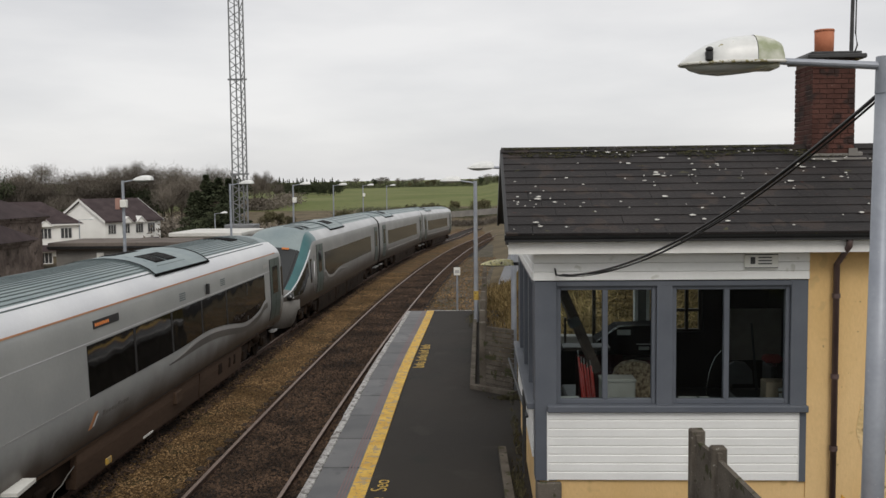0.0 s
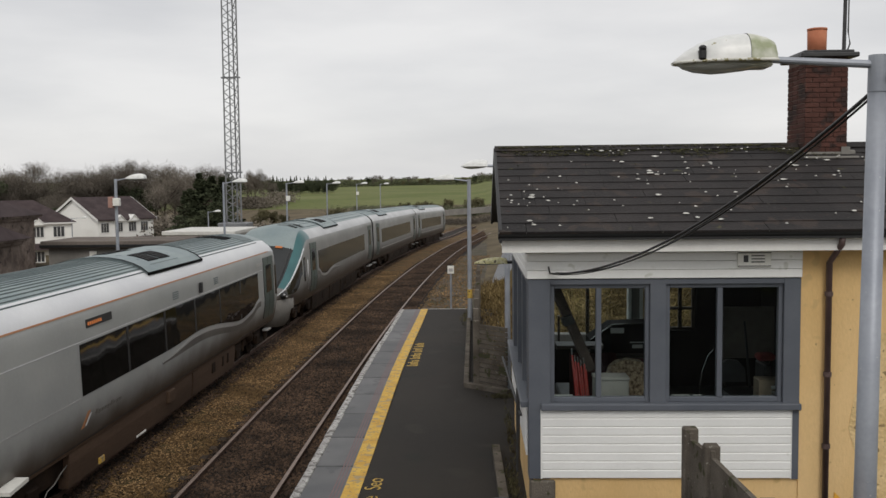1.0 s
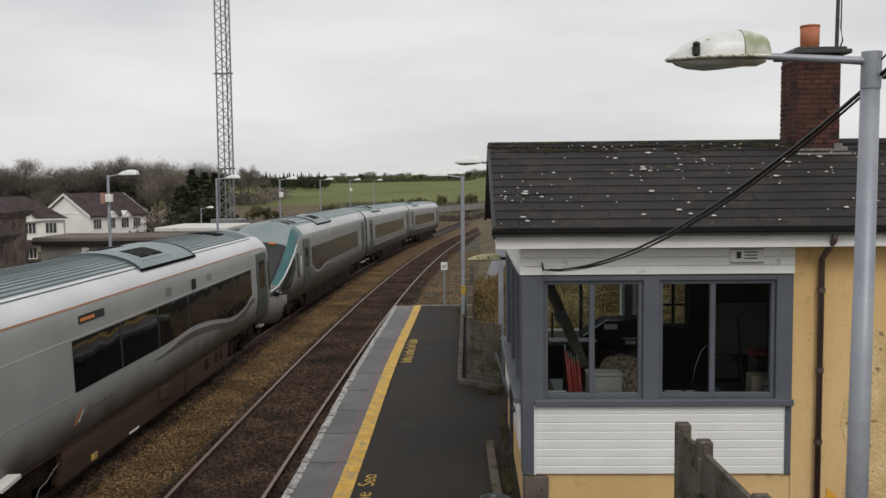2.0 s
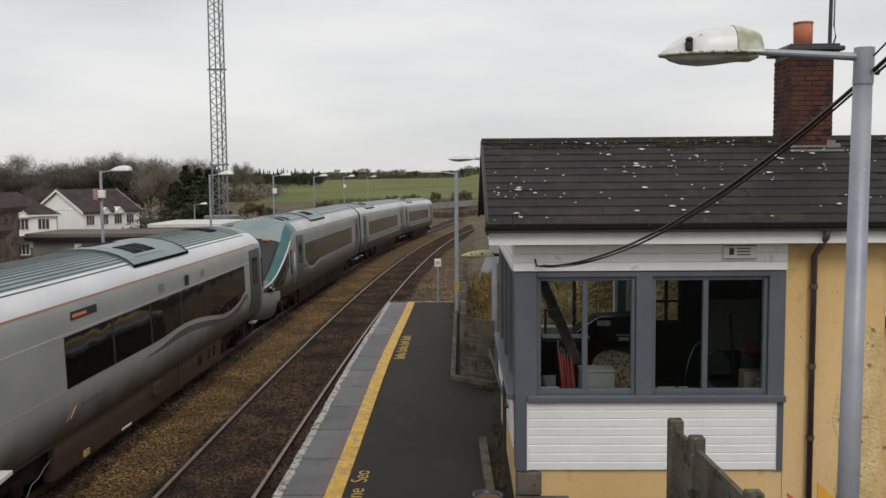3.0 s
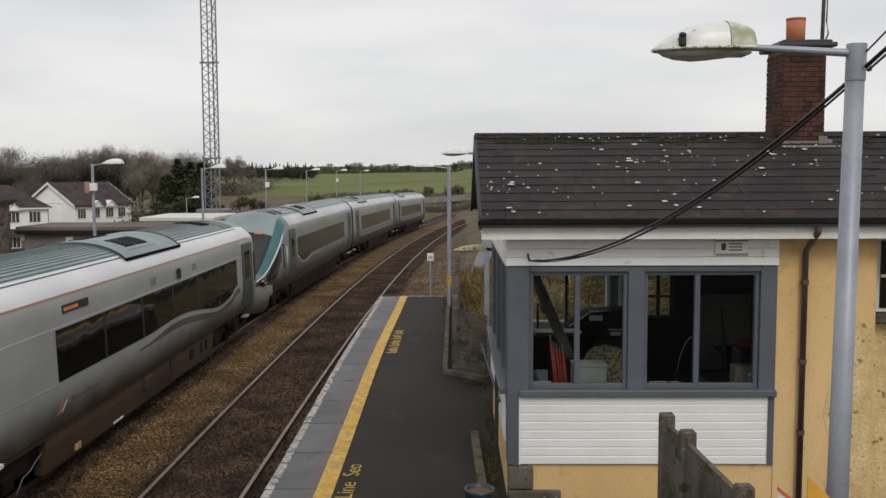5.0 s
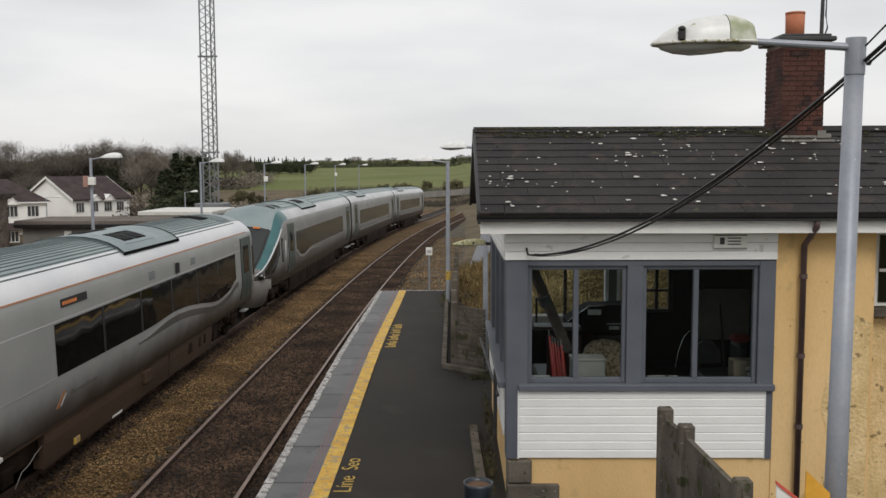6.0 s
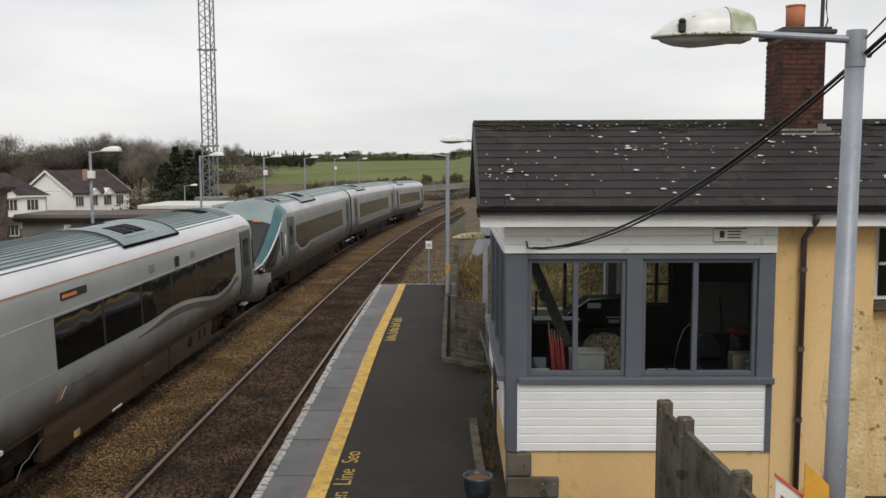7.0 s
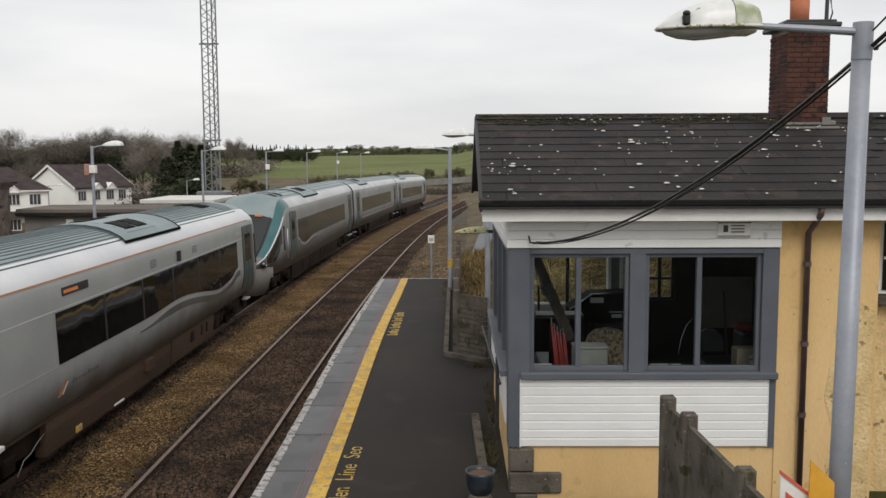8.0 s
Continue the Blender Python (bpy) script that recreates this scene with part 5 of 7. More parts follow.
for r in range(nb):
    z = CZ0 + r * course
    j = lambda: random.uniform(-0.003, 0.003)
    if r % 2 == 0:
        for k in range(3):
            if r or k:
                again(bx, "brick", Vector((CX0 + k * w3 / 3, CY0 + j(), z)))
    else:
        for k in range(2):
            again(bx, "brick", Vector((CX0 + w3 / 6 + k * w3 / 3, CY0 + j(), z)))
        for k in (0, 5):
            if r > 1 or k:
                again(bh, "brick", Vector((CX0 + k * w3 / 6, CY0 + j(), z)))
    for k in range(3):
        if r or k:
            again(by, "brick", Vector((CX0 + j(), CY0 + 0.105 + k * (d3 - 0.1) / 3, z)))
bm = box(B(), CX0 - 0.10, CX1 + 0.12, CY0 - 0.10, CY1 + 0.10, CZ1, CZ1 + 0.07, 0.015)
box(bm, CX0 - 0.04, CX1 + 0.06, CY0 - 0.05, CY1 + 0.05, CZ1 + 0.07, CZ1 + 0.11, 0.01)
part("cap", bm, M_dark_bowl_tint, chimney, "dark overhanging slab cap")
bm = B()
rod(bm, (5.27, 14.3, CZ1 + 0.08), (5.27, 14.3, 6.86), 0.138, 0.143, 24)
rod(bm, (5.27, 14.3, 6.83), (5.27, 14.3, 6.862), 0.147, 0.147, 24)
part("pot", bm, M_pot, chimney, "terracotta chimney pot", True)
bm = B()
box(bm, CX0 - 0.06, CX1 + 0.10, CY0 - 0.20, CY0 - 0.005, 4.865, 4.905, 0.01)
box(bm, CX0 - 0.01, CX1 + 0.02, CY0 - 0.018, CY0 - 0.004, 4.88, 4.975)
box(bm, CX1 - 0.10, CX1 + 0.03, CY0 - 0.03, CY0 - 0.018, 4.88, 5.05)
box(bm, CX1 + 0.004, CX1 + 0.12, CY0 - 0.02, CY0 + 0.35, 4.90, 5.0, 0.02)
part("flashing", bm, M_hut, chimney, "grey lead flashing and cement fillet")
bm = B()
rod(bm, (5.60, 14.1, CZ1 + 0.1), (5.62, 14.1, 8.3), 0.03, 0.025)
tube(bm, [(5.64, 14.08, CZ1 + 0.1), (5.68, 14.08, CZ1 + 0.22), (5.65, 14.08, CZ1 + 0.4), (5.655, 14.08, 7.4), (5.65, 14.08, 8.3)], 0.012, 6)
part("aerial_pole", bm, M_dark_bowl_tint, chimney, "dark aerial pole with a loose cable")

# small notice on the cladding
notice = thing("wall_notice", "small white notice plate with dark print in a pale frame", "sign", (3.6, FY - 0.05, 3.45))
bm = box(B(), 3.395, 3.825, FY - 0.085, FY - 0.045, 3.435, 3.645, 0.006)
part("plate", bm, M_white_box, notice)
bm = B()
box(bm, 3.40, 3.82, FY - 0.089, FY - 0.084, 3.615, 3.628)
box(bm, 3.40, 3.82, FY - 0.089, FY - 0.084, 3.445, 3.455)
box(bm, 3.47, 3.53, FY - 0.089, FY - 0.084, 3.50, 3.59)
for k in range(3):
    box(bm, 3.57, 3.74, FY - 0.089, FY - 0.084, 3.495 + k * 0.04, 3.51 + k * 0.04)
part("print_bars", bm, M_dark_bowl_tint, notice)

# right-hand wing, set back, with flaking stone
wing = thing("station_wing", "yellow station wing with flaking stonework and a lean-to slope", "building", (6.5, 12.6, 0))
bm = box(B(), FX1, 9.0, FY + 0.55, FY + 0.85, -0.2, 3.6)
part("wing_wall", bm, M_render_bare, wing, "flaking yellow-washed stone wall")
bm = box(B(), FX1, FX1 + 0.06, FY + 0.06, FY + 0.55, -0.2, 3.7)
part("wing_return", bm, M_render, wing)
bm = box(B(), 5.74, 6.7, FY + 0.46, FY + 0.6, 2.6, 3.62, 0.01)
part("window_frame", bm, M_white_trim, wing)
bm = box(B(), 5.79, 6.65, FY + 0.44, FY + 0.47, 2.66, 3.58)
part("window_glass", bm, M_train_glass, wing)
part("window_bar", box(B(), 5.79, 6.65, FY + 0.425, FY + 0.44, 3.08, 3.12), M_white_trim, wing)
bm = box(B(), 5.68, 6.8, FY + 0.36, FY + 0.6, 2.46, 2.59, 0.015)
part("window_sill", bm, M_concrete, wing, "mossy stone sill")

# inside the cabin: lever frame, console, chairs, boxes
levers = thing("lever_frame", "row of red signal levers with bright handles in an iron frame", "lever frame", (1.5, 13.0, 0.8))
bm = box(B(), 1.35, 1.90, 12.75, 15.4, 0.8, 1.15, 0.03)
part("frame", bm, M_dark_bowl_tint, levers, "dark iron frame")
for k, (x_top, top) in enumerate(((1.37, 2.20), (1.42, 2.10), (1.40, 2.02), (1.47, 2.06), (1.52, 2.00), (1.57, 2.02), (1.60, 1.92))):
    y, foot = 12.82 + 0.05 * k, 1.48 + 0.032 * k
    lv = part("lever", rod(B(), (foot, y, 1.1), (x_top, y, top - 0.09), 0.017, 0.013, 8), M_lever, levers, "red lever")
    part("handle", rod(B(), (x_top, y, top - 0.09), (x_top - 0.006, y, top), 0.012, 0.012, 8), M_steel, lv)
    part("catch_rod", rod(B(), (foot - 0.02, y - 0.02, 1.35), (x_top - 0.012, y - 0.02, top - 0.05), 0.004, 0.004, 6), M_steel, lv, "bright catch rod")
part("shelf", box(B(), 1.30, 2.05, 14.4, 14.8, 1.9, 1.96, 0.005), M_wood, levers, "dark instrument shelf over the frame")
cover = thing("cloth_cover", "dark maroon cloth hanging behind the levers", "cloth", (1.7, 14.0, 0.8))
bm = B()
loft(bm, [[(1.45 + 0.72 * i / 14, 13.95 + 0.03 * math.sin(i * 1.7), z) for i in range(15)] for z in (0.8, 1.2, 1.6, 1.93 - 0.0)])
bmesh.ops.solidify(bm, geom=bm.faces[:], thickness=0.02)
part("drape", bm, M_maroon, cover, "", True)
beam = thing("stair_string", "dark brown slanting timber with an iron strap inside the window", "beam", (1.45, 13.2, 1.9))
part("timber", bar(B(), (1.12, 13.15, 3.12), (1.70, 13.3, 1.80), 0.11, 0.13), M_wood_brown, beam)
part("strap", bar(B(), (1.31, 13.13, 2.62), (1.36, 13.14, 2.50), 0.13, 0.15), M_dark_bowl_tint, beam)
desk = thing("desk", "dark desk under the rear window with a sloping console", "desk", (2.4, 15.9, 0.8))
part("desktop", box(B(), 1.9, 3.15, 15.4, 16.5, 1.56, 1.61, 0.01), M_wood, desk)
for x in (1.96, 3.09):
    for y in (15.46, 16.44):
        part("leg", box(B(), x - 0.03, x + 0.03, y - 0.03, y + 0.03, 0.8, 1.56), M_wood, desk)
part("modesty_panel", box(B(), 2.0, 3.05, 15.46, 15.50, 1.0, 1.55), M_maroon, desk, "dark maroon front panel")
cons = thing("console", "black signalling console with a pale metal edge", "console", (2.5, 15.9, 1.61))
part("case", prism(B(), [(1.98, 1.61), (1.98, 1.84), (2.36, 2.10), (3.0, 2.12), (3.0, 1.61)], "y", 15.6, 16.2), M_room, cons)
bm = tube(B(), [(1.98, 15.58, 1.85), (2.36, 15.58, 2.115), (2.98, 15.58, 2.135)], 0.012, 6)
part("edge_strip", bm, M_steel, cons, "bright metal edge")
for x0, x1, z0, z1 in ((2.33, 2.56, 1.96, 2.05), (2.70, 2.88, 1.70, 1.76), (2.66, 2.90, 1.79, 1.81)):
    part("label_plate", box(B(), x0, x1, 15.585, 15.605, z0, z1, 0.002), M_paper, cons, "pale plate on the console")
carton = thing("carton", "grey-white translucent carton standing inside the window", "box", (1.87, 12.5, 1.2))
part("sides", box(B(), 1.64, 2.10, 12.36, 12.68, 1.2, 1.84, 0.012), M_hut, carton)
part("lid", box(B(), 1.63, 2.11, 12.35, 12.69, 1.84, 1.88, 0.008), M_hut, carton)
arm = thing("armchair", "patterned tan armchair inside the cabin window", "chair", (2.3, 13.4, 0.8))
part("seat", box(B(), 2.05, 2.70, 13.05, 13.6, 1.1, 1.32, 0.05), M_tan_cloth, arm)
bm = B()
prism(bm, [(1.98, 1.1), (1.98, 1.62), (2.02, 1.76), (2.12, 1.85), (2.30, 1.885), (2.50, 1.85), (2.64, 1.74), (2.70, 1.58), (2.70, 1.1)], "y", 13.6, 13.78)
part("backrest", bm, M_tan_cloth, arm)
for x in (1.95, 2.66):
    part("armrest", box(B(), x, x + 0.1, 13.05, 13.7, 0.8, 1.50, 0.03), M_tan_cloth, arm)
panel = part("notice_board", box(B(), 4.22, 5.08, 15.48, 15.52, 1.54, 2.42, 0.005), M_felt)
tagged(panel, "grey pin board standing at the back of the cabin", "notice board")
part("leg", box(B(), 4.24, 4.28, 15.52, 15.56, 0.8, 1.6), M_wood, panel)
part("leg", box(B(), 5.02, 5.06, 15.52, 15.56, 0.8, 1.6), M_wood, panel)
staff = part("staff", rod(B(), (4.62, 15.2, 0.8), (4.55, 15.4, 2.19), 0.022, 0.018, 8), M_black)
tagged(staff, "dark pole leaning on the pin board", "pole")
cab_t = thing("low_cabinet", "low wooden cabinet inside the front windows", "cabinet", (2.9, 12.5, 0.8))
part("body", box(B(), 1.62, 4.6, 12.25, 12.75, 0.8, 1.2, 0.01), M_wood, cab_t)
stack = thing("carton", "grey-brown carton with white paper rolls on the low cabinet", "box", (4.0, 12.5, 1.2))
part("box", box(B(), 3.86, 4.16, 12.36, 12.62, 1.2, 1.84, 0.01), M_card, stack)
part("paper_roll", rod(B(), (4.02, 12.34, 1.74), (4.14, 12.34, 1.75), 0.025, 0.025, 10), M_paper, stack)
part("paper_roll", rod(B(), (4.03, 12.34, 1.66), (4.13, 12.34, 1.66), 0.03, 0.03, 10), M_paper, stack)
chair = thing("office_chair", "dark office chair with a red cloth over its arm", "chair", (4.1, 13.9, 0.8))
part("seat", box(B(), 3.75, 4.35, 13.5, 14.05, 1.25, 1.36, 0.04), M_black, chair)
bm = B()
prism(bm, [(3.74, 1.45), (3.76, 1.72), (3.90, 1.80), (4.06, 1.78), (4.16, 1.66), (4.18, 1.45)], "y", 14.02, 14.10)
part("backrest", bm, M_dark_bowl_tint, chair)
part("red_cloth", box(B(), 4.30, 4.58, 13.85, 14.05, 1.80, 1.92, 0.04), M_red_cloth, chair, "dull red cloth")
part("armrest", box(B(), 4.32, 4.42, 13.6, 14.05, 1.36, 1.80, 0.02), M_black, chair)
part("column", rod(B(), (4.03, 13.8, 0.8), (4.03, 13.8, 1.25), 0.04), M_steel, chair)
lamp_d = thing("desk_lamp", "thin bright curved lamp neck on the cabinet", "lamp", (3.33, 13.4, 0.8))
part("neck", tube(B(), [(3.33, 13.5, 0.85), (3.34, 13.5, 1.5), (3.38, 13.5, 1.75), (3.46, 13.5, 1.97), (3.55, 13.5, 2.06), (3.60, 13.5, 2.07)], 0.004, 6), M_steel, lamp_d)
part("foot", rod(B(), (3.33, 13.5, 0.8), (3.33, 13.5, 0.85), 0.10, 0.08, 16), M_black, lamp_d)
post = thing("door_post", "grey-green painted post with bright white edges beside the rear window", "post", (2.9, 16.5, 1.9), kind="structure")
part("core", box(B(), 2.83, 2.98, 16.45, 16.60, 1.92, 3.5, 0.005), M_hut, post)
for x in (2.77, 2.98):
    part("edge", box(B(), x, x + 0.06, 16.43, 16.60, 1.92, 3.5, 0.005), M_white_trim, post, "white edge")
for x0, x1, zz in ((1.03, 1.30, 1.66), (2.62, 2.86, 1.655), (2.9, 3.02, 1.655)):
    bm = box(B(), x0, x1, FY + 0.13, FY + 0.2, zz, zz + 0.05, 0.004)
    tagged(part("paper_stack", bm, M_paper), "small stack of papers on the window board", "papers")
part_board = part("window_board", box(B(), 0.99, 4.1, FY + 0.12, FY + 0.34, 1.60, 1.65, 0.005), M_slate_grey, cabin)
tagged(part("rear_wall_coping", box(B(), 0.9, 4.6, 18.6, 18.85, -0.3, 1.45, 0.02), M_hut), "low grey concrete wall behind the cabin", "wall", kind="structure")
# rear windows
bm = B()
for x0, x1, z0, z1 in ((1.3, 3.2, 1.50, 3.45), (3.5, 4.05, 1.83, 3.35)):
    xm = 2.08 if x0 < 3 else (x0 + x1) / 2
    for a, b, c, d in ((x0, x0 + 0.06, z0, z1), (x1 - 0.06, x1, z0, z1), (xm - 0.03, xm + 0.03, z0, z1)):
        box(bm, a, b, BY - 0.15, BY - 0.09, c, d)
    for z in (z0, 2.20, 2.62, z1 - 0.06):
        if x0 > 3 or z in (z0, z1 - 0.06):
            box(bm, x0 + 0.06, x1 - 0.06, BY - 0.148, BY - 0.092, z, z + 0.05)
box(bm, 1.53, 1.57, BY - 0.15, BY - 0.09, 1.55, 2.1)
part("rear_window_frames", bm, M_wood, cabin, "dark rear window bars")

# ---- lamps, cables, fences and small things round the platform ----


def lantern(parent, tip, back, w, h, rear=M_lantern_green, cover=M_lantern, detail=True):
    """A street lantern from its tip to its rear end, along x."""
    (x0, y0, z0), (x1, _, _) = tip, back
    L = x1 - x0
    prof = [(0.0, 0.10, 0.05), (0.03, 0.30, 0.16), (0.12, 0.56, 0.40), (0.25, 0.80, 0.66), (0.38, 0.93, 0.83), (0.52, 1.0, 0.96), (0.66, 1.0, 1.0), (0.72, 1.0, 1.0)]
    rear_p = [(0.725, 1.01, 1.0), (0.83, 0.97, 0.94), (0.93, 0.92, 0.83), (0.985, 0.88, 0.72), (1.0, 0.8, 0.5)]

    def shell(pr, up):
        rings = []
        for u, ww, hh in pr:
            ring = []
            for a in [math.pi * i / 10 for i in range(11)]:
                ring.append((x0 + u * L, y0 - math.cos(a) * w * ww, z0 + 0.012 + up * math.sin(a) ** 0.8 * hh))
            rings.append(ring)
        return rings
    bm = B()
    loft(bm, shell(prof, h))
    part("cover", bm, cover, parent, "white lantern cover streaked with algae", True)
    bm = B()
    r = shell(rear_p, h * 1.02)
    rows_ = loft(bm, r)
    bm.faces.new(rows_[-1])
    bmesh.ops.recalc_face_normals(bm, faces=bm.faces[:])
    part("rear_cover", bm, rear, parent, "algae-stained rear cover", True)
    bm = B()
    loft(bm, [[(p[0], p[1], z0 + 0.012) for p in ring] for ring in shell(prof, h) + r])
    rim = [ring[0] for ring in shell(prof, h) + r[1:]] 
    rim2 = [ring[-1] for ring in shell(prof, h) + r[1:]]
    tube(bm, [(a, b * 1.0, z0 + 0.008) for a, b, c in rim], 0.011, 6)
    tube(bm, [(a, b * 1.0, z0 + 0.008) for a, b, c in rim2], 0.011, 6)
    part("rim", bm, M_rim if detail else cover, parent, "stained rim")
    bm = B()
    bowl = [(0.03, 0.1, 0.10), (0.10, 0.36, 0.55), (0.22, 0.62, 0.85), (0.40, 0.80, 1.0), (0.54, 0.80, 0.92), (0.72, 0.7, 0.75), (0.90, 0.6, 0.5), (0.97, 0.4, 0.05)]
    loft(bm, shell(bowl, -0.42 * h))
    part("bowl", bm, M_bowl, parent, "clouded lamp bowl", True)
    if detail:
        part("gear_tray", box(B(), x0 + 0.66 * L, x0 + 0.97 * L, y0 - 0.6 * w, y0 + 0.6 * w, z0 - 0.03, z0 + 0.005, 0.01), M_lantern_green, parent)
        bm = B()
        box(bm, x0 + 0.215 * L, x0 + 0.285 * L, y0 - 0.92 * w, y0 - 0.40 * w, z0 + 0.012, z0 + 0.085, 0.012)
        ball(bm, (x0 + 0.25 * L, y0 - 0.80 * w, z0 + 0.088), 0.026, 0.03, 0.02, 8, 6)
        part("photocell", bm, M_black, parent, "small dark photocell")


street = thing("street_lamp", "grey galvanised platform lamp with a white algae-streaked lantern", "street lamp", (2.62, 6.1, 0))
bm = B()
rod(bm, (2.60, 6.1, 0.0), (2.645, 6.1, 5.14), 0.082, 0.060, 24)
rod(bm, (2.60, 6.1, 0.0), (2.603, 6.1, 0.92), 0.086, 0.084, 24)
part("pole", bm, M_galv, street, "speckled grey steel pole", True)
bm = B()
rod(bm, (2.646, 6.1, 5.11), (2.65, 6.1, 5.348), 0.0645, 0.0645, 24)
rod(bm, (2.70, 6.1, 5.19), (2.745, 6.1, 5.19), 0.013, 0.013, 8)
rod(bm, (2.735, 6.1, 5.19), (2.748, 6.1, 5.19), 0.02, 0.02, 8)
part("collar", bm, M_galv, street)
bm = rod(B(), (1.93, 6.1, 5.330), (2.60, 6.1, 5.29), 0.022, 0.027, 12)
part("arm", bm, M_galv, street)
lantern(street, (1.315, 6.1, 5.304), (1.955, 6.1, 5.304), 0.17, 0.182)


def sag(a, b, drop, n=22, lift=0.0):
    a, b = Vector(a), Vector(b)
    return [tuple(a.lerp(b, i / n) - Vector((0, 0, drop * 4 * (i / n) * (1 - i / n)))) for i in range(n + 1)]


cable = thing("overhead_cable", "sagging bundle of black cables between the lamp pole and the cabin", "cable", (0.98, 11.8, 3.3))
for k, (dz, dd, r) in enumerate(((0.0, 0.30, 0.012), (0.011, 0.29, 0.009), (-0.011, 0.315, 0.008), (0.02, 0.30, 0.006))):
    pts = sag((2.63 + 0.008 * k, 6.05, 5.14 + dz * 1.4), (0.98 + 0.04 * k, FY - 0.07, 3.37 - dz), dd + 0.03)
    part("strand", tube(B(), pts, r, 6), M_black, cable)
part("strand", tube(B(), [(0.98, FY - 0.07, 3.37), (0.96, FY - 0.07, 3.46)], 0.012, 6), M_black, cable)
for a, b, r in (((2.68, 6.03, 5.19), (4.5, 2.9, 7.97), 0.014), ((2.69, 6.05, 5.29), (4.45, 2.9, 8.4), 0.006), ((2.69, 6.02, 5.165), (4.5, 2.95, 7.85), 0.008)):
    part("strand", tube(B(), sag(a, b, 0.05), r, 6), M_black, cable)


def platform_lamp(label, x, y, top, arm, z0=0.0, r=0.05, side=1):
    s = thing("street_lamp", label, "street lamp", (x, y, z0), group="platform lamps")
    part("pole", rod(B(), (x, y, z0), (x, y, top), r * 1.3, r, 12), M_galv, s)
    part("arm", rod(B(), (x, y, top - 0.06), (x + side * arm, y, top + 0.02), 0.025, 0.02, 8), M_galv, s)
    if side > 0:
        lantern(s, (x + arm - 0.06, y, top - 0.0), (x + arm + 0.66, y, top), 0.17, 0.17, M_lantern, detail=False)
    else:
        lantern(s, (x - arm - 0.62, y, top - 0.0), (x - arm + 0.06, y, top), 0.17, 0.17, M_lantern, detail=False)
    return s


# lamp past the platform's fence, and its neighbours
platform_lamp("slim grey platform lamp at the platform end", -0.17, 30.3, 4.72, 0.55, side=-1, r=0.06)
far1 = platform_lamp("grey lamp with a white box on the far platform", -12.75, 32.0, 4.88, 0.42)
bx_ = thing("speaker_box", "white weathered box strapped to the lamp pole", "box", (-12.7, 31.9, 3.9))
part("case", box(B(), -12.80, -12.56, 31.78, 31.95, 3.92, 4.20, 0.02), M_white_box, bx_)
part("bracket", box(B(), -12.98, -12.80, 31.8, 31.95, 3.85, 4.25, 0.02), M_dull_red, bx_)
for px, y in ((405, 44.5), (518, 60.0), (590, 78.0), (643, 98.0), (685, 120.0)):
    platform_lamp("grey lamp on the far platform", (px - 851) / 1607.0 * y, y, 4.80, 0.5, z0=-0.05 if y < 61 else -1.2)
for px, y in ((518, 60.0), (643, 98.0)):
    x = (px - 851) / 1607.0 * y
    tagged(part("speaker_box", box(B(), x - 0.02, x + 0.24, y - 0.2, y - 0.02, 3.6, 3.95, 0.02), M_white_box), "small white box on a far lamp pole", "box")
platform_lamp("slim street lamp before the white gable", -46.75, 104.0, 1.2, 1.1, z0=-3.6, r=0.05)
platform_lamp("slim street lamp beside the mast", -26.6, 90.0, 2.15, 0.6, z0=-2.0, r=0.05)
tape = part("tape_band", rod(B(), (-0.17, 30.3, 0.75), (-0.17, 30.3, 1.05), 0.085, 0.085, 12), M_letter)
tagged(tape, "orange tape band round the lamp pole", "tape")
# lantern on the pole behind the cabin
rear = thing("street_lamp", "white lantern on a pole behind the cabin", "street lamp", (0.95, 20.0, 0), group="platform lamps")
part("pole", rod(B(), (0.72, 20.0, -1.0), (0.72, 20.0, 5.2), 0.07, 0.05, 12), M_galv, rear)
part("arm", rod(B(), (0.28, 20.0, 4.95), (0.72, 20.0, 4.92), 0.03, 0.03, 8), M_galv, rear)
lantern(rear, (-0.28, 20.0, 4.93), (0.30, 20.0, 4.93), 0.16, 0.15, M_lantern, detail=False)
# lichened lantern on the cabin's side
old = thing("wall_lamp", "lichen-covered old lantern on an arm from the cabin wall", "lamp", (0.7, 16.8, 3.0))
part("arm", rod(B(), (0.55, 16.8, 3.10), (0.80, 16.8, 3.10), 0.03, 0.03, 8), M_dark_bowl_tint, old)
lantern(old, (0.0, 16.8, 3.08), (0.60, 16.8, 3.08), 0.14, 0.10, M_lichen, M_lichen, detail=False)

# small white sign past the platform
sg = thing("track_sign", "small white notice on a thin grey post past the platform", "sign", (-0.9, 34.0, -1.1))
part("post", rod(B(), (-0.9, 34, -1.1), (-0.9, 34, 1.5), 0.035, 0.035, 8), M_galv, sg)
part("plate", box(B(), -1.02, -0.78, 33.94, 33.96, 1.22, 1.52, 0.005), M_white_box, sg)
part("print_bars", box(B(), -0.98, -0.82, 33.932, 33.938, 1.30, 1.42), M_wave, sg)

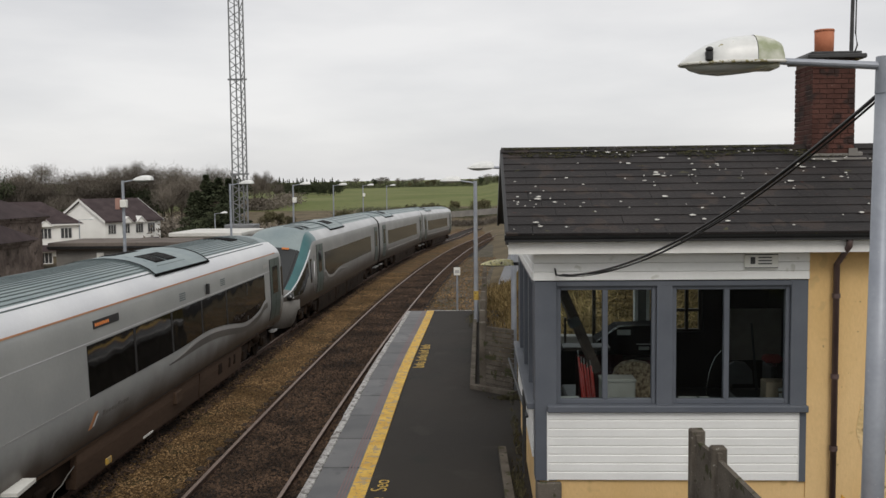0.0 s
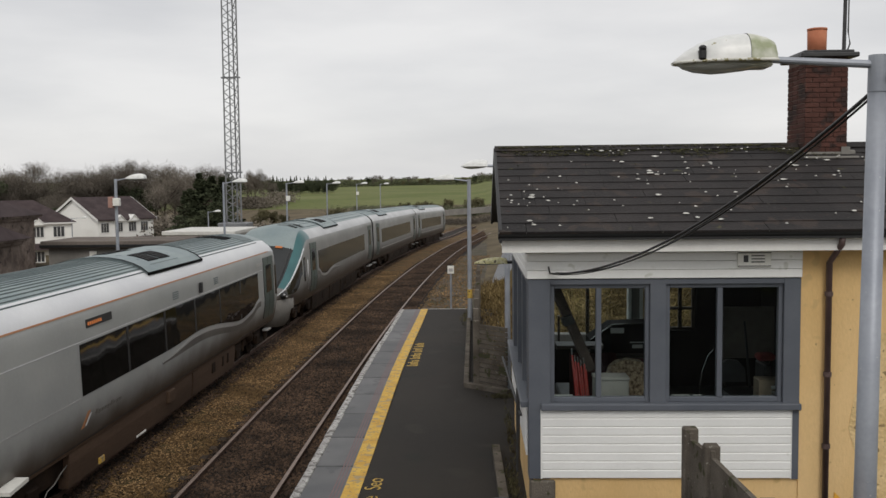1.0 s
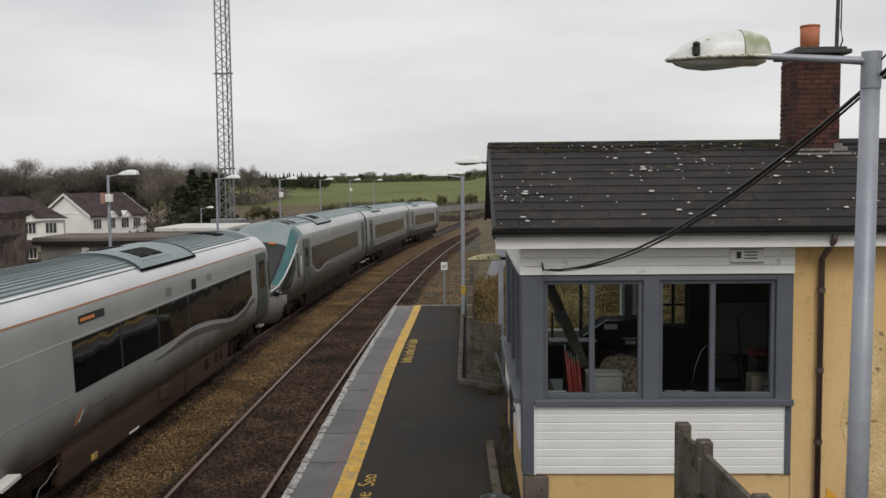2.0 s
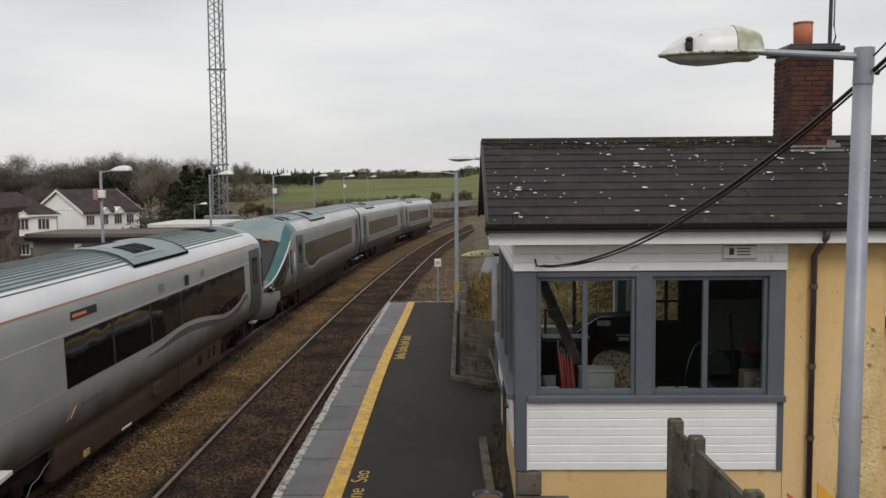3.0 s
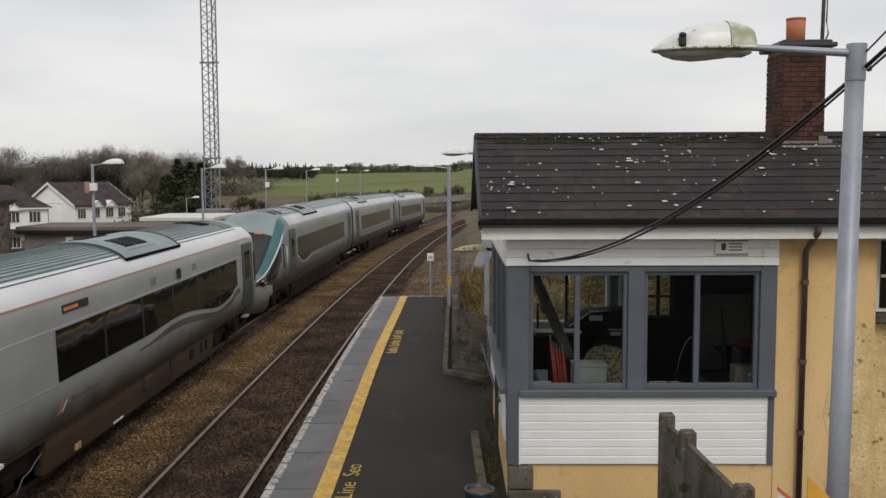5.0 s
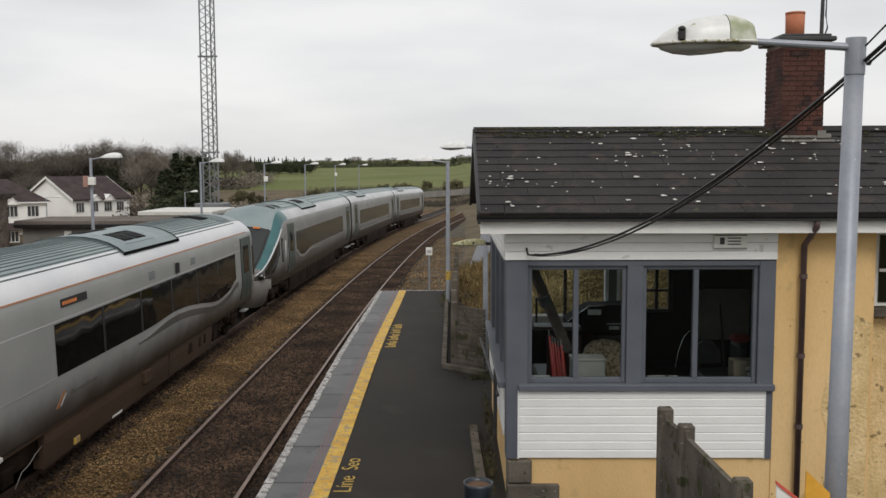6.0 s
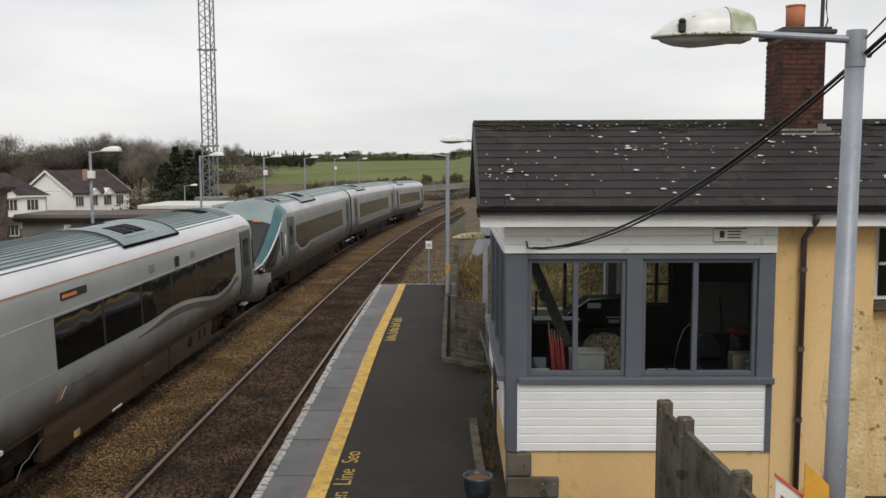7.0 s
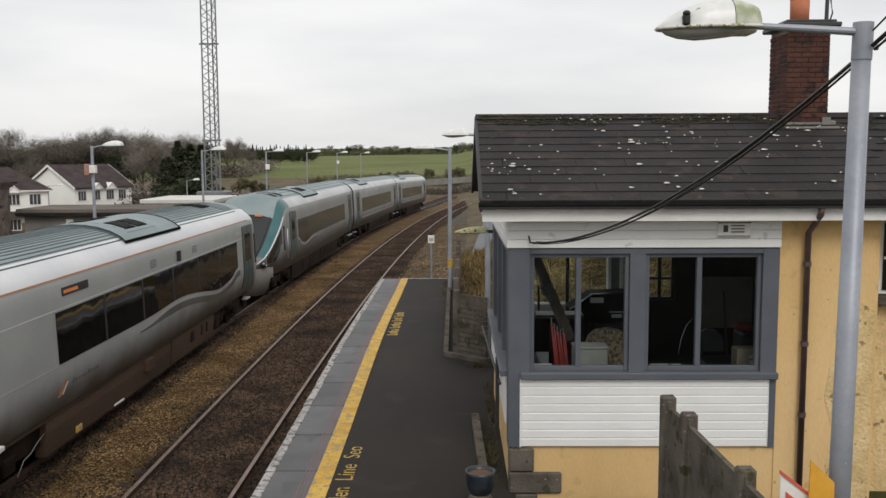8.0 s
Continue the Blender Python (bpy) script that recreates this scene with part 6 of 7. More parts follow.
# concrete fence behind the platform
fence = thing("platform_fence", "weathered concrete plank fence with posts, returning to the cabin", "fence", (0.3, 20, 0))
post_xy = [(0.02, 20.25)] + [(0.0 + 0.02 * k, 20.25 + 2.0 * k) for k in range(1, 9)]
for x, y in post_xy:
    part("post", box(B(), x - 0.07, x + 0.07, y - 0.07, y + 0.07, -0.6, 1.50, 0.012), M_concrete, fence)
for k in range(13):
    z = 0.02 + k * 0.108
    bm = B()
    bar(bm, (0.10, 20.19, z + 0.055), (0.69, 19.65, z + 0.055), 0.045 + 0.010 * (k % 2), 0.088)
    part("plank", bm, M_concrete, fence)
for q in range(8):
    y = 20.3 + 2.0 * q
    for k in range(5):
        bm = box(B(), -0.01 + 0.02 * q, 0.04 + 0.02 * q, y + 0.02, y + 1.86, -0.5 + k * 0.29, -0.5 + k * 0.29 + 0.28, 0.01)
        part("panel_board", bm, M_concrete, fence)
bm = B()
bar(bm, (-0.22, 20.2, 0.03), (0.72, 19.45, 0.03), 0.14, 0.14)
box(bm, -0.27, -0.15, 20.2, 33, -0.2, 0.10, 0.01)
tagged(part("kerb", bm, M_concrete), "low concrete kerb at the foot of the fence", "kerb", kind="structure")
lane = part("lane", prism(B(), [(0.55, 42.5), (3.2, 42.5), (4.6, 84), (3.0, 84)], "z", -1.9, -0.66), M_road)
tagged(part("far_wall", bar(B(), (-6.5, 140, 0.15), (6.0, 150, 0.75), 0.4, 0.9), M_hut), "low grey boundary wall beyond the tracks", "wall", kind="structure")
tagged(lane, "grey lane behind the fence", "road", kind="structure")
bm = B()
prism(bm, [(0.15, -1.4), (0.5, -0.15), (1.4, 0.15), (2.4, 1.7), (4.0, 3.0), (9.0, 4.2), (14.0, 4.4), (14.0, -1.4)], "y", 20.4, 42.0)
bmesh.ops.subdivide_edges(bm, edges=bm.edges[:], cuts=6, use_grid_fill=True)
for v in bm.verts:
    v.co.z += 0.18 * noise.noise(v.co * 1.3)
tagged(part("bank", bm, M_bank, smooth=True), "bank of dead yellow-brown grass behind the cabin", "bank", kind="structure")

# fence beside the steps in front of the cabin
pf = thing("concrete_fence", "concrete post and panel fence stepping towards the camera", "fence", (2.6, 9.8, 0))
fp = [(2.48, 10.45, 1.71), (2.57, 9.85, 1.68), (2.65, 8.15, 1.66), (2.72, 6.6, 1.62)]
for x, y, z in fp:
    bm = box(B(), x - 0.085, x + 0.085, y - 0.07, y + 0.07, 0, z, 0.02)
    box(bm, x - 0.03, x + 0.03, y - 0.09, y - 0.06, 0, z - 0.05, 0.01)
    part("post", bm, M_concrete, pf, "square weathered concrete post")
for (xa, ya, za), (xb, yb, zb) in zip(fp, fp[1:]):
    bm = bar(B(), (xa, ya, za / 2 - 0.06), (xb, yb, zb / 2 - 0.06), 0.055, za - 0.14)
    part("panel", bm, M_concrete, pf, "thin concrete panel")

# planter, loose plank and signs
pot = thing("planter", "dark blue glazed bowl planter with brown soil on a pale stand", "planter", (0.32, 11.35, 0))
bm = B()
prof = [(0.10, 0.18), (0.15, 0.22), (0.185, 0.33), (0.188, 0.45), (0.198, 0.49), (0.172, 0.49), (0.165, 0.43)]
loft(bm, [[(0.32 + r * math.cos(a), 11.35 + r * math.sin(a), z) for a in [6.2832 * i / 24 for i in range(24)]] for r, z in prof], True)
part("bowl", bm, M_blue_pot, pot, "", True)
part("soil", rod(B(), (0.32, 11.35, 0.40), (0.32, 11.35, 0.445), 0.164, 0.164, 20), M_soil, pot)
part("stand", rod(B(), (0.32, 11.35, 0), (0.32, 11.35, 0.19), 0.20, 0.13, 20), M_concrete, pot)
plank = part("plank", bar(B(), (0.335, 15.3, 0.05), (0.40, 12.2, 0.05), 0.13, 0.10), M_concrete)
tagged(plank, "weathered grey plank kerb lying by the cabin wall", "plank")
sgn = thing("warning_signs", "orange and white warning signs on the lamp pole fence", "sign", (2.5, 6.4, 0))
bm = B()
prism(bm, [(2.34, 2.50), (2.50, 2.35), (2.51, 1.8), (2.33, 1.8)], "y", 5.90, 5.915)
part("orange_plate", bm, M_sign_orange, sgn, "tilted orange plate")
bm = B()
prism(bm, [(2.165, 2.40), (2.37, 2.24), (2.37, 1.7), (2.16, 1.7)], "y", 5.95, 5.965)
part("white_plate", bm, [M_white_box], sgn, "white plate with a red edge")
bm = B()
prism(bm, [(2.16, 2.415), (2.372, 2.25), (2.372, 2.225), (2.16, 2.39)], "y", 5.94, 5.966)
for k in range(3):
    prism(bm, [(2.20, 2.27 - 0.08 * k), (2.30, 2.19 - 0.08 * k), (2.30, 2.15 - 0.08 * k), (2.20, 2.23 - 0.08 * k)], "y", 5.942, 5.949)
part("red_print_bars", bm, M_sign_red, sgn)
part("mount", box(B(), 2.25, 2.56, 5.97, 6.0, 1.85, 2.0), M_galv, sgn)

# white marker beside the train
tb = thing("trackside_marker", "white tilted marker board on a short post beside the train", "sign", (-6.75, 13.1, -1.1))
part("post", rod(B(), (-6.92, 13.1, -1.1), (-6.96, 13.1, 0.06), 0.04, 0.04, 8), M_under, tb)
bm = B()
bar(bm, (-6.95, 12.78, 0.08), (-6.98, 13.40, 0.11), 0.26, 0.06)
part("board", bm, M_white_box, tb)

# ---- buildings beyond ----


def gable_house(name, label, x0, x1, y0, y1, z0, eave, ridge, wallm, roofm, group=""):
    """Ridge along x; gables at both ends."""
    h = thing(name, label, "house", ((x0 + x1) / 2, (y0 + y1) / 2, z0), group)
    ym = (y0 + y1) / 2
    bm = B()
    prism(bm, [(y0, z0), (y0, eave), (ym, ridge - 0.12), (y1, eave), (y1, z0)], "x", x0, x1)
    part("wall", bm, wallm, h)
    bm = B()
    o = 0.35
    s = (ridge - eave) / (ym - y0)
    prism(bm, [(y0 - o, eave - o * s), (ym, ridge), (y1 + o, eave - o * s), (y1 + o, eave - o * s + 0.18), (ym, ridge + 0.2), (y0 - o, eave - o * s + 0.18)], "x", x0 - 0.3, x1 + 0.3)
    part("roof", bm, roofm, h, "dark slate roof")
    for x in (x0 - 0.34, x1 + 0.30):
        bm = prism(B(), [(y0 - o, eave - o * s - 0.12), (ym, ridge - 0.1), (y1 + o, eave - o * s - 0.12), (y1 + o, eave - o * s + 0.2), (ym, ridge + 0.22), (y0 - o, eave - o * s + 0.2)], "x", x, x + 0.04)
        part("barge_board", bm, M_white_trim, h)
    return h


def house_window(h, x, y, z, w=1.3, ht=1.35):
    bm = B()
    box(bm, x - w / 2, x + w / 2, y - 0.06, y + 0.1, z, z + ht)
    wd = part("window", bm, M_white_trim, h)
    for k in range(3):
        bm = box(B(), x - w / 2 + 0.07 + k * (w - 0.1) / 3, x - w / 2 + (k + 1) * (w - 0.1) / 3, y - 0.08, y - 0.05, z + 0.10, z + ht - 0.10)
        part("pane", bm, M_house_pane, wd)


def turned_house(label, loc, turn, long, deep, eave, ridge, xs_w, dormers, hip=False):
    """A white two-storey house built round its own centre and turned."""
    if hip:
        h = thing("house", label, "house", (0, 0, -3.0), "white houses behind the station")
        part("wall", box(B(), -long / 2, long / 2, -deep / 2, deep / 2, -3.0, eave), M_house, h)
        bm = B()
        a, b = long / 2 + 0.4, deep / 2 + 0.4
        c = [bm.verts.new(p) for p in ((-a, -b, eave), (a, -b, eave), (a, b, eave), (-a, b, eave), (-a + 3.0, 0, ridge), (a - 4.2, 0, ridge))]
        for q in ((0, 1, 5, 4), (1, 2, 5), (2, 3, 4, 5), (3, 0, 4), (3, 2, 1, 0)):
            bm.faces.new([c[k] for k in q])
        bmesh.ops.recalc_face_normals(bm, faces=bm.faces[:])
        part("roof", bm, M_far_slate, h, "dark slate roof")
        part("fascia", box(B(), -a, a, -b, b, eave - 0.18, eave - 0.02), M_white_trim, h)
    else:
        h = gable_house("house", label, -long / 2, long / 2, -deep / 2, deep / 2, -3.0, eave, ridge, M_house, M_far_slate, "white houses behind the station")
    for x in xs_w:
        house_window(h, x, -deep / 2, eave - 1.75)
        house_window(h, x, -deep / 2, eave - 4.6)
    for x in dormers:
        bm = B()
        prism(bm, [(x - 0.75, eave - 0.30), (x, eave + 0.38), (x + 0.75, eave - 0.30)], "y", -deep / 2 - 0.42, -deep / 2 + 1.2)
        g = part("gablet", bm, M_house, h)
        bm = B()
        prism(bm, [(x - 0.88, eave - 0.36), (x, eave + 0.42), (x + 0.88, eave - 0.36), (x + 0.88, eave - 0.26), (x, eave + 0.54), (x - 0.88, eave - 0.26)], "y", -deep / 2 - 0.52, -deep / 2 + 1.4)
        part("gablet_roof", bm, M_white_trim, g)
    bm = B()
    prism(bm, [(-deep / 2 - 1.0, eave - 3.1), (-deep / 2, eave - 2.4), (-deep / 2, eave - 3.1)], "x", -long / 2 + 0.8, long / 2 - 0.4)
    part("porch_roof", bm, M_far_slate, h)
    h.matrix_basis = pose(loc[0], loc[1], loc[2] - 3.0, 0, 0, turn)
    return h


turned_house("white-rendered two-storey house with small roof gables", (-49.5, 119.4, 0.0), 62, 9.0, 9.2, 0.65, 3.3, (-3.5, -1.3, 0.9, 2.9), (-1.3, 0.9))
turned_house("white-rendered house partly hidden by the stone shed", (-53.1, 105.4, 0.0), 30, 9.8, 8.3, 0.75, 3.3, (-0.6, 1.2, 3.4), (1.2,), True)

def hipped_shed(label, x0, x1, y0, y1, eave, ridge, hip):
    """A stone shed with a slate roof hipped at its right-hand end and a corbelled eaves course."""
    h = thing("stone_shed", label, "shed", ((x0 + x1) / 2, (y0 + y1) / 2, -1.3))
    part("wall", box(B(), x0, x1, y0, y1, -1.4, eave), M_stonewall, h, "dark rubble stone wall")
    part("eaves_course", box(B(), x0 - 0.15, x1 + 0.15, y0 - 0.15, y1 + 0.15, eave, eave + 0.14, 0.02), M_stonewall, h)
    part("eaves_ledge", box(B(), x0 - 0.3, x1 + 0.3, y0 - 0.3, y1 + 0.3, eave + 0.14, eave + 0.26, 0.02), M_stonewall, h)
    ym = (y0 + y1) / 2
    z = eave + 0.26
    bm = B()
    c = [bm.verts.new(p) for p in ((x0 - 0.4, y0 - 0.4, z), (x1 + 0.4, y0 - 0.4, z), (x1 + 0.4, y1 + 0.4, z), (x0 - 0.4, y1 + 0.4, z), (x0 - 0.4, ym, ridge), (x1 - hip, ym, ridge))]
    for f in ((0, 1, 5, 4), (1, 2, 5), (2, 3, 4, 5), (3, 0, 4), (3, 2, 1, 0)):
        bm.faces.new([c[k] for k in f])
    bmesh.ops.recalc_face_normals(bm, faces=bm.faces[:])
    part("roof", bm, M_far_slate, h, "worn slate roof")
    return h


hipped_shed("old dark stone goods shed with a hipped slate roof", -40.0, -22.4, 39.0, 45.5, 3.0, 4.4, 1.2)
hipped_shed("low stone outhouse with a mossy slate roof", -40.0, -19.5, 34.0, 38.2, 2.2, 3.3, 0.3)
hut = thing("flat_roofed_building", "long grey flat-roofed building with a worn parapet", "building", (-19, 47, -1.2))
part("wall", box(B(), -21.9, -15.5, 45.9, 49.5, -1.3, 1.5), M_hut, hut)
part("roof", box(B(), -22.2, -15.2, 45.6, 49.8, 1.5, 1.88, 0.03), M_felt, hut)
part("gutter", box(B(), -22.2, -15.2, 45.5, 45.6, 1.58, 1.7), M_gutter, hut)
part("notice", box(B(), -19.75, -19.4, 45.83, 45.89, 1.0, 1.35), M_white_box, hut)
con = thing("container_hut", "cream equipment container with a flat pale roof", "container", (-16, 62, -1.2))
part("wall", box(B(), -20.6, -16.1, 60, 66, -1.3, 1.38), M_container, con)
part("roof", box(B(), -20.85, -15.9, 59.8, 66.2, 1.38, 1.66, 0.04), M_container, con)

# lattice mast
mast = thing("lattice_mast", "tall grey lattice telecom mast", "mast", (-18.2, 68, -1.2))
mw, mx, my = 0.56, -17.97, 68.0
legs = [(mx - mw, my - mw), (mx + mw, my - mw), (mx, my + mw * 0.8)]
for x, y in legs:
    part("leg", rod(B(), (x, y, -1.2), (x * 0.5 + mx * 0.5 + (x - mx) * 0.42, y * 0.5 + my * 0.5 + (y - my) * 0.42, 34), 0.06, 0.05, 8), M_steel_far, mast)


def leg_at(i, z):
    t = (z + 1.2) / 35.2
    k = 1 - 0.08 * t
    return (mx + (legs[i][0] - mx) * k, my + (legs[i][1] - my) * k, z)


for i in range(3):
    bm = B()
    z = -0.8
    k = 0
    while z < 33:
        a, b = (i, (i + 1) % 3) if k % 2 else ((i + 1) % 3, i)
        bar(bm, leg_at(a, z), leg_at(b, z + 0.62), 0.045, 0.045)
        z += 0.62
        k += 1
    part("lacing", bm, M_steel_far, mast)
for z in (12.6, 5.6, 19.6):
    part("bracket", box(B(), mx - mw - 0.15, mx + mw + 0.15, my - mw - 0.05, my - mw + 0.05, z, z + 0.12), M_steel_far, mast)
part("cable_run", rod(B(), (mx - 0.1, my - mw * 0.9, -1.2), (mx - 0.1, my - mw * 0.85, 33), 0.05, 0.05, 6), M_steel_far, mast)
part("cabinet", box(B(), mx - 1.1, mx + 1.1, my - 1.2, my + 0.8, -1.2, 1.9, 0.05), M_steel_far, mast)

# ---- trees and hedges ----


def tree(name, label, height, spread, seed, leafy, mat, conifer=False, count=2600):
    rng = random.Random(seed)
    t = thing(name, label, "tree", (0, 0, 0))
    bm = B()
    rod(bm, (0, 0, -0.5), (0.1, 0, height * 0.5), 0.035 * height * 0.6, 0.016 * height * 0.6, 7)
    rod(bm, (0.1, 0, height * 0.5), (0, 0.1, height * 0.92), 0.016 * height * 0.6, 0.03, 6)
    tips = []
    for k in range(14):
        a, h0 = rng.uniform(0, 6.28), rng.uniform(0.22, 0.75) * height
        r = spread * rng.uniform(0.5, 0.95) * (1.15 - h0 / height if conifer else 1.0)
        tip = Vector((math.cos(a) * r, math.sin(a) * r, min(height * 0.97, h0 + (rng.uniform(0.1, 0.35) * height if not conifer else -0.2))))
        rod(bm, (0.05, 0, h0), tip, 0.012 * height * 0.5, 0.02, 5)
        tips.append(tip)
        for q in range(3):
            m = Vector((0.05, 0, h0)).lerp(tip, rng.uniform(0.4, 0.9))
            e = m + Vector((rng.uniform(-1, 1), rng.uniform(-1, 1), rng.uniform(0.3, 1.3))) * spread * 0.35
            rod(bm, m, e, 0.03, 0.012, 4)
            tips.append(e)
    part("trunk", bm, M_bark, t, "bare trunk and limbs")
    v, f = [], []
    lobes = [(tp, spread * rng.uniform(0.22, 0.42)) for tp in tips] + [(Vector((0, 0, height * 0.8)), spread * 0.4)]
    for k in range(count):
        if conifer:
            h = rng.random() ** 1.4
            rr = spread * (1 - h) * (0.75 + 0.25 * math.sin(h * 40 + seed)) * math.sqrt(rng.random())
            a = rng.uniform(0, 6.28)
            c = Vector((math.cos(a) * rr, math.sin(a) * rr, height * (0.12 + 0.88 * h)))
        else:
            tp, rad = rng.choice(lobes)
            dv = Vector((rng.gauss(0, 1), rng.gauss(0, 1), rng.gauss(0, 0.8))).normalized()
            c = tp + dv * rad * rng.random() ** 0.4
        if leafy:
            s = rng.uniform(0.14, 0.34)
            a, b = Vector((rng.gauss(0, 1), rng.gauss(0, 1), rng.gauss(0, 1))).normalized() * s, Vector((rng.gauss(0, 1), rng.gauss(0, 1), rng.gauss(0, 1))).normalized() * s
        else:
            a = Vector((rng.gauss(0, 1), rng.gauss(0, 1), rng.uniform(0.2, 1.6))).normalized() * rng.uniform(0.3, 0.75)
            b = Vector((rng.gauss(0, 1), rng.gauss(0, 1), 0)).normalized() * 0.022
        i = len(v)
        v += [tuple(c - b), tuple(c + b), tuple(c + a)]
        f.append((i, i + 1, i + 2))
    raw_mesh("crown", v, f, mat, t, "dark evergreen foliage" if leafy else "haze of bare winter twigs")
    return t


def plant(src, px, y, z=None, k=1.0, turn=None):
    """Set a copy of a tree where the bearing px (of the far view) meets depth y."""
    x = (px - 851.0) / 1607.0 * y
    m = Matrix.Translation((x, y, ground_z(x, y) if z is None else z)) @ Matrix.Rotation(random.uniform(0, 6.28), 4, "Z")
    c = copy_thing(src, m)
    c.scale = (k * random.uniform(0.85, 1.15), k * random.uniform(0.85, 1.15), k)
    return c


bare = [tree("tree", "bare brown winter tree in the far wood", 9.5, 3.9, s, False, M_twig, count=9000) for s in (11, 12, 13, 14)]
ivy = [tree("tree", "dark ivy-clad tree in the far wood", 8.5, 3.6, s, True, M_ever, count=3600) for s in (21, 22)]
olive = [tree("tree", "olive-green scrubby tree by the field", 6.0, 3.0, s, True, M_hedge, count=2600) for s in (31, 32)]
pine = [tree("conifer", "dark green conifer in the far woodland", 12.5, 3.2, s, True, M_ever, True, 3600) for s in (41, 42)]
for k, t in enumerate(bare + ivy + olive + pine):
    t.matrix_basis = pose(-150 - 9 * k, 175 + 4 * k, -1)
for i in range(44):
    plant(random.choice(bare + bare + ivy), -90 + i * 11.5 + random.uniform(-6, 6), random.uniform(134, 156), k=random.choice((0.66, 0.74, 0.80, 0.86, 0.92, 0.98)) * (1.05 if i < 26 else 1.07))
for i in range(22):
    plant(random.choice(ivy + bare), -60 + i * 15 + random.uniform(-6, 6), random.uniform(126, 132), k=random.uniform(0.5, 0.75))
for px, y, k in ((345, 104, 0.84), (362, 101, 0.90), (384, 103, 0.92), (402, 106, 0.86), (374, 108, 0.84), (352, 99, 0.68), (393, 99, 0.72), (336, 107, 0.72)):
    c = plant(random.choice(pine), px, y, k=k)
    c.scale = (k * random.uniform(1.6, 2.0), k * random.uniform(1.6, 2.0), k * random.uniform(0.84, 0.98))
for px, y, k in ((332, 100, 0.5), (372, 99, 0.55), (350, 98, 0.6), (384, 98, 0.62), (366, 97, 0.5), (400, 100, 0.6)):
    plant(random.choice(ivy), px, y, k=k)
for px, y, k in ((448, 210, 0.72), (462, 205, 0.82), (476, 230, 0.66), (492, 240, 0.5), (455, 215, 0.7)):
    plant(random.choice(bare), px, y, k=k)
for i in range(34):
    plant(random.choice(pine + ivy), 487 + i * 3.5, 330 + random.uniform(-14, 14), k=random.uniform(0.42, 0.56))
for i in range(30):
    plant(random.choice(olive + bare + ivy), 600 + i * 10.5, 480 + random.uniform(-20, 60), k=random.uniform(0.35, 0.62))
for px, y, k in ((605, 150, 0.46), (666, 155, 0.40), (640, 160, 0.26), (700, 165, 0.4), (730, 168, 0.45), (755, 165, 0.5), (850, 172, 0.55), (858, 176, 0.50), (805, 190, 0.4),
                 (470, 150, 0.42), (490, 152, 0.36), (510, 150, 0.3), (775, 170, 0.45), (720, 160, 0.36)):
    plant(random.choice(olive), px, y, z=ground_z((px - 851.0) / 1607.0 * y, y) - 1.7 * k, k=k * 1.1)


def hedge(label, pts, h, w, n, seed, mat=M_hedge, size=0.3):
    """A field hedge: many small leaves along a line."""
    rng = random.Random(seed)
    v, f = [], []
    for k in range(n):
        q = rng.random() * (len(pts) - 1)
        i = int(q)
        a, b = Vector(pts[i]), Vector(pts[i + 1])
        c = a.lerp(b, q - i)
        hh = h * (0.7 + 0.5 * noise.noise((c.x * 0.15, c.y * 0.15, seed)))
        p = Vector((c.x + rng.gauss(0, w), c.y + rng.gauss(0, w), ground_z(c.x, c.y) + rng.random() * hh))
        s = size
        d1, d2 = [Vector((rng.gauss(0, 1), rng.gauss(0, 1), rng.gauss(0, 1))).normalized() * s for _ in range(2)]
        i0 = len(v)
        v += [tuple(p), tuple(p + d1), tuple(p + d2)]
        f.append((i0, i0 + 1, i0 + 2))
    return tagged(raw_mesh("hedge", v, f, mat), label, "hedge", kind="stuff")


def far_point(px, y):
    return ((px - 851.0) / 1607.0 * y, y, 0)


hedge("hedge on the hill crest, paled by painted haze", [far_point(400, 480), far_point(600, 500), far_point(760, 520), far_point(960, 500)], 4.6, 1.6, 26000, 4, M_hazy_hedge, size=0.5)
hedge("brown scrub along the railway boundary", [far_point(430, 128), far_point(600, 138), far_point(760, 150), far_point(900, 150)], 1.1, 2.2, 14000, 5, M_twig, 0.25)
hedge("scrub on the slope before the field", [far_point(640, 175), far_point(760, 178), far_point(900, 170)], 2.1, 3.5, 15000, 7, M_hazy_hedge, 0.22)
hedge("dense undergrowth of the wood", [far_point(-120, 140), far_point(100, 132), far_point(300, 128), far_point(420, 125)], 5.5, 4.0, 26000, 8, M_twig, 0.4)
hedge("hedge below the far trees", [far_point(425, 208), far_point(470, 206), far_point(520, 240)], 4.2, 1.6, 6000, 12, M_twig, 0.4)
hedge("ivy undergrowth of the wood", [far_point(-120, 142), far_point(150, 135), far_point(420, 126)], 4.5, 4.0, 12000, 9, M_ever, 0.4)
rng = random.Random(77)
v, f = [], []
BANK = [(0.15, -1.4), (0.5, -0.15), (1.4, 0.15), (2.4, 1.7), (4.0, 3.0), (9.0, 4.2)]


def bank_z(x):
    for (x0, z0), (x1, z1) in zip(BANK, BANK[1:]):
        if x <= x1:
            return z0 + (z1 - z0) * (x - x0) / (x1 - x0)
    return BANK[-1][1]


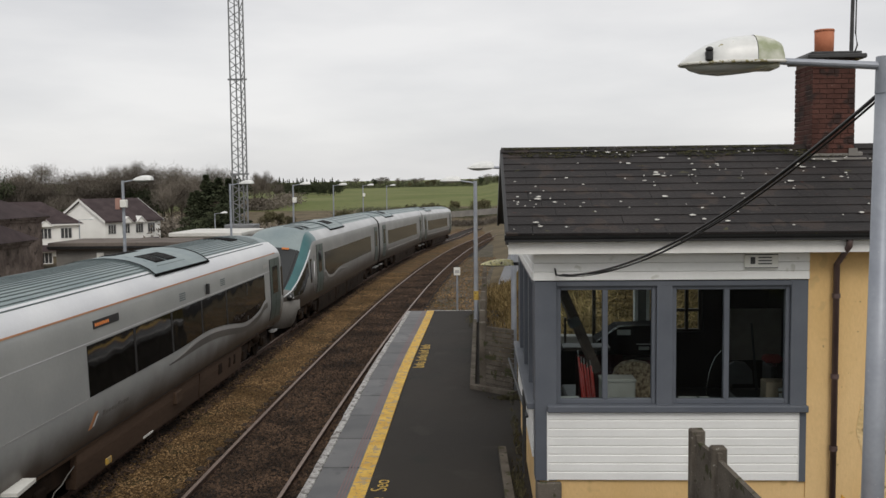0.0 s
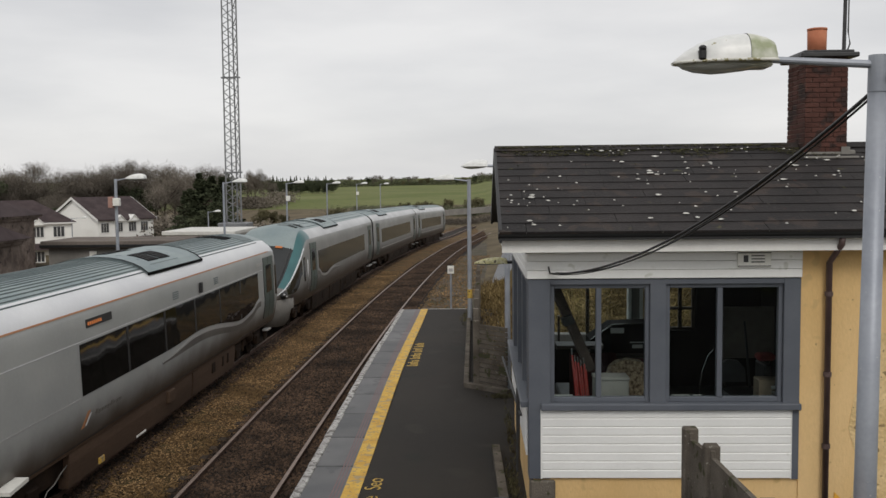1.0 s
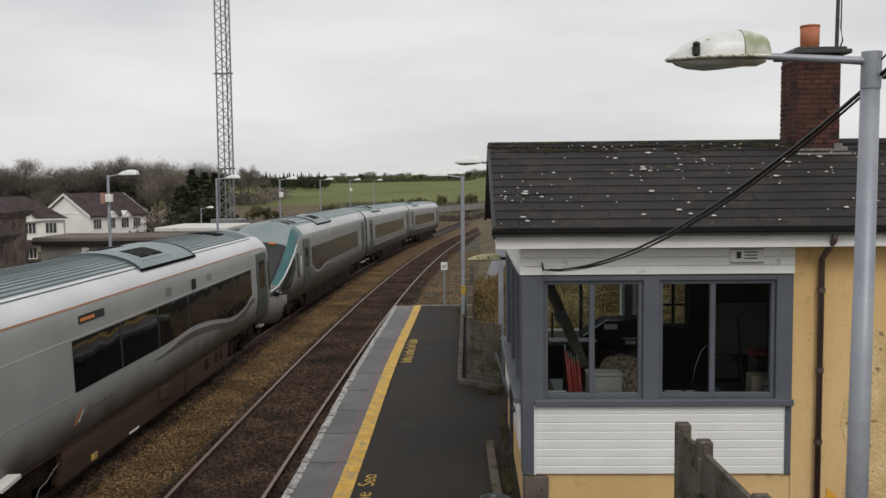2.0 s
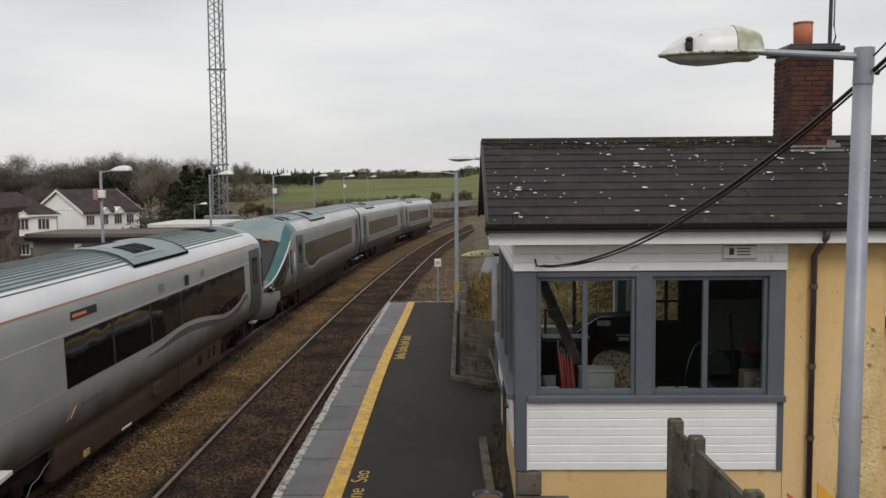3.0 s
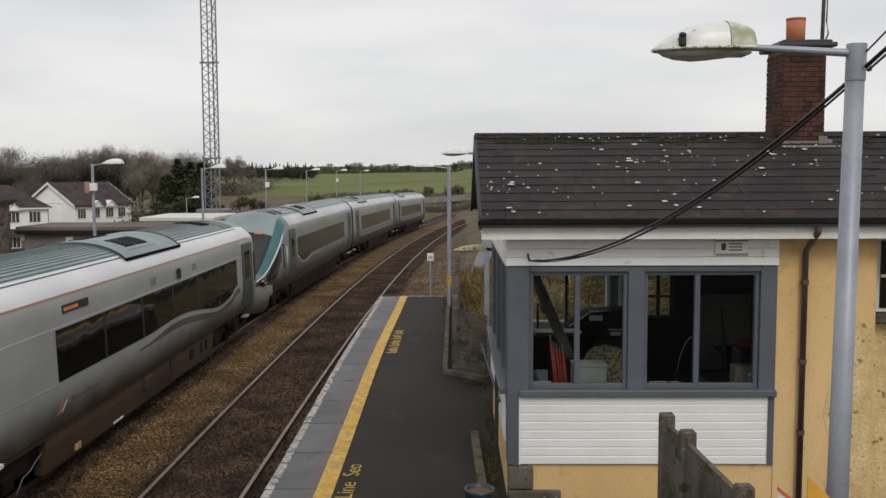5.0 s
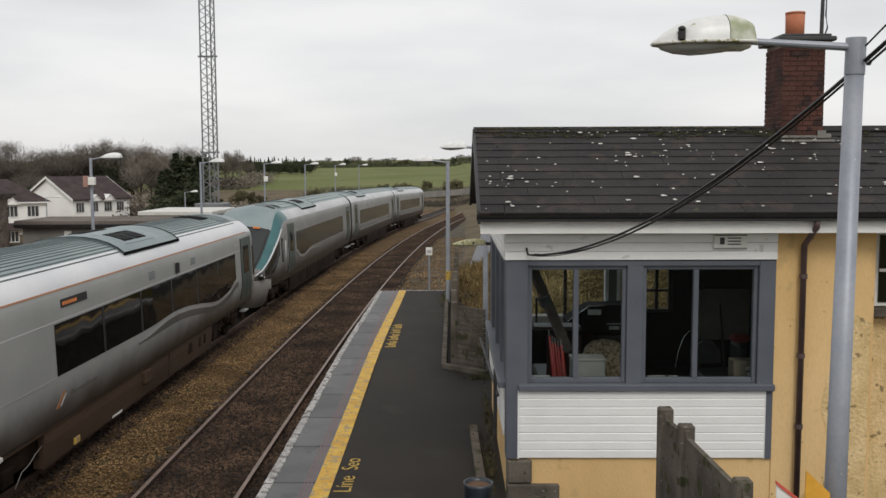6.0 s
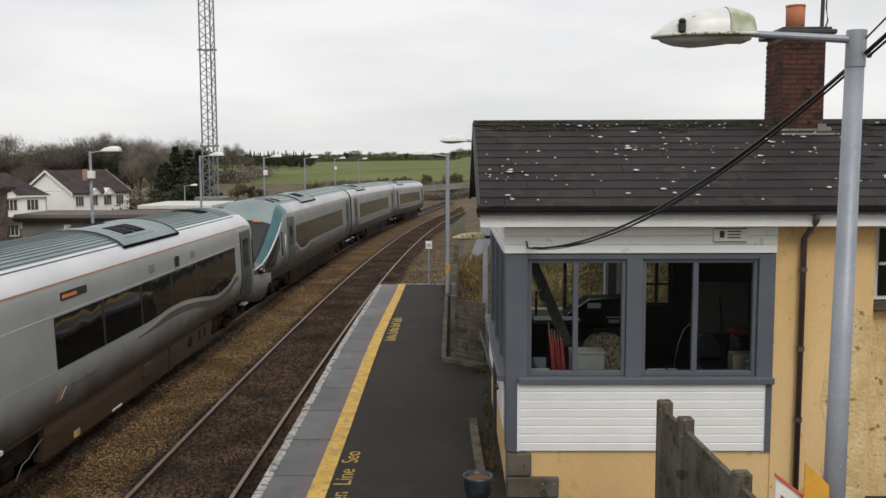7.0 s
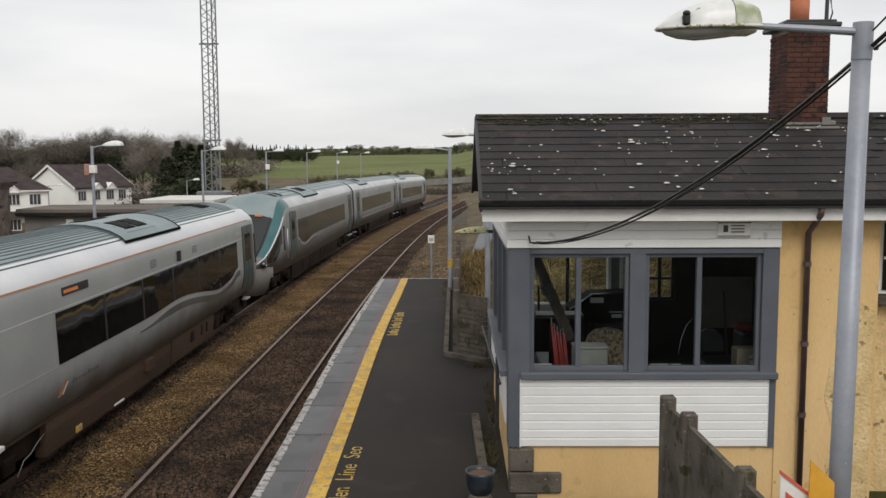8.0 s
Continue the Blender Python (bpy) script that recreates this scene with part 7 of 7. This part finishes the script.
for k in range(16000):
    x, y = rng.uniform(0.9, 8.5), rng.uniform(20.5, 28)
    p = Vector((x, y, bank_z(x) + rng.random() * 0.25))
    long = rng.uniform(0.12, 0.5)
    d1, d2 = Vector((rng.gauss(0, 1), rng.gauss(0, 1), rng.uniform(0, 2))).normalized() * long, Vector((rng.gauss(0, 1), rng.gauss(0, 1), 0)).normalized() * 0.03
    v += [tuple(p), tuple(p + d2), tuple(p + d1)]
    f.append((3 * k, 3 * k + 1, 3 * k + 2))
for k in range(16000, 30000):
    x = rng.uniform(0.9, 6.5)
    p = Vector((x, 20.38 - rng.random() * 0.3, rng.uniform(0.0, bank_z(x) + 0.2)))
    d1, d2 = Vector((rng.gauss(0, 1), rng.gauss(0, 0.4), rng.gauss(0.4, 1))).normalized() * rng.uniform(0.1, 0.4), Vector((rng.gauss(0, 1), 0, rng.gauss(0, 1))).normalized() * 0.028
    v += [tuple(p), tuple(p + d2), tuple(p + d1)]
    f.append((3 * k, 3 * k + 1, 3 * k + 2))
for k in range(30000, 38000):
    x, y = rng.uniform(0.22, 2.2), rng.uniform(20.6, 41)
    p = Vector((x, y, -0.25 + max(0.0, x - 0.2) * 0.25 + rng.random() * 0.35))
    d1, d2 = Vector((rng.gauss(0, 1), rng.gauss(0, 1), rng.uniform(0.5, 2.5))).normalized() * rng.uniform(0.12, 0.4), Vector((rng.gauss(0, 1), rng.gauss(0, 1), 0)).normalized() * 0.03
    v += [tuple(p), tuple(p + d2), tuple(p + d1)]
    f.append((3 * k, 3 * k + 1, 3 * k + 2))
tagged(raw_mesh("brambles", v, f, M_bramble), "brown brambles and dead grass stalks on the bank", "brambles", kind="stuff")

# weeds in the joints by the wall and fence
rng = random.Random(3)
v, f = [], []
for cx, cy, sx, sy, n in ((0.55, 19.2, 0.22, 0.14, 260), (0.62, 16.5, 0.05, 1.6, 220), (0.55, 13.4, 0.08, 0.9, 220), (-0.35, 31.0, 0.1, 1.2, 160), (-0.9, 33.6, 0.8, 0.4, 240)):
    for k in range(n):
        p = Vector((rng.gauss(cx, sx * 0.6), rng.gauss(cy, sy * 0.6), 0.0 if cy < 33.2 else -1.05))
        h = Vector((rng.gauss(0, 0.04), rng.gauss(0, 0.04), rng.uniform(0.02, 0.10)))
        w = Vector((rng.gauss(0, 1), rng.gauss(0, 1), 0)).normalized() * 0.012
        i = len(v)
        v += [tuple(p - w), tuple(p + w), tuple(p + h)]
        f.append((i, i + 1, i + 2))
tagged(raw_mesh("weeds", v, f, M_hedge), "low weeds growing at the foot of the walls", "weeds", kind="stuff")
